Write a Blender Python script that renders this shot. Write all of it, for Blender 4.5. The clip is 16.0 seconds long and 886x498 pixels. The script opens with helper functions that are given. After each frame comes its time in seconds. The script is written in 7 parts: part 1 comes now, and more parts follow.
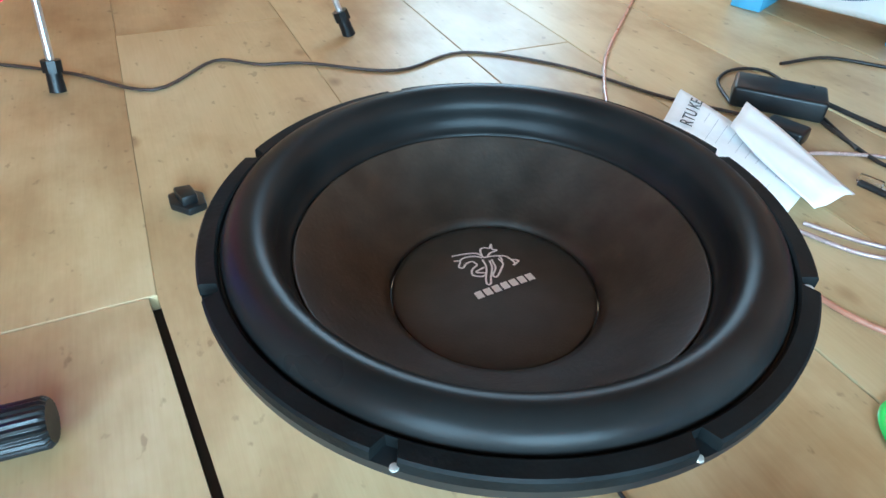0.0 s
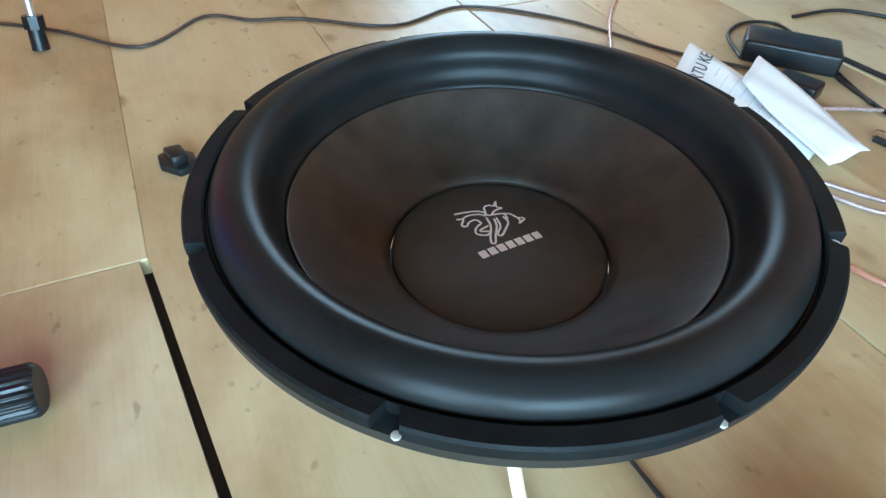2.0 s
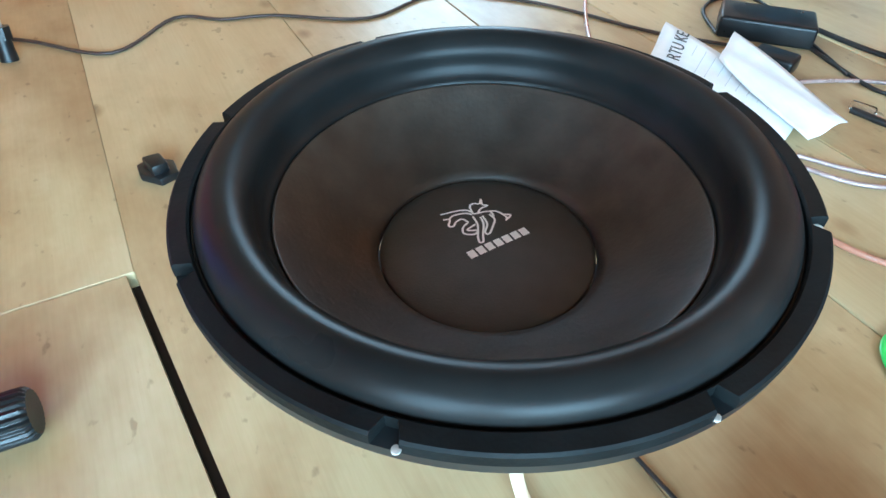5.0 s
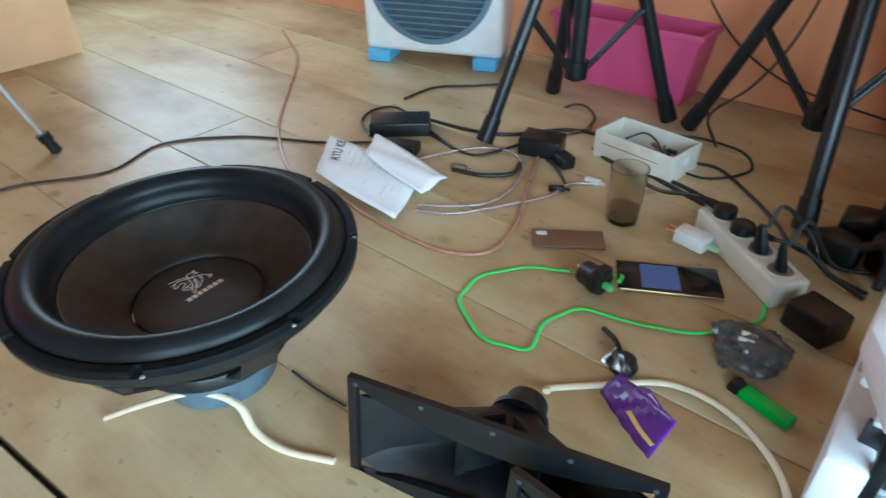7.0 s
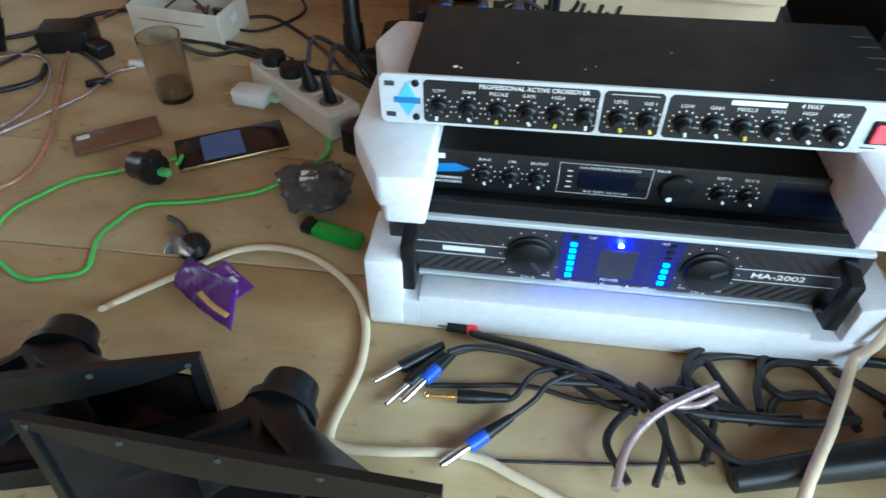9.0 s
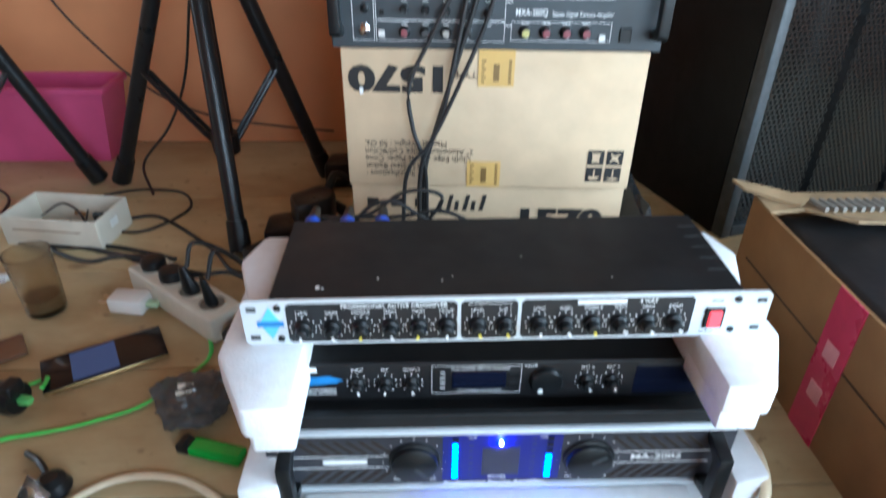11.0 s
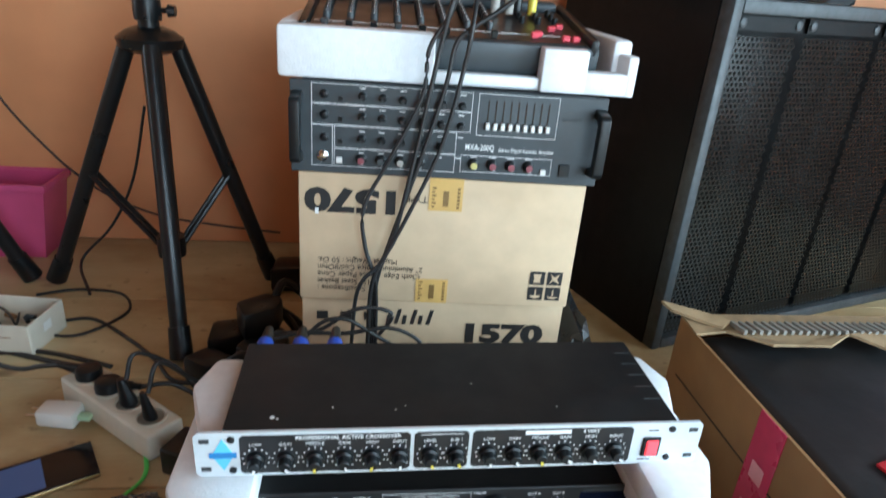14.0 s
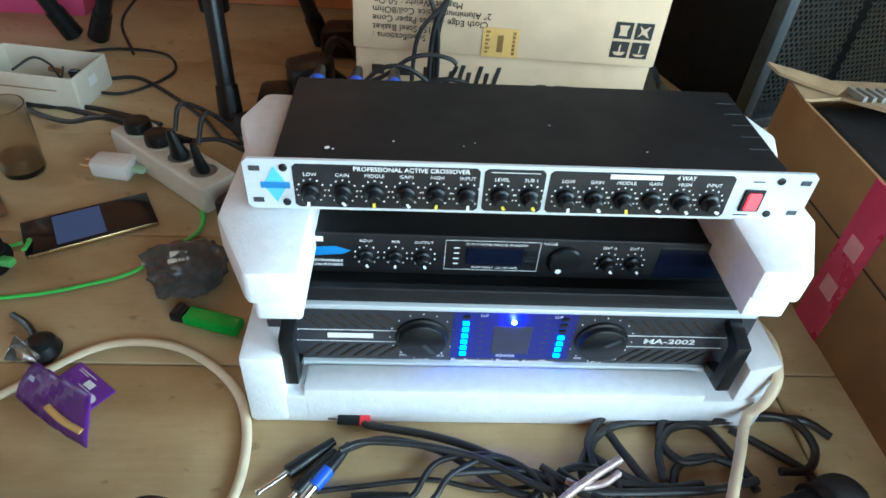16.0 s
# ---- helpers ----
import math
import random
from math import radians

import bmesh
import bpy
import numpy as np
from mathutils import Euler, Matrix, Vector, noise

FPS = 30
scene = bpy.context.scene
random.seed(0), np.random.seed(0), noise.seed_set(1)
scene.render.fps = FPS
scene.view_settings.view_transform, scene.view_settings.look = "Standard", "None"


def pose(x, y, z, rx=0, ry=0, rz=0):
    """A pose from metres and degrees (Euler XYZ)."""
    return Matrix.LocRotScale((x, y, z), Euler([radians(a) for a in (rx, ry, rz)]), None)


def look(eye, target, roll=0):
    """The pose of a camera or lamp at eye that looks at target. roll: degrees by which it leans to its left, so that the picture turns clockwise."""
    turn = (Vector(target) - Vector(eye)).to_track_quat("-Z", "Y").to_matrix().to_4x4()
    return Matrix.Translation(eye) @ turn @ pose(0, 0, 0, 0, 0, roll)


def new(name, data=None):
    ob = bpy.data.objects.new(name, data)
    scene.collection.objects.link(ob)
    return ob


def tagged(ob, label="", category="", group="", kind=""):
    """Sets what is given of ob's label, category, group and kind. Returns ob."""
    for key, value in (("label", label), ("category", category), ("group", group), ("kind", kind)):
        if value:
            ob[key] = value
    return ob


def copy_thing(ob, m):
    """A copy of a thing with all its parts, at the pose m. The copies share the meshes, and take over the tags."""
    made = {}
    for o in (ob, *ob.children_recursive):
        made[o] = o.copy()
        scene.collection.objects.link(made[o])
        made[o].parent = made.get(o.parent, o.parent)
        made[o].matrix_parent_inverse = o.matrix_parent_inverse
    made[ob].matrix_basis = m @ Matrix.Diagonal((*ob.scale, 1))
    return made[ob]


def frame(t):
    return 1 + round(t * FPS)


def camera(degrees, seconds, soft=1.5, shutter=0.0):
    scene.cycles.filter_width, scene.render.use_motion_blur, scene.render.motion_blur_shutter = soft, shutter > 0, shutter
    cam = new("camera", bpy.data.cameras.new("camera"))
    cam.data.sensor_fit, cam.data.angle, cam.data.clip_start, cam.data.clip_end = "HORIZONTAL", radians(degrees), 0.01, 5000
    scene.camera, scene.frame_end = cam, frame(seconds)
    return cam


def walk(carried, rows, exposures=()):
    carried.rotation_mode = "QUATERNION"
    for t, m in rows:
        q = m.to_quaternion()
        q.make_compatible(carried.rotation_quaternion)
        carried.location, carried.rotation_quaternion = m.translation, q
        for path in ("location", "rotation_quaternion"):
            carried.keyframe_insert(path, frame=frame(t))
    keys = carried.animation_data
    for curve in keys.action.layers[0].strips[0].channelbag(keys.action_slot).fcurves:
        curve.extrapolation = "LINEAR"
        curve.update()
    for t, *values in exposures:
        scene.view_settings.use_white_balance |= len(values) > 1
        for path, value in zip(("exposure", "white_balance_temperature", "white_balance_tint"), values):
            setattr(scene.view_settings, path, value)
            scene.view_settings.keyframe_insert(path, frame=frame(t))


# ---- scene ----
cam = camera(69.9, 16.0, 1.5, 0.35)
PATH = [
    (0, (0.033, 0.031, 0.452), (-1.355, 0.718, -0.807), 2.8),
    (0.5, (0.028, 0.036, 0.44), (-1.325, 0.727, -0.858), 2.9),
    (1, (0.018, 0.038, 0.429), (-1.315, 0.703, -0.909), 2.4),
    (1.5, (0.02, 0.035, 0.433), (-1.313, 0.697, -0.902), 2.4),
    (2, (0.019, 0.036, 0.432), (-1.307, 0.7, -0.911), 2.6),
    (2.5, (0.017, 0.035, 0.43), (-1.289, 0.673, -0.944), 2.2),
    (3, (0.017, 0.034, 0.428), (-1.282, 0.669, -0.955), 2.4),
    (3.2, (0.018, 0.034, 0.427), (-1.269, 0.67, -0.964), 2.5),
    (5.3, (0.011, 0.039, 0.45), (-1.256, 0.751, -0.925), -0.3),
    (5.5, (0.047, 0.017, 0.477), (-1.206, 0.767, -0.89), -0.2),
    (5.8, (0.138, -0.039, 0.530), (-0.996, 0.709, -0.652), 1.3),
    (6, (0.203, -0.061, 0.575), (-1.172, 0.766, -0.618), 0.2),
    (6.2, (0.239, -0.072, 0.598), (-1.041, 0.643, -0.446), -1.3),
    (6.5, (0.295, -0.08, 0.612), (-0.988, 0.93, -0.543), 1.1),
    (7, (0.354, -0.049, 0.616), (-0.703, 1.206, -0.527), -0.6),
    (7.2, (0.358, -0.043, 0.601), (-0.520, 1.129, -0.446), -1.0),
    (7.5, (0.398, -0.018, 0.59), (-0.464, 1.266, -0.677), -3.2),
    (8, (0.453, 0.012, 0.572), (-0.158, 1.359, -0.774), -3.5),
    (8.5, (0.493, 0.035, 0.558), (0.162, 1.431, -0.835), -1.0),
    (8.7, (0.503, 0.041, 0.554), (0.248, 1.443, -0.85), -0.3),
    (10.8, (0.564, 0.087, 0.581), (0.633, 1.72, -0.571), 1.4),
    (11, (0.562, 0.086, 0.608), (0.63, 1.789, -0.439), 0.7),
    (11.5, (0.56, 0.079, 0.646), (0.643, 1.896, -0.186), 0.7),
    (12, (0.548, 0.078, 0.675), (0.644, 1.924, -0.089), 1.1),
    (12.5, (0.549, 0.07, 0.687), (0.664, 1.946, 0.003), 1.8),
    (13, (0.554, 0.078, 0.683), (0.714, 1.954, 0.008), 2.4),
    (13.5, (0.548, 0.072, 0.689), (0.827, 1.933, 0.011), 4.0),
    (14, (0.541, 0.079, 0.662), (0.808, 1.893, -0.138), 4.7),
    (14.5, (0.54, 0.094, 0.623), (0.742, 1.807, -0.389), 4.9),
    (15, (0.542, 0.102, 0.592), (0.71, 1.72, -0.571), 4.5),
    (15.5, (0.54, 0.107, 0.572), (0.684, 1.661, -0.677), 4.5),
    (16, (0.532, 0.11, 0.56), (0.657, 1.617, -0.748), 4.8),
]
EXPOSURE = [(0, 1.02, 4600, -10), (3, 0.96, 4600, -10), (5.5, 1.22, 4560, -11), (6.5, 0.62, 4780, -8), (7.5, 0.24, 4860, -6), (8.5, -0.18, 5100, -5), (11, 0.08, 5230, 3), (12.5, -0.10, 5450, 2), (13.5, -0.24, 5450, 0), (14.5, 0.08, 5260, 0), (15.2, 0.14, 5200, -1), (16, 0.03, 5200, -6)]
walk(cam, [(t, look(eye, target, roll)) for t, eye, target, roll in PATH], EXPOSURE)

# ---- world, daylight, exposure ----
world = bpy.data.worlds.new("world")
scene.world = world
world.use_nodes = True
_n = world.node_tree.nodes
_sky = _n.new("ShaderNodeTexSky")
_sky.sky_type = "NISHITA"
_sky.sun_disc = False
_sky.sun_elevation, _sky.sun_rotation = radians(38), radians(110)
world.node_tree.links.new(_sky.outputs[0], _n["Background"].inputs[0])
_n["Background"].inputs[1].default_value = 0.12
sun_data = bpy.data.lights.new("sun", "SUN")
sun_data.energy, sun_data.angle, sun_data.color = 2.0, radians(2), (1.0, 0.95, 0.88)
sun = new("sun", sun_data)
sun.matrix_world = look((8, 3, 6.2), (0, 0, 0))


def window_light(name, eye, target, w, h, watts, color):
    data = bpy.data.lights.new(name, "AREA")
    data.shape, data.size, data.size_y, data.energy, data.color = "RECTANGLE", w, h, watts, color
    ob = new(name, data)
    ob.matrix_world = look(eye, target)
    return ob


window_light("window_daylight", (2.46, -0.28, 0.84), (0, 0.1, 0.45), 1.5, 1.1, 78, (0.83, 0.95, 1.0))
window_light("doorway_daylight", (1.32, -1.26, 0.80), (0.9, 0.5, 0.2), 1.0, 1.3, 40, (0.86, 0.95, 1.0))
window_light("side_room_daylight", (-2.2, 1.15, 0.88), (-0.4, 0.45, 0.25), 0.8, 0.9, 11, (0.90, 0.96, 1.0))


# ---- materials ----
def mat(name, color, rough=0.5, metal=0.0, var=0.12, scale=30.0, bump=0.0, bump_scale=200.0, coat=0.0, rand=0.0, stretch=(1, 1, 1), stain=0.0, spec=0.5):
    m = bpy.data.materials.new(name)
    m.use_nodes = True
    nt = m.node_tree
    b = nt.nodes["Principled BSDF"]
    b.inputs["Metallic"].default_value = metal
    b.inputs["Coat Weight"].default_value = coat
    b.inputs["Specular IOR Level"].default_value = spec
    tc = nt.nodes.new("ShaderNodeTexCoord")
    mp = nt.nodes.new("ShaderNodeMapping")
    mp.inputs["Scale"].default_value = stretch
    nt.links.new(tc.outputs["Object"], mp.inputs["Vector"])

    def tex(sc, detail):
        n = nt.nodes.new("ShaderNodeTexNoise")
        n.inputs["Scale"].default_value, n.inputs["Detail"].default_value = sc, detail
        nt.links.new(mp.outputs[0], n.inputs["Vector"])
        return n.outputs["Fac"]

    def ramp(src, lo, hi, a=0.3, c=0.7):
        r = nt.nodes.new("ShaderNodeMapRange")
        r.inputs["From Min"].default_value, r.inputs["From Max"].default_value = a, c
        r.inputs["To Min"].default_value, r.inputs["To Max"].default_value = lo, hi
        nt.links.new(src, r.inputs["Value"])
        return r.outputs["Result"]

    def times(p, q):
        t = nt.nodes.new("ShaderNodeMath")
        t.operation = "MULTIPLY"
        nt.links.new(p, t.inputs[0])
        nt.links.new(q, t.inputs[1])
        return t.outputs[0]

    fac = times(ramp(tex(scale, 5), 1 - var, 1 + var), ramp(tex(scale * 0.13, 3), 1 - var * 0.8 - stain, 1 + var * 0.6))
    if rand:
        info = nt.nodes.new("ShaderNodeObjectInfo")
        fac = times(fac, ramp(info.outputs["Random"], 1 - rand, 1 + rand, 0, 1))
    mix = nt.nodes.new("ShaderNodeVectorMath")
    mix.operation = "SCALE"
    mix.inputs[0].default_value = color
    nt.links.new(fac, mix.inputs["Scale"])
    nt.links.new(mix.outputs[0], b.inputs["Base Color"])
    nt.links.new(ramp(tex(scale * 0.4, 4), rough * 0.8, min(1, rough * 1.2)), b.inputs["Roughness"])
    if bump:
        bp = nt.nodes.new("ShaderNodeBump")
        bp.inputs["Strength"].default_value, bp.inputs["Distance"].default_value = bump, 0.001
        nt.links.new(tex(bump_scale, 4), bp.inputs["Height"])
        nt.links.new(bp.outputs[0], b.inputs["Normal"])
    return m


def plywood():
    """Worn plywood planks: grain along x, knots, nail marks and dirt."""
    m = bpy.data.materials.new("worn_plywood")
    m.use_nodes = True
    nt = m.node_tree
    L = nt.links.new
    b = nt.nodes["Principled BSDF"]
    tc, info = nt.nodes.new("ShaderNodeTexCoord"), nt.nodes.new("ShaderNodeObjectInfo")
    add = nt.nodes.new("ShaderNodeVectorMath")
    add.operation = "MULTIPLY_ADD"
    add.inputs[1].default_value = (1, 1, 1)
    comb = nt.nodes.new("ShaderNodeCombineXYZ")
    shift = nt.nodes.new("ShaderNodeMath")
    shift.operation = "MULTIPLY"
    shift.inputs[1].default_value = 37.0
    L(info.outputs["Random"], shift.inputs[0])
    L(shift.outputs[0], comb.inputs[2])
    L(tc.outputs["Object"], add.inputs[0])
    L(comb.outputs[0], add.inputs[2])

    def noise_at(stretch, sc, detail=5, rough=0.55):
        mp = nt.nodes.new("ShaderNodeMapping")
        mp.inputs["Scale"].default_value = stretch
        L(add.outputs[0], mp.inputs["Vector"])
        n = nt.nodes.new("ShaderNodeTexNoise")
        n.inputs["Scale"].default_value, n.inputs["Detail"].default_value, n.inputs["Roughness"].default_value = sc, detail, rough
        L(mp.outputs[0], n.inputs["Vector"])
        return n.outputs["Fac"]

    def cramp(src, stops):
        r = nt.nodes.new("ShaderNodeValToRGB")
        r.color_ramp.elements[0].position, r.color_ramp.elements[0].color = stops[0][0], (*stops[0][1], 1)
        r.color_ramp.elements[1].position, r.color_ramp.elements[1].color = stops[-1][0], (*stops[-1][1], 1)
        for p, c in stops[1:-1]:
            r.color_ramp.elements.new(p).color = (*c, 1)
        L(src, r.inputs[0])
        return r.outputs[0]

    def mul(a, c, fac=1.0):
        x = nt.nodes.new("ShaderNodeMix")
        x.data_type, x.blend_type = "RGBA", "MULTIPLY"
        x.inputs[0].default_value = fac
        L(a, x.inputs[6])
        L(c, x.inputs[7])
        return x.outputs[2]

    base = cramp(noise_at((1, 3, 3), 2.6), [(0.3, (0.45, 0.328, 0.168)), (0.5, (0.54, 0.424, 0.230)), (0.7, (0.60, 0.500, 0.295))])
    grain = cramp(noise_at((2, 45, 45), 6.0, 6, 0.7), [(0.3, (0.93, 0.91, 0.88)), (0.6, (1, 1, 1))])
    stains = cramp(noise_at((1, 1.4, 1), 2.4, 6, 0.62), [(0.34, (0.56, 0.43, 0.31)), (0.57, (1, 1, 1))])
    specks = cramp(noise_at((1, 1.6, 1), 34.0, 3, 0.5), [(0.285, (0.25, 0.18, 0.13)), (0.335, (1, 1, 1))])
    vor = nt.nodes.new("ShaderNodeTexVoronoi")
    vor.inputs["Scale"].default_value = 5.5
    mpv = nt.nodes.new("ShaderNodeMapping")
    mpv.inputs["Scale"].default_value = (0.8, 1.2, 1)
    L(add.outputs[0], mpv.inputs["Vector"])
    L(mpv.outputs[0], vor.inputs["Vector"])
    knots = cramp(vor.outputs["Distance"], [(0.035, (0.34, 0.22, 0.14)), (0.06, (0.62, 0.50, 0.40)), (0.10, (1, 1, 1))])
    col = mul(mul(mul(mul(base, grain), stains, 0.8), specks, 0.4), knots, 0.6)
    tone = nt.nodes.new("ShaderNodeMapRange")
    tone.inputs["To Min"].default_value, tone.inputs["To Max"].default_value = 0.90, 1.08
    L(info.outputs["Random"], tone.inputs["Value"])
    sc = nt.nodes.new("ShaderNodeVectorMath")
    sc.operation = "SCALE"
    L(col, sc.inputs[0])
    L(tone.outputs[0], sc.inputs["Scale"])
    L(sc.outputs[0], b.inputs["Base Color"])
    b.inputs["Roughness"].default_value = 0.40
    bp = nt.nodes.new("ShaderNodeBump")
    bp.inputs["Strength"].default_value, bp.inputs["Distance"].default_value = 0.15, 0.0006
    L(noise_at((2, 45, 45), 6.0, 6, 0.7), bp.inputs["Height"])
    L(bp.outputs[0], b.inputs["Normal"])
    return m


def lit(name, color, strength):
    m = bpy.data.materials.new(name)
    m.use_nodes = True
    b = m.node_tree.nodes["Principled BSDF"]
    b.inputs["Base Color"].default_value = (*color, 1)
    b.inputs["Emission Color"].default_value = (*color, 1)
    b.inputs["Emission Strength"].default_value = strength
    return m


def glassy(name, color, rough=0.05, weight=1.0):
    m = bpy.data.materials.new(name)
    m.use_nodes = True
    b = m.node_tree.nodes["Principled BSDF"]
    b.inputs["Base Color"].default_value = (*color, 1)
    b.inputs["Roughness"].default_value = rough
    b.inputs["Transmission Weight"].default_value = weight
    b.inputs["IOR"].default_value = 1.45
    return m


PLY = plywood()
# dirt under the planks; elsewhere this dark colour paints the shade of slots
DIRT_SLOT = mat("gap_dirt_and_slot_shade", (0.03, 0.02, 0.012), 0.95)
WALL = mat("orange_wall_paint", (0.70, 0.31, 0.135), 0.6, var=0.06, scale=8, bump=0.25, bump_scale=90, stain=0.10)
WALL2 = mat("peach_wall_paint", (0.72, 0.46, 0.24), 0.6, var=0.06, scale=8, bump=0.2, bump_scale=90, stain=0.06)
# dark tone set to hold down the light bounced from above
CEIL = mat("ceiling_board", (0.13, 0.115, 0.095), 0.8, var=0.05, scale=5)
BLACK = mat("black_plastic", (0.008, 0.009, 0.010), 0.34, spec=0.38, var=0.2, scale=60, bump=0.15, bump_scale=400)
RUBBER = mat("black_rubber_roll", (0.0110, 0.0112, 0.0110), 0.33, spec=0.12, var=0.25, scale=20, bump=0.06, bump_scale=500)
STEELW = mat("worn_pale_steel", (0.36, 0.34, 0.30), 0.6, var=0.2, scale=200)
GASKET = mat("dusty_black_gasket", (0.0055, 0.0068, 0.0072), 0.6, spec=0.14, var=0.35, scale=35, bump=0.3, bump_scale=300, stain=0.2)
CONE = mat("black_paper_cone", (0.032, 0.0245, 0.0180), 0.46, spec=0.34, var=0.30, scale=45, bump=0.35, bump_scale=260, stain=0.2)
CAP = mat("dust_cap_paper", (0.029, 0.029, 0.026), 0.45, var=0.15, scale=60, bump=0.3, bump_scale=700)
STEEL = mat("black_painted_steel", (0.011, 0.012, 0.013), 0.33, spec=0.4, var=0.2, scale=40)
MAGNET = mat("grey_ferrite", (0.09, 0.12, 0.145), 0.45, var=0.15, scale=60)
WHITE = mat("white_print", (0.80, 0.80, 0.78), 0.6, var=0.04, scale=80)
FOAM = mat("expanded_polystyrene", (0.80, 0.81, 0.82), 0.75, var=0.04, scale=90, bump=0.5, bump_scale=330)
SILVER = mat("brushed_aluminium", (0.66, 0.70, 0.72), 0.42, metal=0.25, var=0.05, scale=120, stretch=(1, 20, 20))
CASE = mat("black_sheet_metal", (0.011, 0.0108, 0.0112), 0.55, spec=0.28, var=0.25, scale=30, bump=0.15, bump_scale=900)
PANEL = mat("black_front_panel", (0.012, 0.012, 0.013), 0.38, var=0.15, scale=50)
GREYP = mat("dark_grey_front_panel", (0.040, 0.047, 0.052), 0.45, var=0.12, scale=40)
CARD = mat("plain_cardboard", (0.60, 0.445, 0.28), 0.75, var=0.07, scale=25, bump=0.15, bump_scale=160, stain=0.06)
CARD2 = mat("brown_cardboard", (0.26, 0.13, 0.046), 0.75, var=0.12, scale=16, bump=0.2, bump_scale=160, stain=0.12)
INK = mat("black_ink", (0.018, 0.016, 0.015), 0.6, var=0.1, scale=90)
TAPE = mat("yellow_tape", (0.60, 0.38, 0.12), 0.35, var=0.08, scale=40)
PAINTB = mat("textured_black_paint", (0.004, 0.0045, 0.005), 0.42, spec=0.18, var=0.3, scale=60, bump=0.8, bump_scale=420)
GRILLE = mat("black_perforated_steel", (0.007, 0.008, 0.008), 0.19, metal=0.0, spec=0.30, coat=0.0, var=0.2, scale=30)
EDGE = mat("worn_speaker_edge", (0.045, 0.050, 0.053), 0.5, var=0.3, scale=70, bump=0.6, bump_scale=420)
PINK = mat("pink_plastic_tub", (0.60, 0.085, 0.22), 0.35, var=0.06, scale=15)
IVORY = mat("ivory_plastic", (0.66, 0.61, 0.50), 0.38, var=0.06, scale=30, stain=0.05)
WPLAST = mat("white_plastic", (0.76, 0.75, 0.71), 0.35, var=0.04, scale=30)
BLUEP = mat("light_blue_plastic", (0.16, 0.42, 0.66), 0.35, var=0.06, scale=30)
FANGREY = mat("grey_blue_fan_grille", (0.14, 0.20, 0.25), 0.4, var=0.08, scale=30)
BAG = mat("thin_grey_plastic_bag", (0.022, 0.022, 0.022), 0.28, var=0.3, scale=25, bump=0.8, bump_scale=60)
AMPFACE = mat("violet_black_amplifier_face", (0.034, 0.034, 0.040), 0.36, var=0.12, scale=40)
FAINT = mat("faint_print", (0.55, 0.55, 0.56), 0.7)
GREEN = mat("neon_green_cable", (0.14, 0.70, 0.12), 0.35, var=0.05, scale=60)
LIME = mat("green_lighter_plastic", (0.03, 0.38, 0.04), 0.2, var=0.06, scale=60)
CREAM = mat("cream_cable_sheath", (0.74, 0.62, 0.42), 0.4, var=0.06, scale=80)
WIRE = mat("black_cable_rubber", (0.018, 0.017, 0.017), 0.45, var=0.2, scale=80)
BROWNW = mat("dark_brown_cable", (0.05, 0.035, 0.03), 0.45, var=0.2, scale=80)
COPPER = mat("clear_copper_cable", (0.42, 0.20, 0.13), 0.3, var=0.12, scale=80, coat=0.4)
CLEARW = mat("clear_speaker_wire", (0.42, 0.32, 0.30), 0.25, metal=0.3, var=0.15, scale=90, coat=0.5)
PAPER = mat("white_paper", (0.83, 0.83, 0.83), 0.7, var=0.03, scale=50, bump=0.25, bump_scale=60)
PURPLE = mat("purple_foil_sachet", (0.15, 0.035, 0.34), 0.28, var=0.2, scale=40, bump=0.4, bump_scale=80)
CHROME = mat("chromed_metal", (0.75, 0.75, 0.73), 0.18, metal=1.0, var=0.05, scale=60)
GOLD = mat("gold_plated_tip", (0.80, 0.52, 0.18), 0.25, metal=1.0, var=0.05, scale=60)
ALU = mat("anodised_aluminium_tube", (0.62, 0.63, 0.64), 0.3, metal=0.8, var=0.05, scale=60)
REDC = mat("red_woven_cloth", (0.62, 0.025, 0.05), 0.85, var=0.1, scale=120, bump=0.5, bump_scale=900)
MAROON = mat("maroon_cloth_stripe", (0.17, 0.018, 0.05), 0.85, var=0.15, scale=150, bump=0.5, bump_scale=900)
VIOLET = mat("violet_cloth", (0.085, 0.015, 0.40), 0.85, var=0.15, scale=150, bump=0.5, bump_scale=900)
PINKT = mat("pale_pink_thread", (0.70, 0.20, 0.33), 0.85, var=0.15, scale=200)
REDP = mat("red_plastic", (0.65, 0.03, 0.05), 0.3, var=0.05, scale=60)
TAPEINK = mat("brown_tape_print", (0.22, 0.13, 0.04), 0.5, var=0.2, scale=90)
DULLRED = mat("dull_red_cap", (0.22, 0.06, 0.07), 0.45, var=0.1, scale=60)
DULLYEL = mat("dull_yellow_cap", (0.50, 0.45, 0.16), 0.45, var=0.1, scale=60)
CORAL = mat("coral_button", (0.75, 0.09, 0.12), 0.4, var=0.05, scale=60)
YELLOW = mat("yellow_plastic", (0.72, 0.60, 0.06), 0.35, var=0.05, scale=60)
BLUEC = mat("blue_plastic_collar", (0.03, 0.10, 0.62), 0.35, var=0.08, scale=60)
CYANP = mat("cyan_print", (0.16, 0.55, 0.80), 0.5, var=0.05, scale=60)
BLUEPR = mat("blue_print", (0.04, 0.20, 0.48), 0.5, var=0.08, scale=60)
SCREEN = mat("dark_glass_screen", (0.006, 0.007, 0.009), 0.15, var=0.1, scale=20, spec=0.3)
PHONEUI = lit("phone_screen_glow", (0.04, 0.065, 0.15), 0.4)
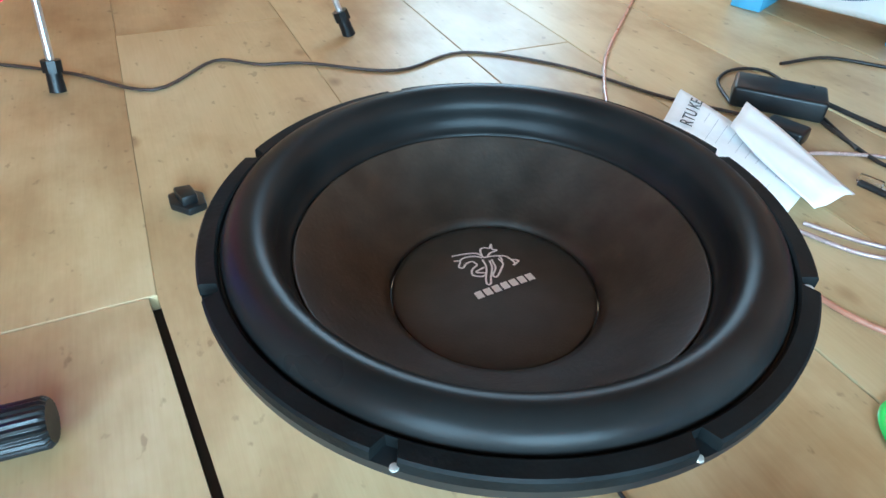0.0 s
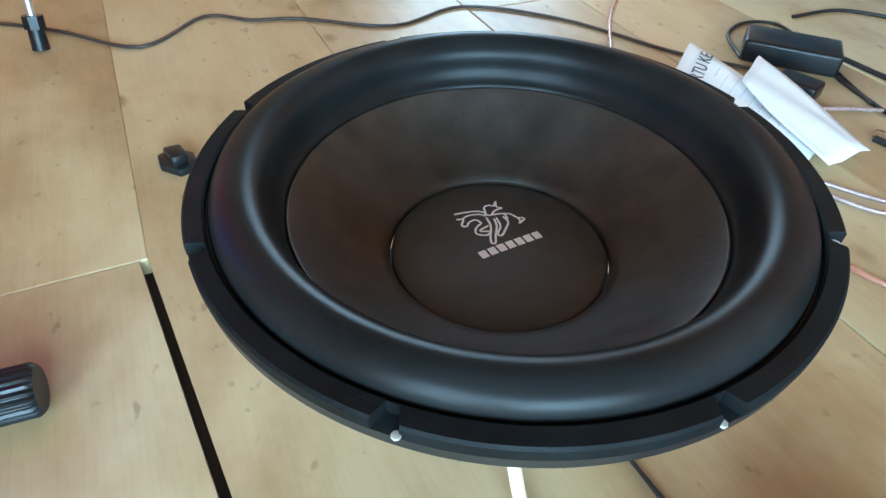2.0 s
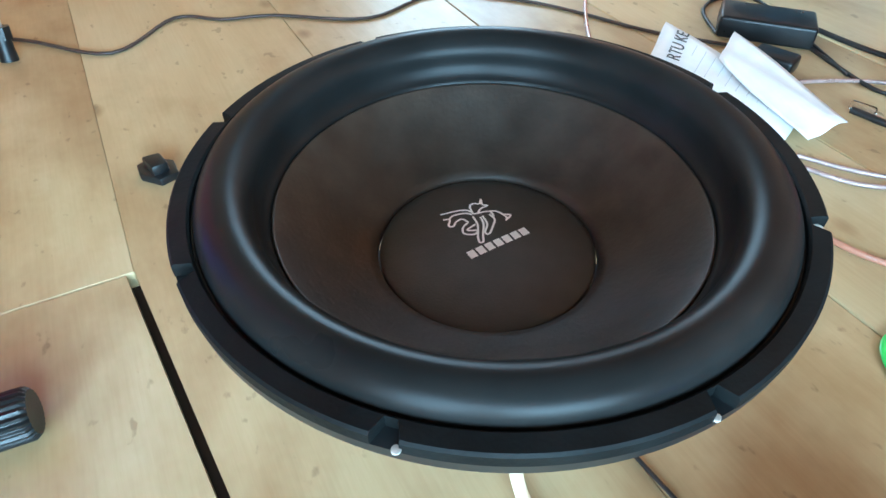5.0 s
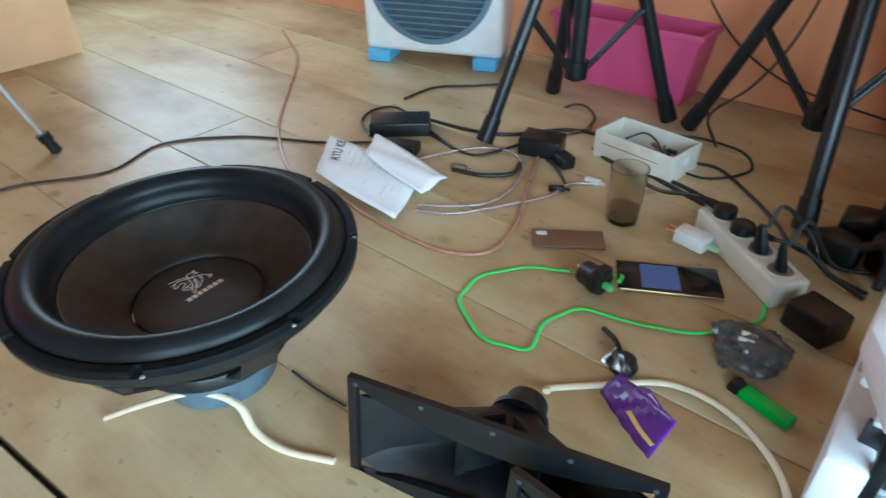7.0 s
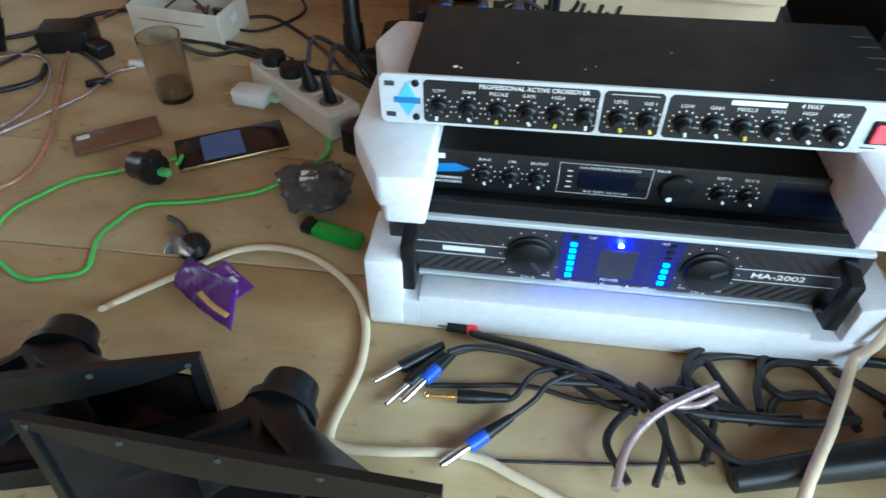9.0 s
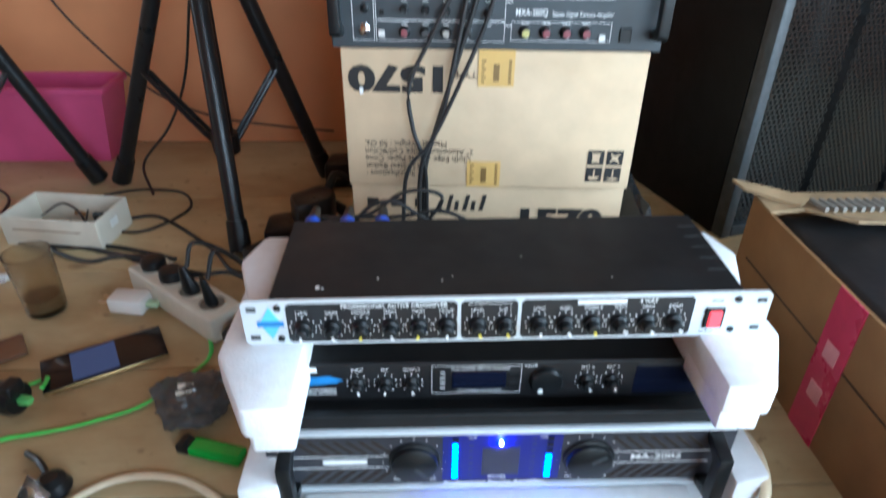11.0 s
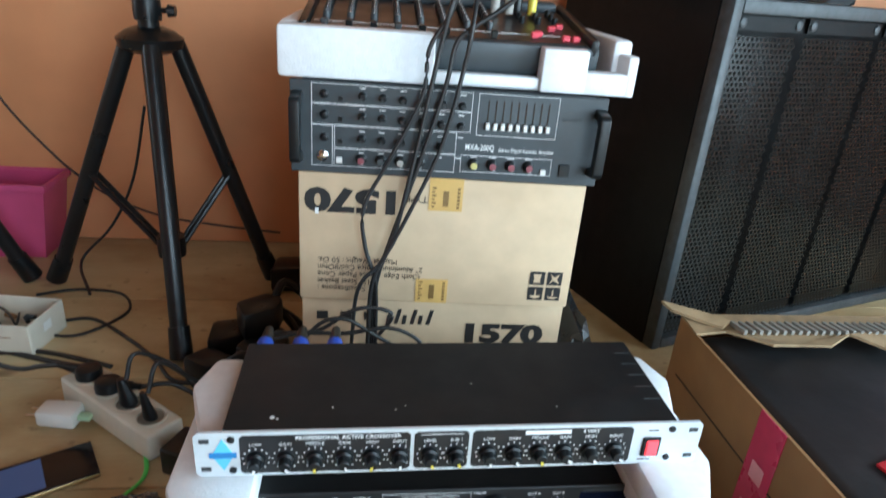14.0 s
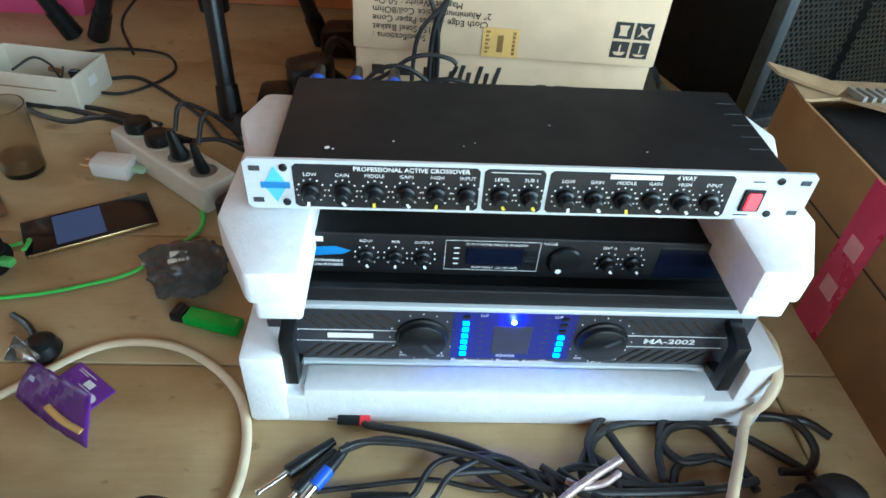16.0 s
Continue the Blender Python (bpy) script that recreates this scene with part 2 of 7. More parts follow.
LEDB = lit("blue_led", (0.06, 0.06, 1.0), 600.0)
# weak blue emission that imitates LED light spilling over the amplifier face
LEDSPILL = lit("blue_led_spill", (0.010, 0.012, 0.13), 0.07)
LEDC = lit("cyan_led", (0.02, 0.15, 1.0), 16.0)
LEDR = lit("red_rocker_glow", (1.0, 0.07, 0.09), 0.6)
LCD = mat("dark_display_window", (0.006, 0.008, 0.02), 0.12, var=0.1, scale=20)
BRONZE = mat("brown_mirror_back", (0.16, 0.085, 0.05), 0.22, var=0.1, scale=20, coat=0.3)
GLASS = glassy("smoky_drinking_glass", (0.84, 0.79, 0.68), 0.20)
CLEARP = glassy("clear_plastic", (0.90, 0.93, 0.96), 0.12)


# ---- building helpers ----
def box(bm, x0, y0, z0, x1, y1, z1, bevel=0.0, seg=2):
    r = bmesh.ops.create_cube(bm, size=1.0, matrix=Matrix.Translation(((x0 + x1) / 2, (y0 + y1) / 2, (z0 + z1) / 2)) @ Matrix.Diagonal((x1 - x0, y1 - y0, z1 - z0, 1)))
    if bevel:
        edges = list({e for v in r["verts"] for e in v.link_edges})
        bmesh.ops.bevel(bm, geom=edges, offset=bevel, segments=seg, affect="EDGES", profile=0.5)
    return bm


def prism(bm, outline, z0, z1, m=None, bevel=0.0):
    """A slab with that outline (x, y) from z0 to z1."""
    m = m or Matrix()
    lo = [bm.verts.new(m @ Vector((x, y, z0))) for x, y in outline]
    hi = [bm.verts.new(m @ Vector((x, y, z1))) for x, y in outline]
    n = len(outline)
    faces = [bm.faces.new(hi), bm.faces.new(lo[::-1])]
    faces += [bm.faces.new((lo[i], lo[(i + 1) % n], hi[(i + 1) % n], hi[i])) for i in range(n)]
    if bevel:
        edges = list({e for f in faces for e in f.edges})
        bmesh.ops.bevel(bm, geom=edges, offset=bevel, segments=2, affect="EDGES", profile=0.5)
    return bm


def rod(bm, a, b, r, r2=None, seg=16):
    a, b = Vector(a), Vector(b)
    d = b - a
    m = Matrix.Translation((a + b) / 2) @ d.to_track_quat("Z", "Y").to_matrix().to_4x4()
    bmesh.ops.create_cone(bm, cap_ends=True, segments=seg, radius1=r, radius2=r if r2 is None else r2, depth=d.length, matrix=m)
    return bm


def lathe(bm, profile, seg=64, radius=None, m=None, closed=False):
    """Turns (r, z) pairs round z. radius(angle, r) may change the radius."""
    m = m or Matrix()
    rings = []
    for r, z in profile:
        if r < 1e-6:
            rings.append([bm.verts.new(m @ Vector((0, 0, z)))])
        else:
            ring = []
            for i in range(seg):
                a = 2 * math.pi * i / seg
                q = radius(a, r) if radius else r
                ring.append(bm.verts.new(m @ Vector((q * math.cos(a), q * math.sin(a), z))))
            rings.append(ring)
    pairs = list(zip(rings, rings[1:] + rings[:1])) if closed else list(zip(rings, rings[1:]))
    for p, q in pairs:
        for i in range(seg):
            j = (i + 1) % seg
            if len(p) == 1 and len(q) == 1:
                continue
            if len(p) == 1:
                bm.faces.new((p[0], q[i], q[j]))
            elif len(q) == 1:
                bm.faces.new((p[i], q[0], p[j]))
            else:
                bm.faces.new((p[i], q[i], q[j], p[j]))
    return bm


def glide(points, step=6):
    """A smooth line through the points."""
    p = [Vector(q) for q in points]
    p = [2 * p[0] - p[1], *p, 2 * p[-1] - p[-2]]
    out = []
    for i in range(1, len(p) - 2):
        for k in range(step):
            t = k / step
            a, b, c, d = p[i - 1], p[i], p[i + 1], p[i + 2]
            out.append(0.5 * (2 * b + (c - a) * t + (2 * a - 5 * b + 4 * c - d) * t * t + (3 * b - a - 3 * c + d) * t ** 3))
    return out + [p[-2]]


def tube(bm, points, r, seg=8, flat=1.0, smooth=True):
    line = glide(points) if smooth else [Vector(q) for q in points]
    rings = []
    for i, c in enumerate(line):
        d = (line[min(i + 1, len(line) - 1)] - line[max(i - 1, 0)]).normalized()
        side = d.cross(Vector((0, 0, 1)))
        side = side.normalized() if side.length > 1e-4 else Vector((1, 0, 0))
        up = side.cross(d).normalized()
        rings.append([bm.verts.new(c + side * (r * math.cos(a)) + up * (r * flat * math.sin(a))) for a in (2 * math.pi * k / seg for k in range(seg))])
    for p, q in zip(rings, rings[1:]):
        for i in range(seg):
            bm.faces.new((p[i], p[(i + 1) % seg], q[(i + 1) % seg], q[i]))
    bm.faces.new(rings[0][::-1])
    bm.faces.new(rings[-1])
    return bm


def mesh_of(name, bm, material, smooth=None):
    me = bpy.data.meshes.new(name)
    bmesh.ops.recalc_face_normals(bm, faces=bm.faces)
    bm.to_mesh(me)
    bm.free()
    for mt in material if isinstance(material, (list, tuple)) else [material]:
        me.materials.append(mt)
    if smooth is not None:
        me.shade_smooth()
        me.set_sharp_from_angle(angle=radians(smooth))
    return me


def part(name, bm, material, parent, label="", smooth=35, m=None):
    ob = new(name, mesh_of(name, bm, material, smooth))
    ob.parent = parent
    if m is not None:
        ob.matrix_basis = m
    return tagged(ob, label)


def thing(name, m, label, category, group=""):
    ob = new(name)
    ob.empty_display_size = 0.05
    ob.matrix_basis = m
    return tagged(ob, label, category, group)


def single(name, bm, material, label, category, group="", m=None, smooth=35, kind=""):
    ob = new(name, mesh_of(name, bm, material, smooth))
    if m is not None:
        ob.matrix_basis = m
    return tagged(ob, label, category, group, kind)


def B():
    return bmesh.new()


def words(name, text, size, material, parent, m, depth=0.0003, align="CENTER", label="", width=None, bold=0.0):
    """Lettering as a mesh; its face looks along +z of m."""
    cu = bpy.data.curves.new(name, "FONT")
    cu.body, cu.size, cu.extrude, cu.align_x, cu.align_y, cu.offset, cu.resolution_u = text, size, depth, align, "CENTER", bold, 3
    tmp = bpy.data.objects.new(name, cu)
    scene.collection.objects.link(tmp)
    dg = bpy.context.evaluated_depsgraph_get()
    me = bpy.data.meshes.new_from_object(tmp.evaluated_get(dg))
    bpy.data.objects.remove(tmp)
    me.materials.clear()
    me.materials.append(material)
    if width:
        xs = [v.co.x for v in me.vertices]
        k = width / max(1e-6, max(xs) - min(xs))
        for v in me.vertices:
            v.co.x *= k
    ob = new(name, me)
    ob.parent = parent
    ob.matrix_basis = m
    return tagged(ob, label)


def front(x, y, z):
    """A pose on an upright face that looks along -y."""
    return pose(x, y, z, 90, 0, 0)


# ---- room ----
def wall(name, pieces, material):
    bm = B()
    for p in pieces:
        box(bm, *p)
    return tagged(new(name, mesh_of(name, bm, material)), kind="structure")


tagged(wall("wall_north", [(-3.6, 1.6, 0, 1.84, 1.72, 2.6), (1.84, 1.6, 0, 2.5, 1.72, 0.6), (1.84, 1.6, 2.0, 2.5, 1.72, 2.6)], WALL), "orange painted plaster wall with scuffs", "wall")
tagged(wall("wall_west", [(-1.89, -2.2, 0, -1.77, 0.745, 2.6), (-1.89, 0.745, 2.1, -1.77, 1.6, 2.6)], WALL2), "peach painted wall ending at a doorway", "wall")
tagged(wall("wall_east", [(2.5, -2.2, 0, 2.62, 1.72, 0.22), (2.5, -2.2, 1.38, 2.62, 1.72, 2.6), (2.5, -2.2, 0.22, 2.62, -1.08, 1.38), (2.5, 0.50, 0.22, 2.62, 1.72, 1.38)], WALL), "orange painted wall with a window opening", "wall")
# unseen south wall, set near so its doorway light falls off quickly
tagged(wall("wall_south", [(-1.77, -1.42, 0, 0.78, -1.3, 2.6), (1.86, -1.42, 0, 2.5, -1.3, 2.6), (0.78, -1.42, 2.12, 1.86, -1.3, 2.6)], WALL), "unseen orange closing wall with a doorway for daylight", "wall")
tagged(wall("wall_side_room", [(-3.72, -2.32, 0, -3.6, 1.72, 2.6), (-3.6, 0.0, 0, -1.89, 0.1, 2.6)], WALL2), "peach wall of the next room", "wall")
# unseen ceiling that closes the room and keeps fill light low
tagged(wall("ceiling", [(-3.72, -2.32, 2.6, 2.62, 1.72, 2.7)], CEIL), "unseen ceiling boards, dark to limit bounced light", "ceiling")

# floor: a dark base with plywood planks laid along x
floor = tagged(wall("floor", [(-3.6, -2.32, -0.08, 2.62, 1.72, -0.02)], DIRT_SLOT), "worn tan plywood plank floor with dark gaps", "floor")
SEAMS = [-2.3, -1.98, -1.70, -1.42, -1.14, -0.86, -0.58, -0.30, -0.022, 0.280, 0.552, 0.765, 1.014, 1.29, 1.6]
CUTS = {7: [-0.505, 0.2], 8: [-1.25, 0.2], 9: [-1.7, 0.95], 10: [-0.95], 11: [0.9], 12: [-1.3], 6: [-1.1, 0.7]}
for k, (s0, s1) in enumerate(zip(SEAMS, SEAMS[1:])):
    xs = [-3.6, *CUTS.get(k, [random.uniform(-0.4, 1.2)]), 2.5]
    for x0, x1 in zip(xs, xs[1:]):
        top = 0.0075 if k == 7 and x0 > -1 else 0.0002 if x1 < 0 else 0.0010
        bm = B()
        if x1 == 0.2:
            # the one wide gap runs askew
            low = [(x0 + 0.0006, s0), (0.1988, s0)] if k == 7 else [(x0 + 0.0006, s0), (-0.505, s0), (0.1988, s0 + 0.067)]
            high = [(0.1988, s1 + 0.0585), (x0 + 0.0006, s1 - 0.0085)] if k == 7 else [(0.1988, s1 - 0.0005), (x0 + 0.0006, s1 - 0.0005)]
            prism(bm, low + high, -0.02, 0.0)
            part("plank", bm, PLY, floor)
            continue
        box(bm, x0 + 0.0006, s0 + (0.0002 if x1 < 0 else 0.0008), -0.02, x1 - 0.0012, s1 - top, 0.0, 0.0012, 1)
        part("plank", bm, PLY, floor)


# ---- woofer ----
def woofer():
    zax = Vector((0.0073, -0.0164, 1.0)).normalized()
    xax = Vector((-0.13, 0.985, 0.0))
    xax = (xax - zax * xax.dot(zax)).normalized()
    yax = zax.cross(xax)
    m = Matrix((xax, yax, zax)).transposed().to_4x4()
    m.translation = (-0.2627, 0.2209, 0.1990)
    w = thing("woofer", m, "large black fifteen inch woofer lying face up on its magnet", "loudspeaker")
    cuts = [radians(38.4 + 45 * k) for k in range(8)]

    def notched(a, r):
        for c in cuts:
            d = abs((a - c + math.pi) % (2 * math.pi) - math.pi)
            if r > 0.188 and d < 0.026:
                return 0.1875
        return r

    bm = B()
    lathe(bm, [(0.1855, -0.004), (0.1855, 0.003), (0.187, 0.0045), (0.1965, 0.0045), (0.1980, 0.003), (0.1980, -0.004)], 360, notched, closed=True)
    part("gasket", bm, GASKET, w, "dusty black rim with eight notches")
    bm = B()
    lathe(bm, [(0.176, -0.0045), (0.1975, -0.0045), (0.1970, -0.0120), (0.184, -0.0135), (0.180, -0.034), (0.178, -0.036), (0.175, -0.034), (0.178, -0.0085), (0.176, -0.0085)], 128, closed=True)
    part("basket_rim", bm, STEEL, w)
    for px, py in ((-0.117, 0.086), (-0.0655, 0.2180)):
        bm = B()
        lathe(bm, [(0.0024, 0.0), (0.0022, 0.0010), (0.0, 0.0014)], 12)
        part("worn_bolt", bm, STEELW, w, "pale worn bolt head in a notch", m=m.inverted() @ pose(px, py, 0.1945))
    bm = B()
    roll = [(0.1855, -0.0010), (0.1845, -0.0012)]
    for k in range(17):
        a = math.pi * k / 16
        roll.append((0.1668 + 0.0170 * math.cos(a), -0.001 + 0.0175 * math.sin(a)))
    roll += [(0.1496, -0.0045), (0.1486, -0.0080), (0.1470, -0.0120), (0.1442, -0.0166), (0.1432, -0.0172), (0.1428, -0.0215)]
    lathe(bm, roll, 160)
    part("surround", bm, RUBBER, w, "glossy black rubber roll surround", smooth=70)
    bm = B()
    cone = [(0.1434, -0.0212), (0.1422, -0.0218), (0.1417, -0.0192), (0.1408, -0.0190)]
    for k in range(11):
        t = k / 10
        cone.append((0.1402 - 0.0620 * t, -0.0195 - 0.0468 * t - 0.004 * math.sin(math.pi * t)))
    cone += [(0.0778, -0.0680), (0.0778, -0.0730)]
    lathe(bm, cone, 160)
    part("cone", bm, CONE, w, "brownish black paper cone", smooth=60)
    bm = B()
    dome = [(0.0768, -0.0735), (0.0765, -0.0690), (0.0755, -0.0682)] + [(0.0755 * math.cos(t), -0.0690 + 0.0055 * math.sin(t)) for t in (math.pi / 2 * k / 12 for k in range(2, 12))] + [(0, -0.0635)]
    lathe(bm, dome, 96)
    cap = part("dust_cap", bm, CAP, w, "domed black dust cap with a white print", smooth=60)

    def on_cap(x, y):
        r = min(1.0, math.hypot(x, y) / 0.0755)
        return -0.0690 + 0.0055 * math.sqrt(max(0.0, 1 - r * r)) + 0.0004

    def stroke(bm, pts, wd):
        line = glide([(x, y, 0) for x, y in pts], 4)
        left, right = [], []
        for i, c in enumerate(line):
            d = (line[min(i + 1, len(line) - 1)] - line[max(i - 1, 0)]).normalized()
            s = Vector((-d.y, d.x, 0)) * wd / 2
            for lst, q in ((left, c + s), (right, c - s)):
                lst.append(bm.verts.new((q.x, q.y, on_cap(q.x, q.y))))
        for i in range(len(line) - 1):
            bm.faces.new((left[i], right[i], right[i + 1], left[i + 1]))

    # wordmark as seven plain bars, the emblem as loose curved strokes
    for k in range(7):
        bm = B()
        x = -0.0190 + k * 0.0074
        y = -0.0030 - 0.0005 * k
        stroke(bm, [(x, y), (x + 0.0029, y - 0.0002), (x + 0.0058, y - 0.0004)], 0.0072)
        part("wordmark_bar", bm, WHITE, cap, "white wordmark drawn as plain bars")
    def emblem_line(*pts):
        bm = B()
        stroke(bm, [(x / 1000, y / 1000) for x, y in pts], 0.0016)
        part("emblem_stroke", bm, WHITE, cap, "white line of the winged emblem")

    emblem_line((-9.8, 44.2), (2, 40.7), (9.2, 36.5), (10.9, 29.9))  # wing
    emblem_line((-11.7, 38.2), (-7.5, 35.5), (-12.1, 30.3), (-9.6, 27.7), (-5.6, 30.5), (0.2, 30.5), (1.7, 25.1))  # head
    emblem_line((-7.4, 36.3), (-2.2, 37.5), (5.9, 34.5), (9.4, 30.2))  # neck
    emblem_line((1.7, 25.1), (-5.1, 22.3), (-8.1, 16.9), (-2.9, 12), (1.6, 13.9), (-4.3, 18.4), (4.4, 20.1))  # fore
    emblem_line((8.4, 28.5), (5.6, 18.8), (-1.7, 9), (-4.6, 3.3), (-2.1, 2.2), (2.2, 8.1), (9.4, 16.7), (12.6, 24.6))  # leg
    emblem_line((14.7, 24.8), (11.7, 15.3), (4.9, 9.1), (6.5, 6.2), (13.8, 11.2), (19.5, 16.4), (19.8, 23.3))  # hind
    emblem_line((10.9, 29.9), (15.9, 28.4), (22.1, 25.6), (21.3, 19.3))  # back
    emblem_line((22.4, 26), (26.9, 22), (28.2, 13), (25.2, 10.8), (32.3, 13.2), (28.9, 16.6))  # tail
    emblem_line((10.8, 32.2), (14, 39.3), (18.7, 40), (21.4, 37.4), (26, 41.4), (22.7, 35.4), (25.5, 32.1), (18.7, 32.1), (13, 28.6))  # rider
    bm = B()
    lathe(bm, [(0.080, -0.118), (0.097, -0.118), (0.100, -0.124), (0.100, -0.134), (0.020, -0.134)], 64)
    part("basket_back", bm, STEEL, w)
    for k in range(6):
        a = radians(60 * k + 12)
        bm = B()
        c, s = math.cos(a), math.sin(a)
        for (r0, z0), (r1, z1) in (((0.176, -0.032), (0.154, -0.074)), ((0.154, -0.074), (0.096, -0.120))):
            vs = []
            for r, z in ((r0, z0), (r1, z1)):
                for wd in (-0.021, 0.021):
                    for th in (0, -0.0035):
                        vs.append(bm.verts.new((r * c - wd * s, r * s + wd * c, z + th)))
            for f in ((0, 2, 6, 4), (1, 5, 7, 3), (0, 4, 5, 1), (2, 3, 7, 6)):
                bm.faces.new([vs[i] for i in f])
        part("basket_spoke", bm, STEEL, w)
    bm = B()
    lathe(bm, [(0, -0.134), (0.078, -0.134), (0.080, -0.136), (0.080, -0.166), (0.078, -0.168), (0, -0.168)], 64)
    part("magnet", bm, MAGNET, w, "grey blue ring magnet")
    bm = B()
    lathe(bm, [(0, -0.168), (0.068, -0.168), (0.072, -0.171), (0.072, -0.195), (0.068, -0.198), (0, -0.198)], 64)
    part("back_plate", bm, MAGNET, w)
    for k in (6, 7, 0):
        a = cuts[k]
        bm = B()
        rod(bm, (0.193 * math.cos(a), 0.193 * math.sin(a), -0.006), (0.193 * math.cos(a), 0.193 * math.sin(a), -0.001), 0.0035, seg=12)
        part("screw_hole", bm, WPLAST, w)
    return w


woofer()


# ---- horn flares ----
def horn():
    """A wide horn on its long edge: mouth looks along -y, 0.32 wide, 0.14 high."""
    h = thing("horn_flare", Matrix(), "black plastic wide horn flare standing on its long edge", "horn speaker", "horn flares on the floor")
    W, H = 0.16, 0.140
    iw = 0.150
    N = 20
    bm = B()

    def edge_z(x, top):
        bow = 0.026 * (1 - (x / iw) ** 2)
        return (0.130 - bow) if top else (0.010 + 0.6 * bow)

    def sag(x):
        return -0.012 * (1 - (x / W) ** 2)

    for y in (-0.006, 0.002):
        for top in (True, False):
            for k in range(N):
                x0, x1 = -iw + 2 * iw * k / N, -iw + 2 * iw * (k + 1) / N
                o0, o1 = (H, H) if top else (0.012 + sag(x0), 0.012 + sag(x1))
                bm.faces.new([bm.verts.new(v) for v in ((x0, y, edge_z(x0, top)), (x1, y, edge_z(x1, top)), (x1, y, o1), (x0, y, o0))])
    for top in (True, False):
        for k in range(N):
            x0, x1 = -iw + 2 * iw * k / N, -iw + 2 * iw * (k + 1) / N
            bm.faces.new([bm.verts.new(v) for v in ((x0, -0.006, edge_z(x0, top)), (x1, -0.006, edge_z(x1, top)), (x1, 0.002, edge_z(x1, top)), (x0, 0.002, edge_z(x0, top)))])
            o0, o1 = (H, H) if top else (0.012 + sag(x0), 0.012 + sag(x1))
            bm.faces.new([bm.verts.new(v) for v in ((x0, -0.006, o0), (x1, -0.006, o1), (x1, 0.002, o1), (x0, 0.002, o0))])
    box(bm, -W, -0.006, 0.010, -iw, 0.002, H)
    box(bm, iw, -0.006, 0.010, W, 0.002, H)
    bmesh.ops.remove_doubles(bm, verts=bm.verts, dist=1e-5)
    part("flange", bm, BLACK, h)

    def shell(o):
        bm = B()
        sections = [(-0.001, iw, 0.060), (0.014, 0.128, 0.044), (0.028, 0.100, 0.036), (0.048, 0.066, 0.030), (0.070, 0.034, 0.024), (0.088, 0.022, 0.022)]
        rings = []
        for y, w, hh in sections:
            ring = []
            for k in range(24):
                a = 2 * math.pi * (k + 0.5) / 24
                c, s = math.cos(a), math.sin(a)
                f = 1 / max(abs(c), abs(s)) * 0.97
                zc = H / 2 - 0.004 * min(1.0, max(0.0, y) / 0.09)
                ring.append(bm.verts.new(((w + o) * max(-1, min(1, c * f)), y, zc + (hh + o) * max(-1, min(1, s * f)))))
            rings.append(ring)
        for p, q in zip(rings, rings[1:]):
            for i in range(24):
                bm.faces.new((p[i], p[(i + 1) % 24], q[(i + 1) % 24], q[i]))
        if o == 0:
            bm.faces.new(rings[-1])
        return bm

    part("flare", shell(0), BLACK, h, "smooth black inner flare")
    part("outer_shell", shell(0.003), BLACK, h)
    bm = B()
    for s in (-1, 1):
        prism(bm, [(s * 0.004, 0.050), (s * 0.012, 0.050), (s * 0.046, 0.022), (s * 0.044, 0.018)], 0.030, 0.110)
    part("vane", bm, BLACK, h)
    bm = B()
    rod(bm, (0, 0.086, 0.066), (0, 0.094, 0.066), 0.034, seg=32)
    rod(bm, (0, 0.094, 0.066), (0, 0.122, 0.066), 0.028, 0.025, seg=32)
    part("throat", bm, BLACK, h)
    for x in (-0.150, -0.075, 0.0, 0.075, 0.150):
        for z in (0.133,):
            bm = B()
            rod(bm, (x, -0.0068, z), (x, -0.0055, z), 0.0027, seg=12)
            part("screw", bm, EDGE, h)
    # top edge holes of the flange
    return h


horn_a = horn()
horn_a.matrix_basis = pose(0.1400, 0.2680, 0, -7, 0, 15)
horn_b = copy_thing(horn_a, pose(0.335, 0.232, 0, -7, 0, -3))


# ---- foam and rack stack ----
def foam_block(name, pieces, label, bevel=0.006):
    bm = B()
    for p in pieces:
        if len(p) == 6:
            box(bm, *p, bevel)
        else:
            prism(bm, p[0], p[1], p[2], None, bevel)
    return single(name, bm, FOAM, label, "packing foam")


foam_block("packing_foam", [
    (0.386, 0.4820, 0.0, 0.906, 0.80, 0.0440),
    ([(0.440, 0.4812), (0.838, 0.4812), (0.838, 0.5150), (0.440, 0.5150)], 0.006, 0.0535),
    ([(0.3852, 0.4806), (0.424, 0.4806), (0.424, 0.56), (0.3852, 0.56)], 0.004, 0.100),
    ([(0.868, 0.4830), (0.9065, 0.492), (0.9065, 0.56), (0.868, 0.56)], 0.004, 0.092),
    ([(0.3855, 0.70), (0.9068, 0.70), (0.9068, 0.8006), (0.3855, 0.8006)], 0.002, 0.060)], "white polystyrene packing tray under the power amplifier", 0.004)


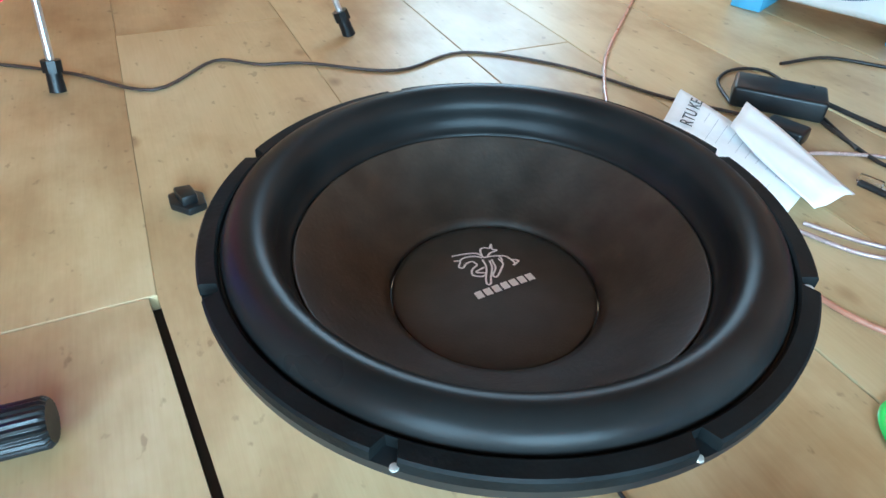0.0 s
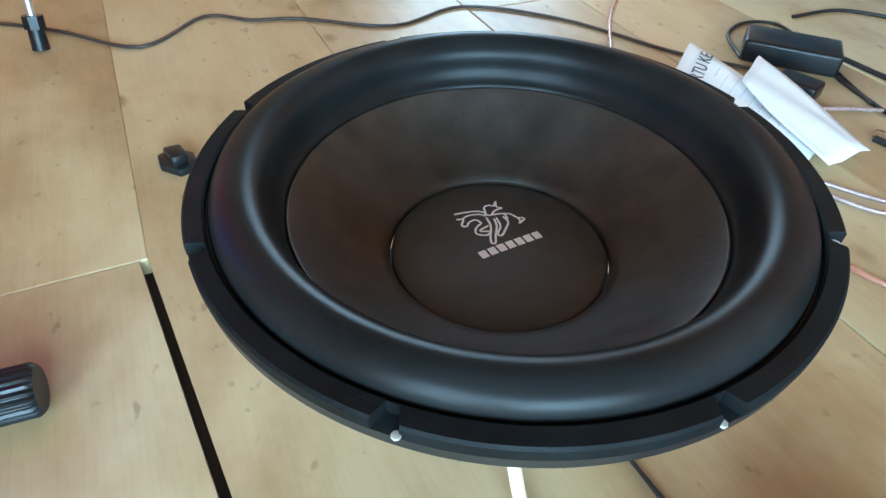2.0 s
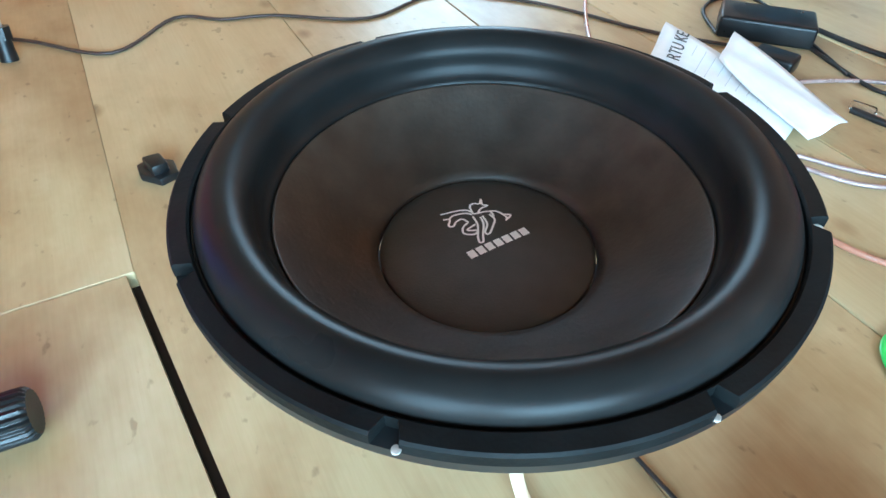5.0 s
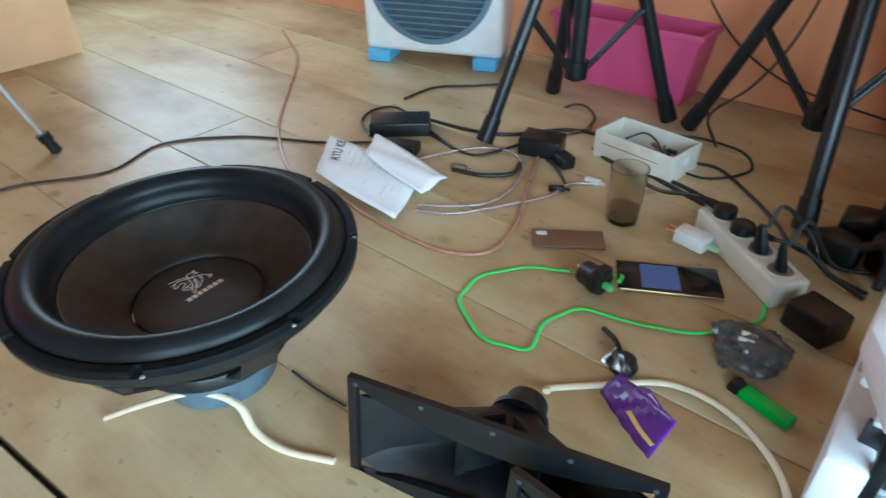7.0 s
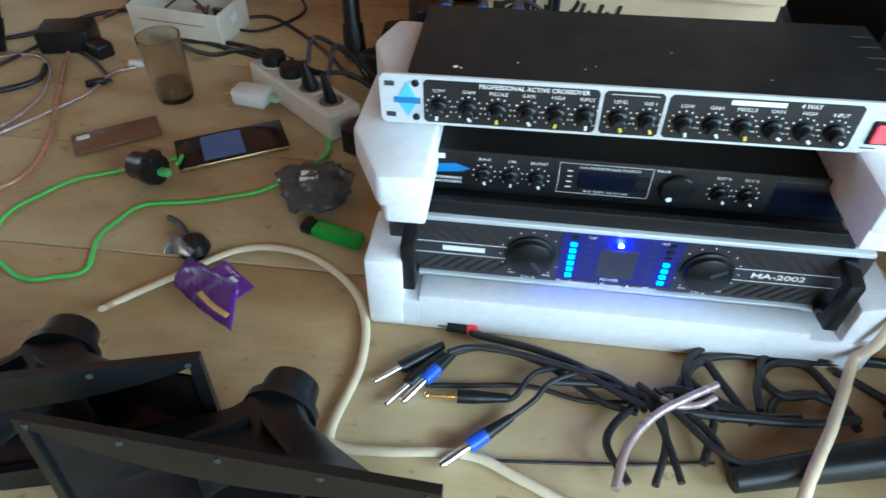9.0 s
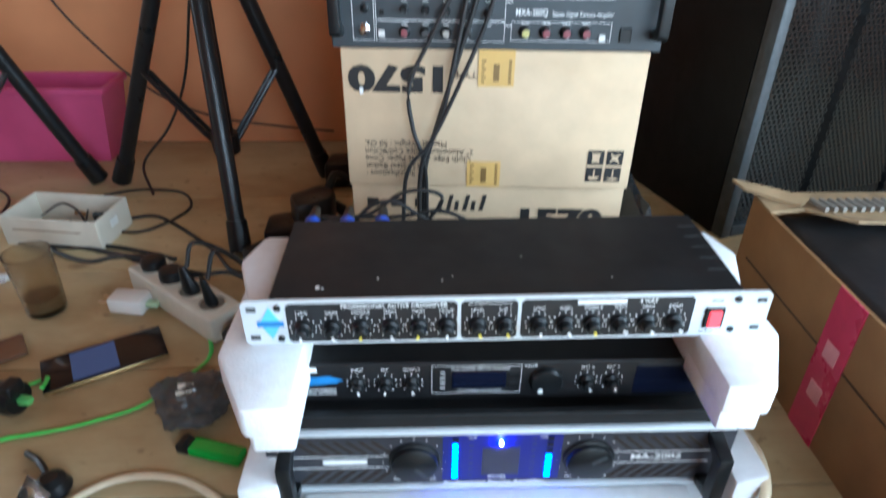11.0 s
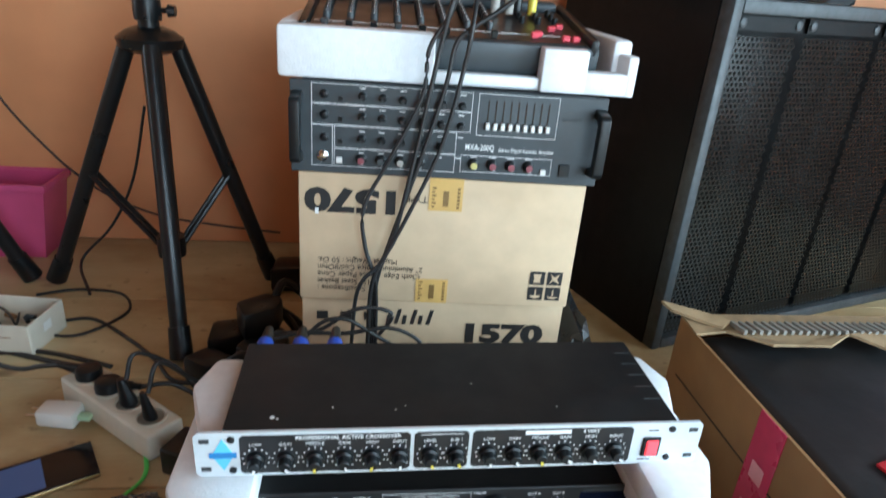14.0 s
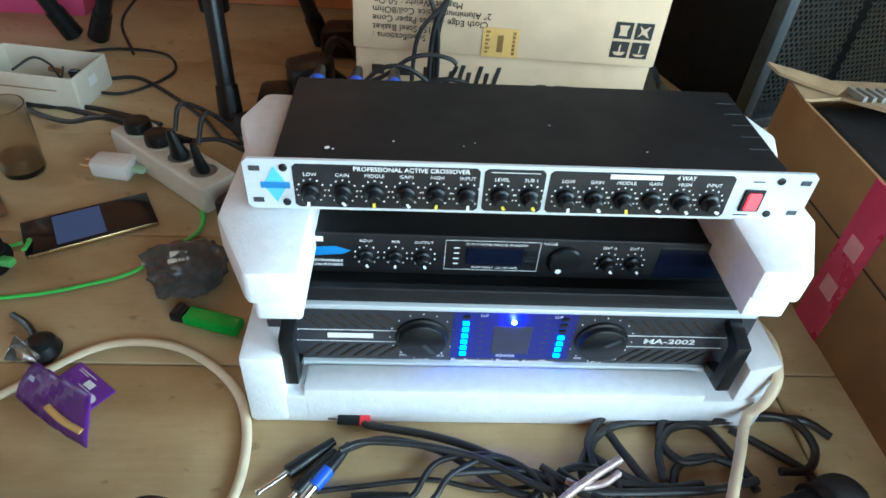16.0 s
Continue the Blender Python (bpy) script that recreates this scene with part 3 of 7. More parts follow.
def foam_cap(mirror, top=0.256):
    s = -1 if mirror else 1

    def X(pts):
        return [(s * x, y) for x, y in (pts[::-1] if mirror else pts)]

    bm = B()
    prism(bm, X([(-0.012, 0.535), (0.024, 0.464), (0.066, 0.466), (0.066, 0.66), (-0.010, 0.66)]), 0.187, 0.2215, None, 0.005)
    prism(bm, X([(-0.004, 0.542), (0.029, 0.4672), (0.0655, 0.4678), (0.0655, 0.655), (-0.005, 0.655)]), 0.167, 0.192, None, 0.003)
    prism(bm, X([(0.0, 0.555), (0.052, 0.555), (0.052, 0.66), (0.0, 0.66)]), 0.136, 0.19, None, 0.005)
    prism(bm, X([(-0.010, 0.640), (0.012, 0.575), (0.037, 0.560), (0.037, 0.69), (0.006, 0.69)]), 0.215, top, None, 0.006)
    return bm


single("packing_foam", foam_cap(False), FOAM, "white polystyrene end cap holding the rack units", "packing foam", "foam end caps", pose(0.386, 0, 0))
single("packing_foam", foam_cap(True, 0.246), FOAM, "white polystyrene end cap holding the rack units, worn corner", "packing foam", "foam end caps", pose(0.888, 0.008, 0.0085))


def knob(parent, x, y, z, r, depth, angle, tip, name="knob", body=None):
    """A round control knob on a face that looks along -y, with a pale pointer."""
    bm = B()
    m = front(x, y, z)
    lathe(bm, [(r * 1.05, 0), (r * 1.05, depth * 0.3), (r * 0.82, depth * 0.4), (r * 0.72, depth * 0.95), (r * 0.62, depth), (0, depth)], 20)
    ob = part(name, bm, body or BLACK, parent, m=m)
    bm = B()
    a = radians(angle)
    d = Vector((-math.sin(a), math.cos(a), 0))
    n = Vector((d.y, -d.x, 0)) * r * 0.16
    top = depth + 0.0003
    for q0, q1 in ((d * r * 0.15 + Vector((0, 0, top)), d * r * 0.72 + Vector((0, 0, top))), (d * r * 0.76 + Vector((0, 0, top)), d * r * 1.0 + Vector((0, 0, depth * 0.3)))):
        vs = [bm.verts.new(v) for v in (q0 - n, q0 + n, q1 + n, q1 - n)]
        bm.faces.new(vs)
    part("pointer", bm, tip, ob)
    return ob


def ticks(bm, x, y, z, r, n=11, size=0.0009, a0=-140, a1=140):
    for k in range(n):
        a = radians(a0 + (a1 - a0) * k / (n - 1))
        bmesh.ops.create_circle(bm, cap_ends=True, segments=8, radius=size, matrix=front(x + r * math.sin(a), y, z + r * math.cos(a)))


def crossover():
    u = thing("crossover_unit", pose(0.6415, 0.545, 0.2255, 0, -0.6, 0), "one-unit active crossover with silver front and black lid", "rack unit")
    bm = B()
    outline = [(-0.2413, 0.004), (-0.2373, 0.0), (0.2373, 0.0), (0.2413, 0.004), (0.2413, 0.0455), (0.2373, 0.0495), (-0.2373, 0.0495), (-0.2413, 0.0455)]
    prism(bm, outline, -0.003, 0.0, pose(0, 0, 0, 90, 0, 0))
    part("front_panel", bm, SILVER, u, "silver aluminium front panel")
    bm = B()
    box(bm, -0.217, 0.003, 0.001, 0.217, 0.150, 0.0478, 0.0012, 1)
    case = part("case", bm, CASE, u, "black sheet metal lid with chips")
    bm = B()
    for k in range(5):
        box(bm, 0.196, 0.040 + 0.021 * k, 0.0476, 0.214, 0.0412 + 0.021 * k, 0.0481)
    part("vent_slots", bm, EDGE, case)
    bm = B()
    for x, y, r in ((-0.175, 0.022, 0.0024), (-0.170, 0.020, 0.0012), (-0.12, 0.035, 0.0012), (0.02, 0.07, 0.0009), (-0.06, 0.03, 0.0009), (-0.05, 0.036, 0.0008), (0.10, 0.03, 0.0009)):
        bm = B()
        bmesh.ops.create_circle(bm, cap_ends=True, segments=7, radius=r, matrix=pose(x, y, 0.0482))
        part("paint_chip", bm, WHITE, case)
    P = -0.0008
    for x0, x1 in ((-0.2015, -0.0470), (-0.0435, 0.0080), (0.0115, 0.1700)):
        bm = B()
        prism(bm, [(x0 + 0.003, 0.003), (x1 - 0.003, 0.003), (x1, 0.006), (x1, 0.043), (x1 - 0.003, 0.046), (x0 + 0.003, 0.046), (x0, 0.043), (x0, 0.006)], 0.0, 0.0006, pose(0, 0, 0, 90, 0, 0))
        part("black_field", bm, PANEL, u)
    names = ["LOW", "GAIN", "MIDDLE", "GAIN", "HIGH", "INPUT", "LEVEL", "SUB 1", "LOW", "GAIN", "MIDDLE", "GAIN", "HIGH", "INPUT"]
    xs = [-0.1875, -0.1610, -0.1345, -0.1080, -0.0825, -0.0570, -0.0285, -0.0035, 0.0275, 0.0520, 0.0770, 0.1020, 0.1275, 0.1530]
    turns = [172, 215, 180, 210, 170, 185, 205, 210, 190, 215, 195, 240, 220, 235]
    dots = B()
    for x, n, a in zip(xs, names, turns):
        knob(u, x, P, 0.0195, 0.0078, 0.0135, a, YELLOW if n in ("LEVEL", "SUB 1", "MIDDLE", "HIGH") and x < 0.08 else WHITE)
        ticks(dots, x, P - 0.0001, 0.0195, 0.0118)
        words("caption", n, 0.0048, WHITE, u, front(x, P - 0.0001, 0.0360), 0.0001)
    part("scale_dots", dots, WHITE, u)
    words("title", "PROFESSIONAL ACTIVE CROSSOVER", 0.0058, WHITE, u, front(-0.1040, P - 0.0001, 0.0425), 0.0001, width=0.096, bold=0.0001)
    words("title", "4 WAY", 0.0058, WHITE, u, front(0.127, P - 0.0001, 0.0425), 0.0001, width=0.017, bold=0.0001)
    bm = B()
    box(bm, 0.062, P - 0.0002, 0.0400, 0.107, P + 0.0001, 0.0446)
    part("wordmark_bar", bm, WHITE, u)
    bm = B()
    box(bm, -0.038, P - 0.0002, 0.0428, 0.003, P + 0.0001, 0.0434)
    part("wordmark_bar", bm, WHITE, u)
    bm = B()
    prism(bm, [(-0.2225, 0.0245), (-0.2125, 0.007), (-0.2025, 0.0245), (-0.2125, 0.043)], 0.0, 0.0005, pose(0, 0, 0, 90, 0, 0) @ pose(-0.004, 0, 0))
    part("emblem", bm, CYANP, u, "cyan diamond emblem")
    bm = B()
    box(bm, -0.2285, -0.0009, 0.0215, -0.2045, -0.0004, 0.0275)
    part("emblem_bar", bm, BLUEPR, u)
    for x in (-0.232, 0.232):
        for z in (0.009, 0.0405):
            bm = B()
            box(bm, x - 0.0045, -0.0008, z - 0.0025, x + 0.0045, 0.0, z + 0.0025, 0.0004, 1)
            part("rack_slot", bm, EDGE, u)
    for x, z in ((-0.2085, 0.0075), (-0.2085, 0.042), (0.2095, 0.0075), (0.2095, 0.042)):
        bm = B()
        lathe(bm, [(0.0034, 0), (0.0034, 0.0014), (0.0022, 0.002), (0, 0.002)], 16)
        part("screw", bm, BLACK, u, m=front(x, 0, z))
    bm = B()
    box(bm, 0.1815, -0.0024, 0.0100, 0.2000, 0.0, 0.0330, 0.001, 1)
    sw = part("power_switch", bm, BLACK, u, "black rocker switch with a red lit rocker")
    bm = B()
    box(bm, 0.1845, -0.0042, 0.0125, 0.1970, -0.002, 0.0305, 0.0012, 1)
    part("rocker", bm, LEDR, sw)
    bm = B()
    box(bm, 0.1855, -0.0003, 0.0400, 0.196, 0.0001, 0.0412)
    part("caption_bar", bm, INK, u)
    bm = B()
    box(bm, 0.180, -0.0003, 0.0050, 0.193, 0.0001, 0.0062)
    part("caption_bar", bm, INK, u)
    return u


crossover()


def effects_unit():
    u = thing("effects_processor", pose(0.6415, 0.556, 0.1400), "black one-unit effects processor between foam end caps", "rack unit")
    bm = B()
    box(bm, -0.2150, 0.0, 0.0, 0.2200, 0.004, 0.0480, 0.001, 1)
    part("front_panel", bm, PANEL, u)
    bm = B()
    box(bm, -0.2050, 0.004, 0.002, 0.2050, 0.120, 0.0460, 0.001, 1)
    part("case", bm, CASE, u)
    P = -0.0002
    for x, n in ((-0.1435, "INPUT"), (-0.1165, "MIX"), (-0.0905, "OUTPUT"), (0.0850, "EDIT A"), (0.1105, "EDIT B")):
        knob(u, x, P, 0.0230, 0.0070, 0.012, {"INPUT": 200, "MIX": 180, "OUTPUT": 205}.get(n, 215), WHITE)
        bm = B()
        ticks(bm, x, P - 0.0001, 0.0230, 0.0112, 9)
        part("scale_dots", bm, WHITE, u)
        words("caption", n, 0.0044, WHITE, u, front(x, P - 0.0001, 0.0400), 0.0001)
    bm = B()
    lathe(bm, [(0.0165, 0), (0.0165, 0.004), (0.0150, 0.006), (0, 0.006)], 40)
    dial = part("value_dial", bm, BLACK, u, m=front(0.0445, P, 0.0240))
    bm = B()
    bmesh.ops.create_circle(bm, cap_ends=True, segments=14, radius=0.0030, matrix=pose(-0.006, -0.010, 0.0063))
    part("finger_dimple", bm, WHITE, dial)
    words("caption", "VALUE", 0.0044, WHITE, u, front(0.028, P - 0.0001, 0.0430), 0.0001)
    bm = B()
    for b in ((-0.0705, P - 0.0003, 0.0440, 0.0190, P, 0.0444), (-0.0705, P - 0.0003, 0.0080, 0.0190, P, 0.0084), (-0.0705, P - 0.0003, 0.0080, -0.0701, P, 0.0444), (0.0186, P - 0.0003, 0.0080, 0.0190, P, 0.0444)):
        box(bm, *b)
    part("display_border", bm, WHITE, u)
    bm = B()
    box(bm, -0.050, P - 0.0010, 0.0150, 0.004, P, 0.0365, 0.0005, 1)
    part("display", bm, LCD, u)
    for z in (0.0150, 0.0270):
        bm = B()
        box(bm, 0.0060, P - 0.0012, z, 0.0172, P, z + 0.0065, 0.0004, 1)
        part("button", bm, BLACK, u)
    words("caption", "DUAL CHANNEL PARALLEL PROCESSOR", 0.0036, WHITE, u, front(-0.022, P - 0.0001, 0.0400), 0.0001, width=0.058)
    words("caption", "00-99 PRESET  100-199 USER", 0.0032, WHITE, u, front(-0.022, P - 0.0001, 0.0112), 0.0001, width=0.044)
    bm = B()
    for z in (0.0150, 0.0215, 0.0280, 0.0345):
        box(bm, -0.062, P - 0.0003, z, -0.057, P, z + 0.0012)
    part("level_marks", bm, WHITE, u)
    bm = B()
    box(bm, -0.205, P - 0.0003, 0.0385, -0.183, P, 0.0440)
    part("wordmark_bar", bm, WHITE, u)
    bm = B()
    prism(bm, [(-0.208, 0.019), (-0.165, 0.024), (-0.158, 0.028), (-0.172, 0.033), (-0.208, 0.030)], 0.0, 0.0003, pose(0, P, 0, 90, 0, 0))
    part("script_mark", bm, BLUEPR, u, "blue script mark")
    words("caption", "PRESET/PROGRAMMABLE", 0.0040, WHITE, u, front(-0.187, P - 0.0001, 0.0150), 0.0001, width=0.042, bold=0.0001)
    words("caption", "DIGITAL SIGNAL PROCESSING", 0.0040, WHITE, u, front(-0.187, P - 0.0001, 0.0100), 0.0001, width=0.042, bold=0.0001)
    bm = B()
    box(bm, 0.134, P - 0.0002, 0.004, 0.205, P, 0.0405)
    part("smoked_window", bm, LCD, u)
    bm = B()
    box(bm, 0.137, P - 0.0004, 0.0420, 0.178, P, 0.0434)
    part("caption_bar", bm, EDGE, u)
    return u


effects_unit()


def power_amp():
    u = thing("power_amplifier", pose(0.6415, 0.520, 0.0480), "black two-unit power amplifier with blue level lights", "amplifier")
    bm = B()
    box(bm, -0.236, 0.0, 0.006, 0.236, 0.006, 0.0830, 0.0015, 1)
    part("front_panel", bm, AMPFACE, u)
    for z in (0.0, 0.0815):
        bm = B()
        box(bm, -0.232, -0.004, z, 0.232, 0.010, z + 0.0065, 0.002, 2)
        part("silver_rail", bm, SILVER, u, "silver trim rail")
    bm = B()
    box(bm, -0.215, 0.006, 0.001, 0.215, 0.255, 0.0865, 0.002, 1)
    part("case", bm, CASE, u)
    bm = B()
    box(bm, -0.212, 0.001, 0.0875, 0.212, 0.010, 0.1050, 0.001, 1)
    part("dark_ledge", bm, CASE, u)
    P = -0.0002
    for s in (-1, 1):
        bm = B()
        prism(bm, [(0, 0.0), (-0.034, 0.006), (-0.034, 0.070), (0, 0.078), (0, 0.066), (-0.022, 0.060), (-0.022, 0.016), (0, 0.012)], -0.007, 0.007, pose(s * 0.212, 0, 0.002) @ Matrix(((0, 0, 1, 0), (1, 0, 0, 0), (0, 1, 0, 0), (0, 0, 0, 1))), 0.002)
        part("handle", bm, BLACK, u, "black side handle")
        # dark strips on the face, the shade of open vents as colour
        for row, z in ((0, 0.0545), (1, 0.0120)):
            for k in range(7):
                x = s * 0.158 + (k - 3) * 0.0125
                bm = B()
                sl = 0.009 if row else -0.009
                prism(bm, [(x - 0.002 - sl, z), (x + 0.002 - sl, z), (x + 0.002 + sl, z + 0.0175), (x - 0.002 + sl, z + 0.0175)], 0.0, 0.0008, pose(0, P, 0, 90, 0, 0))
                part("vent_slot", bm, DIRT_SLOT, u)
        bm = B()
        box(bm, s * 0.158 - 0.056, P - 0.0004, 0.0500, s * 0.158 + 0.056, P, 0.0507)
        box(bm, s * 0.158 - 0.056, P - 0.0004, 0.0340, s * 0.158 + 0.056, P, 0.0347)
        part("white_line", bm, WHITE, u)
        bm = B()
        lathe(bm, [(0.0260, 0), (0.0260, 0.003), (0.0235, 0.004), (0.0228, 0.009), (0.021, 0.010), (0, 0.010)], 40)
        kb = part("gain_knob", bm, BLACK, u, "large black gain knob", m=front(s * 0.0885, P, 0.0430))
        bm = B()
        a = radians(-55 if s > 0 else -140)
        d = Vector((-math.sin(a), math.cos(a), 0))
        n = Vector((d.y, -d.x, 0)) * 0.0022
        bm.faces.new([bm.verts.new(v + Vector((0, 0, 0.0103))) for v in (d * 0.002 - n, d * 0.002 + n, d * 0.019 + n, d * 0.019 - n)])
        part("pointer", bm, GREYP, kb)
        bm = B()
        ticks(bm, s * 0.0885, P - 0.0002, 0.0430, 0.0315, 13)
        part("scale_dots", bm, WHITE, u)
        words("caption", "CH A" if s < 0 else "CH B", 0.0065, WHITE, u, front(s * 0.0885, P - 0.0002, 0.0095), 0.0001)
        words("caption", "GAIN", 0.0042, WHITE, u, front(s * 0.0885, P - 0.0002, 0.0150), 0.0001)
        words("caption", "MIN", 0.0042, WHITE, u, front(s * 0.0885 - 0.018, P - 0.0002, 0.0145), 0.0001)
        words("caption", "MAX", 0.0042, WHITE, u, front(s * 0.0885 + 0.018, P - 0.0002, 0.0145), 0.0001)
        words("caption", "CLIP", 0.0042, WHITE, u, front(s * 0.0355 + 0.005, P - 0.0002, 0.0745), 0.0001)
        for k in range(7):
            z = 0.0180 + 0.0088 * k
            on = k < (6 if s < 0 else 4)
            bm = B()
            box(bm, s * 0.0475 - 0.0030, P - 0.0022, z, s * 0.0475 + 0.0030, P, z + 0.0038)
            part("level_led", bm, LEDC if on else PANEL, u)
            bm = B()
            box(bm, s * 0.0475 - s * 0.016 - 0.0025, P - 0.0003, z + 0.001, s * 0.0475 - s * 0.016 + 0.0025, P, z + 0.0026)
            part("level_mark", bm, EDGE, u)
    bm = B()
    bmesh.ops.create_uvsphere(bm, u_segments=12, v_segments=8, radius=0.0022, matrix=Matrix.Translation((-0.002, P - 0.0030, 0.0690)))
    part("power_led", bm, LEDB, u, "bright blue power light")
    # added glowing panel: LED spill and glare between the level columns
    bm = B()
    box(bm, -0.060, P - 0.0002, 0.0125, 0.060, P + 0.0001, 0.0785)
    part("led_spill_panel", bm, LEDSPILL, u, "added blue glowing panel in place of spilled LED light")
    bm = B()
    box(bm, -0.020, P - 0.0006, 0.0200, 0.018, P, 0.0600, 0.0004, 1)
    part("power_button", bm, AMPFACE, u)
    words("caption", "POWER", 0.0055, WHITE, u, front(-0.004, P - 0.0004, 0.0165), 0.0001)
    words("title", "Professional Power Amplifier", 0.0072, WHITE, u, front(-0.006, P - 0.0004, 0.0085), 0.0001, width=0.105, bold=0.0001)
    words("model_number", "MA-2002", 0.0095, WHITE, u, front(0.158, P - 0.0004, 0.0425), 0.0001, width=0.052, bold=0.0002)
    bm = B()
    box(bm, -0.180, P - 0.0004, 0.0392, -0.136, P, 0.0458)
    part("wordmark_bar", bm, WHITE, u)
    return u


power_amp()


# ---- cartons, mixer amplifier, mixer ----
def carton(m, label, flipped):
    c = thing("carton", m, label, "cardboard box", "cartons in the stack")
    bm = B()
    box(bm, 0.0, 0.0, 0.0, 0.408, 0.408, 0.198, 0.003, 2)
    part("body", bm, CARD, c)

    def put(x, z, up=False):
        return pose(x, -0.0006, z, 90, 180 if up else 0, 0) if not up else pose(x, -0.0006, z, 90, 0, 0) @ pose(0, 0, 0, 0, 0, 180)

    if flipped:
        words("print", "1570", 0.046, INK, c, put(0.078, 0.160, True), 0.0002, width=0.128, bold=0.0024)
        words("print", "TYPE", 0.014, INK, c, put(0.166, 0.166, True), 0.0002)
        for k, t in enumerate(("Specifications :", "15\" Steel Basket", "Cloth Edge - Press Paper Cone", "2\" Aluminium Voice Coil/8Ohm", "Magnet Weight : 50 Oz.")):
            words("print", t, 0.0120, INK, c, pose(0.026, -0.0006, 0.020 + 0.0115 * k, 90, 0, 0) @ pose(0, 0, 0, 0, 0, 180), 0.0002, "RIGHT")
        for i in range(2):
            for j in range(2):
                bm = B()
                x, z = 0.344 + 0.027 * i, 0.012 + 0.026 * j
                box(bm, x, -0.0008, z, x + 0.023, 0.0, z + 0.022)
                part("handling_mark", bm, INK, c)
                bm = B()
                shape = {(0, 0): [(0.003, 0.008), (0.020, 0.008), (0.017, 0.004), (0.012, 0.003), (0.006, 0.004)],
                         (1, 0): [(0.003, 0.006), (0.020, 0.006), (0.015, 0.003), (0.008, 0.003)],
                         (0, 1): [(0.006, 0.004), (0.017, 0.004), (0.016, 0.010), (0.018, 0.018), (0.005, 0.018), (0.007, 0.010)],
                         (1, 1): [(0.004, 0.003), (0.010, 0.008), (0.019, 0.003), (0.015, 0.011), (0.019, 0.019), (0.011, 0.014), (0.004, 0.019), (0.008, 0.011)]}[(i, j)]
                prism(bm, [(x + a, z + b) for a, b in shape], 0.0004, 0.0012, pose(0, 0, 0, 90, 0, 0))
                if j == 0:
                    box(bm, x + 0.0105, -0.0012, z + 0.008, x + 0.0125, -0.0004, z + 0.018)
                part("handling_symbol", bm, CARD, c)
        for x, z0, z1 in ((0.183, 0.150, 0.199), (0.172, 0.001, 0.040)):
            bm = B()
            box(bm, x, -0.0011, z0, x + 0.048, 0.0, z1)
            t = part("tape_strip", bm, TAPE, c, "yellow packing tape")
            bm = B()
            for k in range(6):
                box(bm, x + 0.004, -0.0014, z0 + 0.005 + 0.0055 * k, x + 0.008 + 0.002 * (k % 2), -0.001, z0 + 0.008 + 0.0055 * k)
                box(bm, x + 0.040, -0.0014, z0 + 0.004 + 0.0055 * k, x + 0.044, -0.001, z0 + 0.008 + 0.0055 * k)
            box(bm, x + 0.020, -0.0014, z0 + 0.007, x + 0.028, -0.001, z0 + 0.030)
            part("tape_print", bm, TAPEINK, t)
        bm = B()
        box(bm, 0.023, -0.0015, 0.137, 0.028, 0.0, 0.146, 0.0006, 1)
        part("torn_patch", bm, WHITE, c, "small white scuff")
    else:
        words("print", "1570", 0.044, INK, c, put(0.312, 0.137), 0.0002, width=0.126, bold=0.0024)
        for k in range(3):
            bm = B()
            box(bm, 0.022 + 0.036 * k, -0.0008, 0.158, 0.039 + 0.036 * k, 0.0, 0.172)
            part("black_square", bm, INK, c)
        # wordmark as plain slanted bars
        bm = B()
        for k in range(6):
            x = 0.128 + 0.0125 * k
            hgt = 0.026 if k % 2 else 0.016
            prism(bm, [(x, 0.152), (x + 0.006, 0.152), (x + 0.008 + (0.004 if k % 2 else 0), 0.152 + hgt), (x + 0.002 + (0.004 if k % 2 else 0), 0.152 + hgt)], 0.0, 0.0008, pose(0, 0, 0, 90, 0, 0))
        part("wordmark_bars", bm, INK, c)
    return c


carton(pose(0.459, 0.946, 0.0, 0, 0, -2), "tan cardboard carton printed 1570, under another carton", False)
carton(pose(0.457, 0.936, 0.1985, 0, 0, -3), "tan cardboard carton printed 1570 upside down, yellow tape", True)


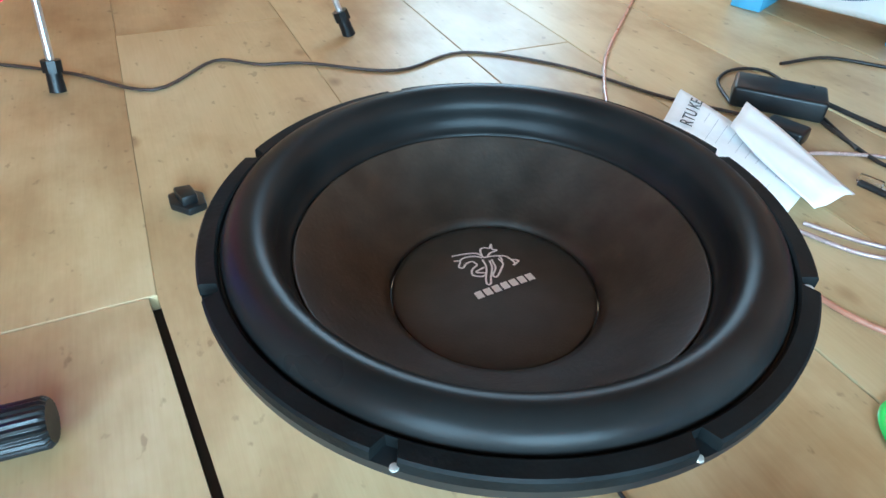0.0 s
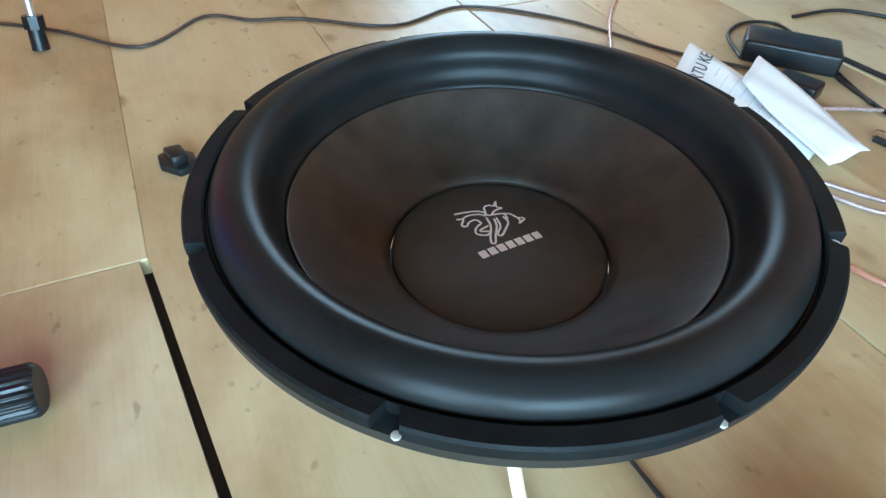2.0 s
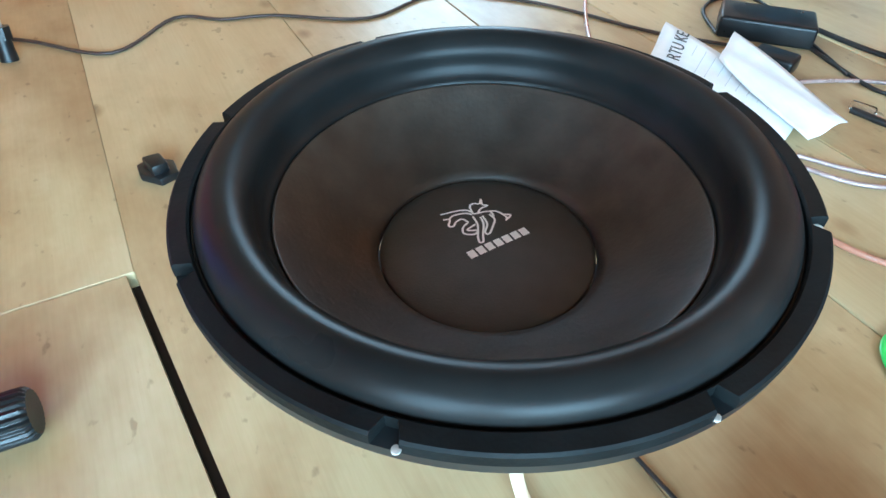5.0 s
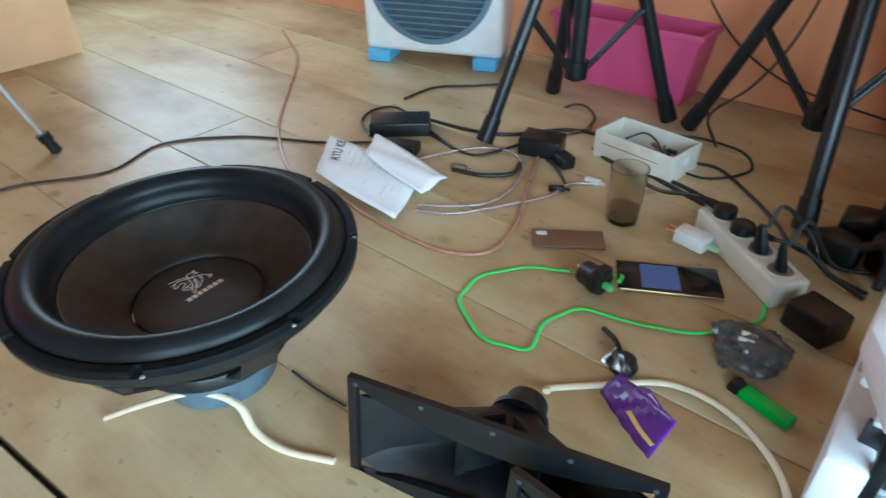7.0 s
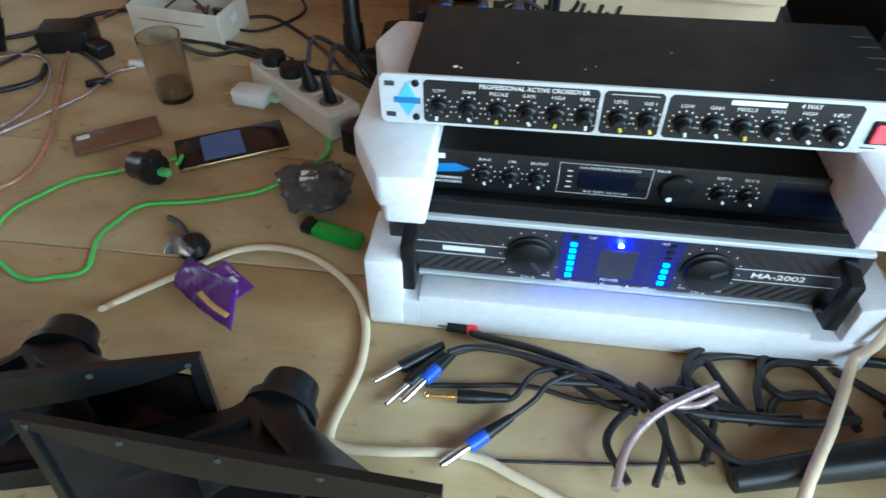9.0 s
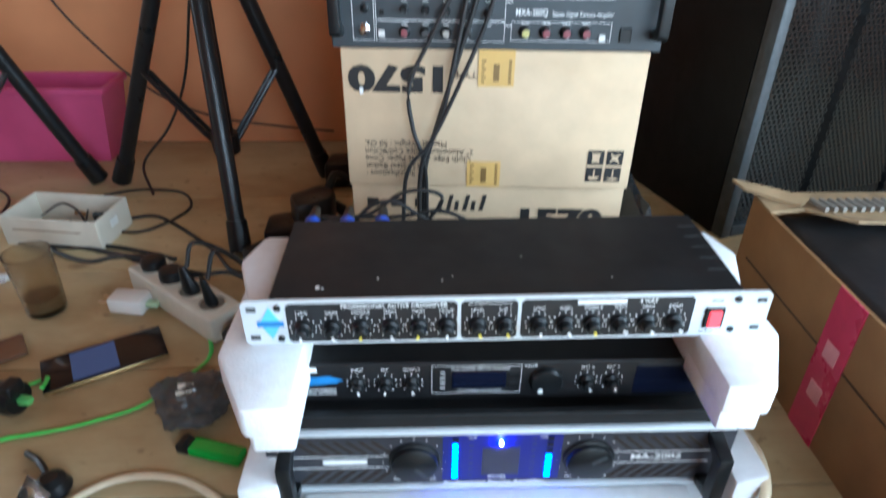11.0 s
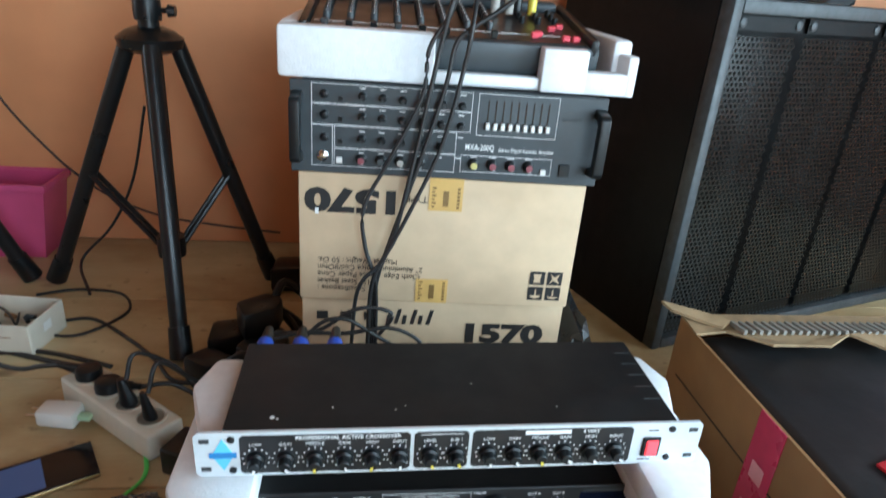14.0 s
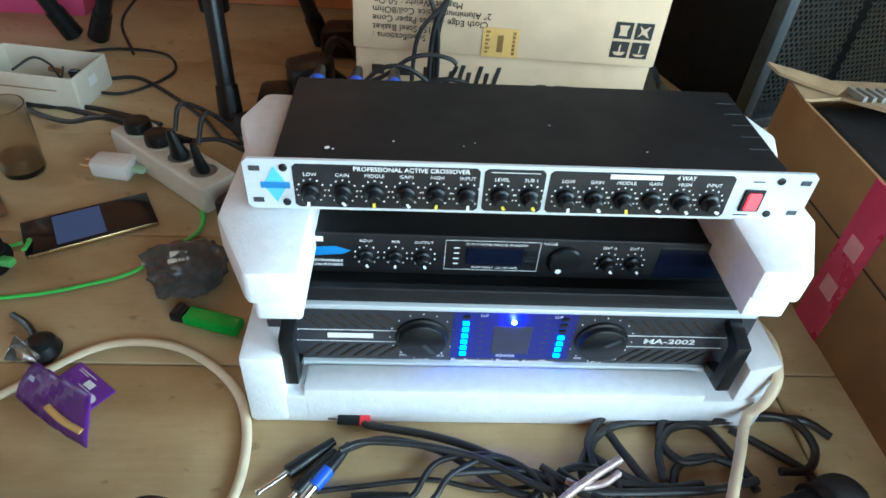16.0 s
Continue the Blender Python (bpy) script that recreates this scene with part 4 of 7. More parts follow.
def mixer_amp():
    u = thing("mixer_amplifier", pose(0.661, 0.922, 0.3975, 0, 0, -3), "dark grey mixer amplifier with rows of knobs and side handles", "amplifier")
    bm = B()
    box(bm, -0.213, 0.0, 0.0, 0.213, 0.005, 0.124, 0.0015, 1)
    part("front_panel", bm, GREYP, u)
    bm = B()
    box(bm, -0.200, 0.005, 0.001, 0.200, 0.32, 0.123, 0.002, 1)
    part("case", bm, CASE, u)
    for s in (-1, 1):
        bm = B()
        prism(bm, [(0, 0.006), (-0.030, 0.010), (-0.034, 0.016), (-0.034, 0.090), (-0.030, 0.096), (0, 0.100), (0, 0.088), (-0.022, 0.084), (-0.022, 0.022), (0, 0.018)], -0.007, 0.007, pose(s * 0.203, 0, 0.010) @ Matrix(((0, 0, 1, 0), (1, 0, 0, 0), (0, 1, 0, 0), (0, 0, 0, 1))), 0.002)
        part("handle", bm, BLACK, u)
    P = -0.0002

    def outline(x0, z0, x1, z1):
        bm = B()
        t = 0.0006
        for b in ((x0, P - 0.0003, z0, x1, P, z0 + t), (x0, P - 0.0003, z1 - t, x1, P, z1), (x0, P - 0.0003, z0, x0 + t, P, z1), (x1 - t, P - 0.0003, z0, x1, P, z1)):
            box(bm, *b)
        part("printed_border", bm, WHITE, u)

    outline(-0.185, 0.095, 0.028, 0.121)
    outline(-0.185, 0.067, 0.028, 0.094)
    outline(-0.185, 0.010, -0.157, 0.066)
    outline(-0.155, 0.036, 0.010, 0.066)
    outline(-0.155, 0.010, 0.010, 0.035)
    outline(0.036, 0.064, 0.146, 0.121)
    outline(0.018, 0.012, 0.146, 0.036)
    for z in (0.107, 0.080, 0.050):
        knob(u, -0.168, P, z, 0.0056, 0.006, 0, PANEL)
        bm = B()
        box(bm, -0.150, P - 0.001, z - 0.008, -0.144, P, z - 0.002)
        part("push_button", bm, BLACK, u)
        for k in range(6 if z > 0.06 else 5):
            knob(u, -0.118 + 0.0265 * k, P, z - (0.001 * k), 0.0052, 0.010, 150 + 20 * k, GREYP)
    for x, mt in ((-0.118, DULLRED), (-0.0915, EDGE), (-0.065, STEELW), (-0.0385, BLACK)):
        k = knob(u, x, P, 0.022, 0.0070, 0.012, 200, WHITE)
        bm = B()
        lathe(bm, [(0.0045, 0.0122), (0.0045, 0.0132), (0, 0.0136)], 14)
        part("knob_cap", bm, mt, k)
    for x, mt in ((0.036, DULLYEL), (0.062, DULLRED), (0.088, DULLRED), (0.113, DULLRED)):
        k = knob(u, x, P, 0.024, 0.0075, 0.012, 200, WHITE)
        bm = B()
        lathe(bm, [(0.0048, 0.0122), (0.0048, 0.0132), (0, 0.0136)], 14)
        part("knob_cap", bm, mt, k)
    knob(u, -0.170, P, 0.024, 0.007, 0.006, 0, CHROME, "jack_socket", CHROME)
    for x, z in ((-0.148, 0.019), (0.135, 0.017)):
        bm = B()
        box(bm, x - 0.004, P - 0.003, z - 0.004, x + 0.004, P, z + 0.004, 0.0005, 1)
        part("push_button", bm, WPLAST, u)
    for k in range(9):
        x = 0.050 + 0.0103 * k
        # slot depth is painted: a strip in the colour of its shade
        bm = B()
        box(bm, x - 0.0007, P - 0.0006, 0.072, x + 0.0007, P, 0.112)
        part("slider_slot", bm, DIRT_SLOT, u)
        bm = B()
        box(bm, x - 0.0026, P - 0.008, 0.0735, x + 0.0026, P - 0.0006, 0.0825, 0.0008, 1)
        part("slider_cap", bm, WPLAST, u)
    words("model_number", "MXA-200Q", 0.0115, WHITE, u, front(0.043, P - 0.0004, 0.047), 0.0001, width=0.040, bold=0.0001)
    words("caption", "Stereo Digital Karaoke Amplifier", 0.0080, WHITE, u, front(0.108, P - 0.0004, 0.0455), 0.0001, width=0.078)
    bm = B()
    box(bm, 0.152, P - 0.0004, 0.090, 0.178, P, 0.096)
    box(bm, 0.152, P - 0.0004, 0.100, 0.166, P, 0.102)
    part("wordmark_bar", bm, EDGE, u)
    bm = B()
    box(bm, 0.157, P - 0.003, 0.012, 0.172, P, 0.030, 0.001, 1)
    part("power_switch", bm, BLACK, u)
    bm = B()
    for z in (0.118, 0.091, 0.061, 0.032):
        for k in range(6):
            box(bm, -0.122 + 0.0265 * k, P - 0.0003, z - 0.002, -0.114 + 0.0265 * k, P, z - 0.0008)
    for x in (0.036, 0.062, 0.088, 0.113):
        box(bm, x - 0.005, P - 0.0003, 0.0335, x + 0.005, P, 0.0347)
    part("caption_bars", bm, WHITE, u)
    return u


mixer_amp()

bm = B()
box(bm, -0.24, 0.010, 0.0, 0.24, 0.245, 0.014, 0.004)
prism(bm, [(-0.240, 0.0), (-0.036, 0.0), (-0.036, 0.030), (-0.240, 0.030)], 0.0, 0.066, None, 0.006)
prism(bm, [(0.108, 0.0), (0.172, 0.0), (0.166, 0.014), (0.178, 0.030), (0.108, 0.030)], 0.0, 0.058, None, 0.004)
prism(bm, [(0.160, 0.0008), (0.2395, 0.0008), (0.2395, 0.0296), (0.160, 0.0296)], 0.0, 0.030, None, 0.004)
prism(bm, [(0.226, 0.0004), (0.2402, 0.0004), (0.2402, 0.034), (0.220, 0.034)], 0.0, 0.054, None, 0.003)
prism(bm, [(-0.240, 0.03), (-0.212, 0.03), (-0.212, 0.245), (-0.240, 0.245)], 0.0, 0.068, None, 0.005)
prism(bm, [(0.212, 0.03), (0.240, 0.03), (0.240, 0.245), (0.212, 0.245)], 0.0, 0.072, None, 0.007)
prism(bm, [(-0.036, 0.006), (0.108, 0.006), (0.108, 0.028), (-0.036, 0.028)], 0.002, 0.018, None, 0.004)
single("packing_foam", bm, FOAM, "white polystyrene tray with a broken corner holding the mixer", "packing foam", m=pose(0.672, 0.932, 0.522, 0, 0, -1.5))


def mixer():
    u = thing("mixing_desk", pose(0.660, 0.962, 0.5375, 9, 0, -1.5), "compact dark mixing desk with rows of knobs in a foam tray", "audio mixer")
    bm = B()
    prism(bm, [(-0.200, 0.0), (0.205, 0.0), (0.205, 0.20), (0.185, 0.235), (-0.185, 0.235), (-0.200, 0.20)], 0.0, 0.044, None, 0.006)
    part("body", bm, GREYP, u)
    bm = B()
    box(bm, -0.190, 0.008, 0.0435, 0.192, 0.200, 0.0452, 0.0008, 1)
    part("face_plate", bm, PANEL, u)
    for s in (-1, 1):
        bm = B()
        box(bm, s * 0.196 - 0.006, 0.0, 0.030, s * 0.196 + 0.006, 0.225, 0.055, 0.004)
        part("side_rail", bm, BLACK, u)
    bm = B()
    box(bm, -0.188, 0.203, 0.040, 0.188, 0.230, 0.058, 0.006, 3)
    part("rear_rail", bm, GREYP, u, "raised dark grey rear edge")
    bm = B()
    box(bm, -0.186, 0.046, 0.0452, 0.186, 0.0475, 0.0458)
    part("printed_line", bm, WHITE, u)
    for c in range(8):
        x = -0.170 + 0.0325 * c
        for r in range(7):
            bm = B()
            mt = (GREYP, GREYP, BLACK, BLACK, BLACK, BLACK, EDGE)[r]
            lathe(bm, [(0.0052, 0), (0.0046, 0.010), (0.0036, 0.012), (0, 0.012)], 12, m=pose(x, 0.060 + 0.0195 * r, 0.0452))
            kn = part("knob", bm, mt, u)
            bm = B()
            box(bm, x - 0.0006, 0.060 + 0.0195 * r - 0.0045, 0.0572, x + 0.0006, 0.060 + 0.0195 * r, 0.0577)
            part("pointer", bm, WHITE, kn)
        # dark strip that paints the shaded fader slot on the plate
        bm = B()
        box(bm, x - 0.0012, 0.012, 0.0450, x + 0.0012, 0.043, 0.0456)
        part("fader_slot", bm, DIRT_SLOT, u)
        bm = B()
        box(bm, x - 0.0045, 0.012, 0.0456, x + 0.0045, 0.021, 0.0560, 0.0012, 1)
        part("fader_cap", bm, BLACK if c % 3 else EDGE, u)
        bm = B()
        lathe(bm, [(0.0065, 0), (0.0065, 0.003), (0.0035, 0.003), (0.0035, 0.0005), (0, 0.0005)], 16, m=pose(x, 0.195, 0.0452))
        part("jack_socket", bm, CHROME, u)
    for x, y in ((0.118, 0.034), (0.124, 0.040), (0.160, 0.024), (0.174, 0.024), (0.150, 0.075), (0.165, 0.090)):
        bm = B()
        box(bm, x - 0.0055, y - 0.004, 0.0452, x + 0.0055, y + 0.004, 0.0530, 0.0015, 1)
        part("push_button", bm, CORAL, u, "coral red button")
    for x in (0.115, 0.140, 0.165):
        for y in (0.12, 0.145, 0.17):
            bm = B()
            lathe(bm, [(0.0048, 0), (0.0042, 0.010), (0, 0.011)], 12, m=pose(x, y, 0.0452))
            part("knob", bm, BLACK, u)
    return u


mixer()


# ---- speaker stands ----
def speaker_stand(hub, feet, height, label):
    s = thing("speaker_stand", pose(hub[0], hub[1], 0), label, "speaker stand", "speaker stands by the wall")
    hz = hub[2]
    bm = B()
    rod(bm, (0, 0, 0.10), (0, 0, hz + 0.20), 0.0175, seg=24)
    part("pole", bm, STEEL, s, "black lacquered steel pole")
    bm = B()
    rod(bm, (0, 0, hz + 0.20), (0, 0, height), 0.0150, seg=24)
    part("inner_pole", bm, STEEL, s)
    bm = B()
    lathe(bm, [(0, hz - 0.022), (0.030, hz - 0.022), (0.052, hz - 0.012), (0.056, hz + 0.004), (0.040, hz + 0.016), (0.024, hz + 0.022), (0, hz + 0.022)], 32)
    part("hub", bm, BLACK, s, "black moulded leg hub")
    for z, r, h in ((hz + 0.050, 0.0225, 0.034), (hz + 0.150, 0.0225, 0.040), (hz + 0.20, 0.0215, 0.030)):
        bm = B()
        lathe(bm, [(0.0165, z - h / 2), (r, z - h / 2), (r + 0.001, z), (r, z + h / 2), (0.0165, z + h / 2)], 28, closed=True)
        c = part("collar", bm, BLACK, s)
        bm = B()
        rod(bm, (r - 0.002, 0, z), (r + 0.014, 0, z), 0.005, seg=12)
        rod(bm, (r + 0.012, 0, z), (r + 0.024, 0, z), 0.011, 0.009, seg=10)
        part("knob", bm, BLACK, c, "black locking knob")
    low = Vector((0, 0, 0.125))
    bm = B()
    lathe(bm, [(0.0165, 0.105), (0.026, 0.105), (0.027, 0.125), (0.026, 0.145), (0.0165, 0.145)], 24, closed=True)
    part("brace_collar", bm, BLACK, s)
    for f in feet:
        f = Vector((f[0] - hub[0], f[1] - hub[1], 0.012))
        d = Vector((f.x, f.y, 0)).normalized()
        top = Vector((0, 0, hz - 0.006)) + d * 0.044
        bm = B()
        rod(bm, top, f + (top - f) * 0.05, 0.0150, seg=20)
        leg = part("leg", bm, STEEL, s)
        bm = B()
        a = (top - f).normalized()
        rod(bm, f + Vector((0, 0, 0.006)) - a * 0.012, f + a * 0.050, 0.0200, 0.0180, seg=20)
        part("rubber_foot", bm, BLACK, leg, "black rubber foot")
        mid = f + (top - f) * 0.50
        for o in (-0.008, 0.008):
            q = Vector((-d.y, d.x, 0)) * o
            bm = B()
            rod(bm, low + d * 0.02 + q, mid + q, 0.0050, seg=8)
            part("brace", bm, STEEL, s)
    return s


speaker_stand((0.175, 1.285, 0.515), [(-0.084, 1.362), (0.238, 1.068), (0.350, 1.395)], 1.30, "black steel tripod speaker stand with folded braces by the orange wall")
speaker_stand((-0.325, 1.235, 0.520), [(-0.405, 1.005), (-0.450, 1.360), (-0.142, 1.368)], 1.30, "black steel tripod speaker stand in front of a pink tub")


# ---- large loudspeakers ----
def grille_panel(parent, x0, x1, z0, z1, y, name):
    """Perforated steel: a sheet with real round holes in a staggered grid."""
    bm = B()
    px, pz, r, n = 0.0108, 0.0094, 0.0036, 6
    cols, rows = int((x1 - x0) / px), int((z1 - z0) / pz)
    for j in range(rows):
        for i in range(cols):
            cx, cz = x0 + px * (i + 0.25 + 0.5 * (j % 2)), z0 + pz * (j + 0.5)
            cell = [(cx + px / 2 * sx, cz + pz / 2 * sz) for sx, sz in ((0, 1.33), (-1, 0.67), (-1, -0.67), (0, -1.33), (1, -0.67), (1, 0.67))]
            hole = [(cx + r * math.cos(radians(90 + 60 * k)), cz + r * math.sin(radians(90 + 60 * k))) for k in range(n)]
            a = [bm.verts.new((p, y, q)) for p, q in cell]
            b = [bm.verts.new((p, y, q)) for p, q in hole]
            for k in range(n):
                bm.faces.new((a[k], a[(k + 1) % n], b[(k + 1) % n], b[k]))
    ob = part(name, bm, GRILLE, parent, "black perforated steel grille", smooth=None)
    return ob


def pa_cabinet():
    s = thing("loudspeaker_cabinet", pose(1.128, 1.100, 0, 0, 0, 18), "large black loudspeaker cabinet with perforated steel grille and scuffed edges", "loudspeaker")
    W, D, E, H = 0.80, 0.46, 0.255, 0.660
    for nm, b in (("side_panel", (0, 0.03, 0, 0.02, D, H)), ("side_panel", (W - 0.02, 0.03, 0, W, E, H)), ("baffle", (0.02, 0.06, 0.02, W - 0.02, 0.075, H - 0.02))):
        bm = B()
        box(bm, *b)
        part(nm, bm, PAINTB, s)
    # the back tapers towards the wall
    plan = [(0.02, 0.03), (W - 0.02, 0.03), (W - 0.02, E), (0.02, D)]
    for nm, pts, z0, z1 in (("bottom_panel", plan, 0, 0.02), ("top_panel", plan, H - 0.02, H), ("back_panel", [(0.02, D - 0.02), (W - 0.02, E - 0.02), (W - 0.02, E), (0.02, D)], 0.02, H - 0.02)):
        bm = B()
        prism(bm, pts, z0, z1)
        part(nm, bm, PAINTB, s)
    bm = B()
    for b in ((0, 0, 0, 0.022, 0.03, H), (W - 0.022, 0, 0, W, 0.03, H), (0.022, 0, H - 0.024, W - 0.022, 0.03, H), (0.022, 0, 0, W - 0.022, 0.03, 0.024)):
        box(bm, *b, 0.004)
    part("front_edge", bm, EDGE, s, "scuffed grey front edge")
    for x0, x1 in ((0.026, 0.186), (0.200, 0.400), (0.414, 0.594), (0.608, 0.774)):
        grille_panel(s, x0, x1, 0.028, H - 0.050, 0.012, "grille")
        bm = B()
        box(bm, x0, 0.010, H - 0.050, x1, 0.014, H - 0.026)
        part("grille_border", bm, PAINTB, s)
        for x in (x0 + 0.012, x1 - 0.012):
            bm = B()
            lathe(bm, [(0.008, 0), (0.008, 0.002), (0.004, 0.004), (0, 0.004)], 16)
            part("screw", bm, EDGE, s, m=front(x, 0.010, H - 0.038))
    return s


pa_cabinet()


def port_box():
    s = thing("bass_cabinet", pose(1.035, 1.150, 0.6605, 0, 0, 8), "black speaker box with round port on the large cabinet", "loudspeaker")
    bm = B()
    W, D, H = 0.40, 0.26, 0.30
    box(bm, 0, 0.016, 0, W, D, H, 0.004)
    part("body", bm, PAINTB, s)
    bm = B()
    r0, n = 0.036, 32
    ring = [(0.195 + r0 * math.cos(2 * math.pi * k / n), 0.072 + r0 * math.sin(2 * math.pi * k / n)) for k in range(n)]
    sq = []
    for k in range(n):
        a = 2 * math.pi * k / n
        c, q = math.cos(a), math.sin(a)
        t = min(((W - 0.195) if c > 0 else 0.195) / abs(c) if abs(c) > 1e-6 else 9, ((H - 0.072) if q > 0 else 0.072) / abs(q) if abs(q) > 1e-6 else 9)
        sq.append((0.195 + c * t, 0.072 + q * t))
    a = [bm.verts.new((x, 0.0, z)) for x, z in ring]
    b = [bm.verts.new((x, 0.0, z)) for x, z in sq]
    d = [bm.verts.new((x, 0.015, z)) for x, z in ring]
    e = [bm.verts.new((x, 0.015, z)) for x, z in sq]
    for k in range(n):
        j = (k + 1) % n
        bm.faces.new((a[k], b[k], b[j], a[j]))
        bm.faces.new((a[k], a[j], d[j], d[k]))
        bm.faces.new((b[k], e[k], e[j], b[j]))
    part("baffle", bm, PAINTB, s)
    bm = B()
    lathe(bm, [(0.036, -0.001), (0.040, -0.001), (0.040, 0.003), (0.036, 0.003)], 32, closed=True)
    part("port_ring", bm, BLACK, s, m=front(0.195, 0.0, 0.072))
    bm = B()
    box(bm, 0.10, -0.0006, 0.016, 0.19, 0.0, 0.019)
    box(bm, 0.10, -0.0006, 0.016, 0.104, 0.0, 0.032)
    part("scratch", bm, EDGE, s, "pale scratch in the paint")
    return s


port_box()
bm = B()
prism(bm, [(-0.032, -0.022), (0.032, -0.022), (0.032, 0.022), (-0.032, 0.022)], 0.0, 0.012, None, 0.003)
prism(bm, [(-0.029, -0.019), (0.029, -0.019), (0.024, 0.017), (-0.024, 0.017)], 0.010, 0.024, None, 0.003)
single("white_adapter", bm, WPLAST, "small white plastic adapter box on the loudspeaker", "adapter", m=pose(1.160, 1.137, 0.661, 0, 0, 15))
jug = thing("plastic_jug", pose(1.30, 1.20, 0.661), "clear plastic jug in a thin bag on the loudspeaker", "jug")
bm = B()
lathe(bm, [(0, 0.0), (0.045, 0.0), (0.050, 0.006), (0.055, 0.08), (0.058, 0.19), (0.056, 0.19), (0.053, 0.08), (0.047, 0.010), (0, 0.008)], 40)
part("body", bm, CLEARP, jug)
bm = B()
tube(bm, [(0.054, 0, 0.165), (0.090, 0, 0.150), (0.098, 0, 0.090), (0.085, 0, 0.045), (0.052, 0, 0.040)], 0.006)
part("handle", bm, CLEARP, jug)

# ---- open carton ----
oc = thing("open_carton", pose(1.034, 0.26, 0, 0, 0, 0), "open brown carton with torn flaps and red tape", "cardboard box")
CH = 0.205
for nm, b in (("side", (0, 0, 0, 0.004, 0.615, CH)), ("side", (0.52, 0, 0, 0.524, 0.615, CH)), ("end", (0.004, 0, 0, 0.52, 0.004, CH)), ("end", (0.004, 0.611, 0, 0.52, 0.615, CH)), ("bottom", (0.004, 0.004, 0, 0.52, 0.611, 0.005))):
    bm = B()
    box(bm, *b)
    part(nm, bm, CARD2, oc)
rng = random.Random(5)
CARD3 = mat("dusty_torn_cardboard", (0.29, 0.195, 0.10), 0.8, var=0.2, scale=40, bump=0.4, bump_scale=120)


def flap(pts, zs, material, name, label=""):
    bm = B()
    top = [bm.verts.new((x, y, z)) for (x, y), z in zip(pts, zs)]
    bot = [bm.verts.new((x, y, z - 0.004)) for (x, y), z in zip(pts, zs)]
    bm.faces.new(top)
    bm.faces.new(bot[::-1])
    n = len(pts)
    for i in range(n):
        bm.faces.new((bot[i], bot[(i + 1) % n], top[(i + 1) % n], top[i]))
    return part(name, bm, material, oc, label, smooth=None)


torn = [(0.0, 0.617), (0.52, 0.615)]
for k in range(12):
    x = 0.52 - 0.52 * k / 11
    torn.append((x, 0.556 - 0.018 * (k % 2) - rng.random() * 0.020 + 0.03 * (k > 9)))
flap(torn, [CH + 0.006, CH + 0.006] + [CH + 0.010 - 0.004 * (k % 3) for k in range(12)], CARD3, "torn_flap", "torn pale cardboard flap")
bm = B()
for k in range(34):
    x = 0.06 + 0.0125 * k
    prism(bm, [(x, 0.584), (x + 0.005, 0.584), (x + 0.012, 0.556), (x + 0.007, 0.556)], CH + 0.0065, CH + 0.0135)
part("corrugation", bm, mat("grey_corrugated_paper", (0.22, 0.20, 0.17), 0.8), oc, "exposed grey corrugated paper")
flap([(-0.030, 0.630), (0.03, 0.606), (0.06, 0.585), (0.045, 0.575), (0.02, 0.590), (-0.02, 0.612)], [CH + 0.022, CH + 0.016, CH + 0.014, CH + 0.008, CH + 0.010, CH + 0.016], CARD3, "torn_corner", "ragged torn corner")
# thin dark strip, the groove's shade painted onto the side
bm = B()
box(bm, -0.0006, 0.02, 0.118, 0.0, 0.59, 0.1205)
part("slit", bm, DIRT_SLOT, oc, "dark slit along the side")
bm = B()
box(bm, -0.0014, 0.345, 0.0, 0.0, 0.395, CH)
tp = part("red_tape", bm, mat("red_printed_tape", (0.55, 0.035, 0.10), 0.3, var=0.1, scale=40), oc, "glossy red printed tape")
TAPEPR = mat("pale_tape_print", (0.70, 0.30, 0.32), 0.4)
for z in (0.055, 0.115):
    bm = B()
    box(bm, -0.0020, 0.358, z, -0.0012, 0.382, z + 0.024)
    part("tape_print", bm, TAPEPR, tp)
bm = B()
box(bm, 0.03, 0.03, 0.006, 0.50, 0.60, 0.190, 0.02, 3)
single("wrapped_equipment", bm, mat("dark_wrapped_plastic", (0.013, 0.013, 0.014), 0.5, var=0.35, scale=14, bump=0.8, bump_scale=40), "dark plastic wrapped equipment inside the open carton", "equipment", m=pose(1.022, 0.26, 0))
bm = B()
prism(bm, [(0.12, 0.20), (0.30, 0.24), (0.28, 0.36), (0.10, 0.31)], 0.1915, 0.196, None, 0.001)
single("red_packet", bm, REDP, "flat red plastic packet on the wrapped equipment", "packet", m=pose(1.022, 0.26, 0))

# ---- box fan ----
fan = thing("box_fan", pose(-0.845, 1.335, 0, 0, 0, 22.5), "white box fan with grey blue grille on light blue feet", "fan")
bm = B()
FW, FH, FD = 0.205, 0.42, 0.13
box(bm, -FW, -0.005, 0.030, FW, FD, 0.030 + FH, 0.018, 3)
part("housing", bm, WPLAST, fan, "white plastic housing")
bm = B()
lathe(bm, [(0.168, 0), (0.182, 0), (0.184, 0.008), (0.168, 0.012)], 64, closed=True)
part("ring", bm, FANGREY, fan, m=front(0, -0.005, 0.245))
# flat disc on the closed housing, its dark colour stands for inner shade
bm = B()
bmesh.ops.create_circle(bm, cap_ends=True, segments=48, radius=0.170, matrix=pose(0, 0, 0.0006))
part("dark_opening", bm, mat("fan_interior_shade", (0.05, 0.075, 0.095), 0.5), fan, m=front(0, -0.0052, 0.245))
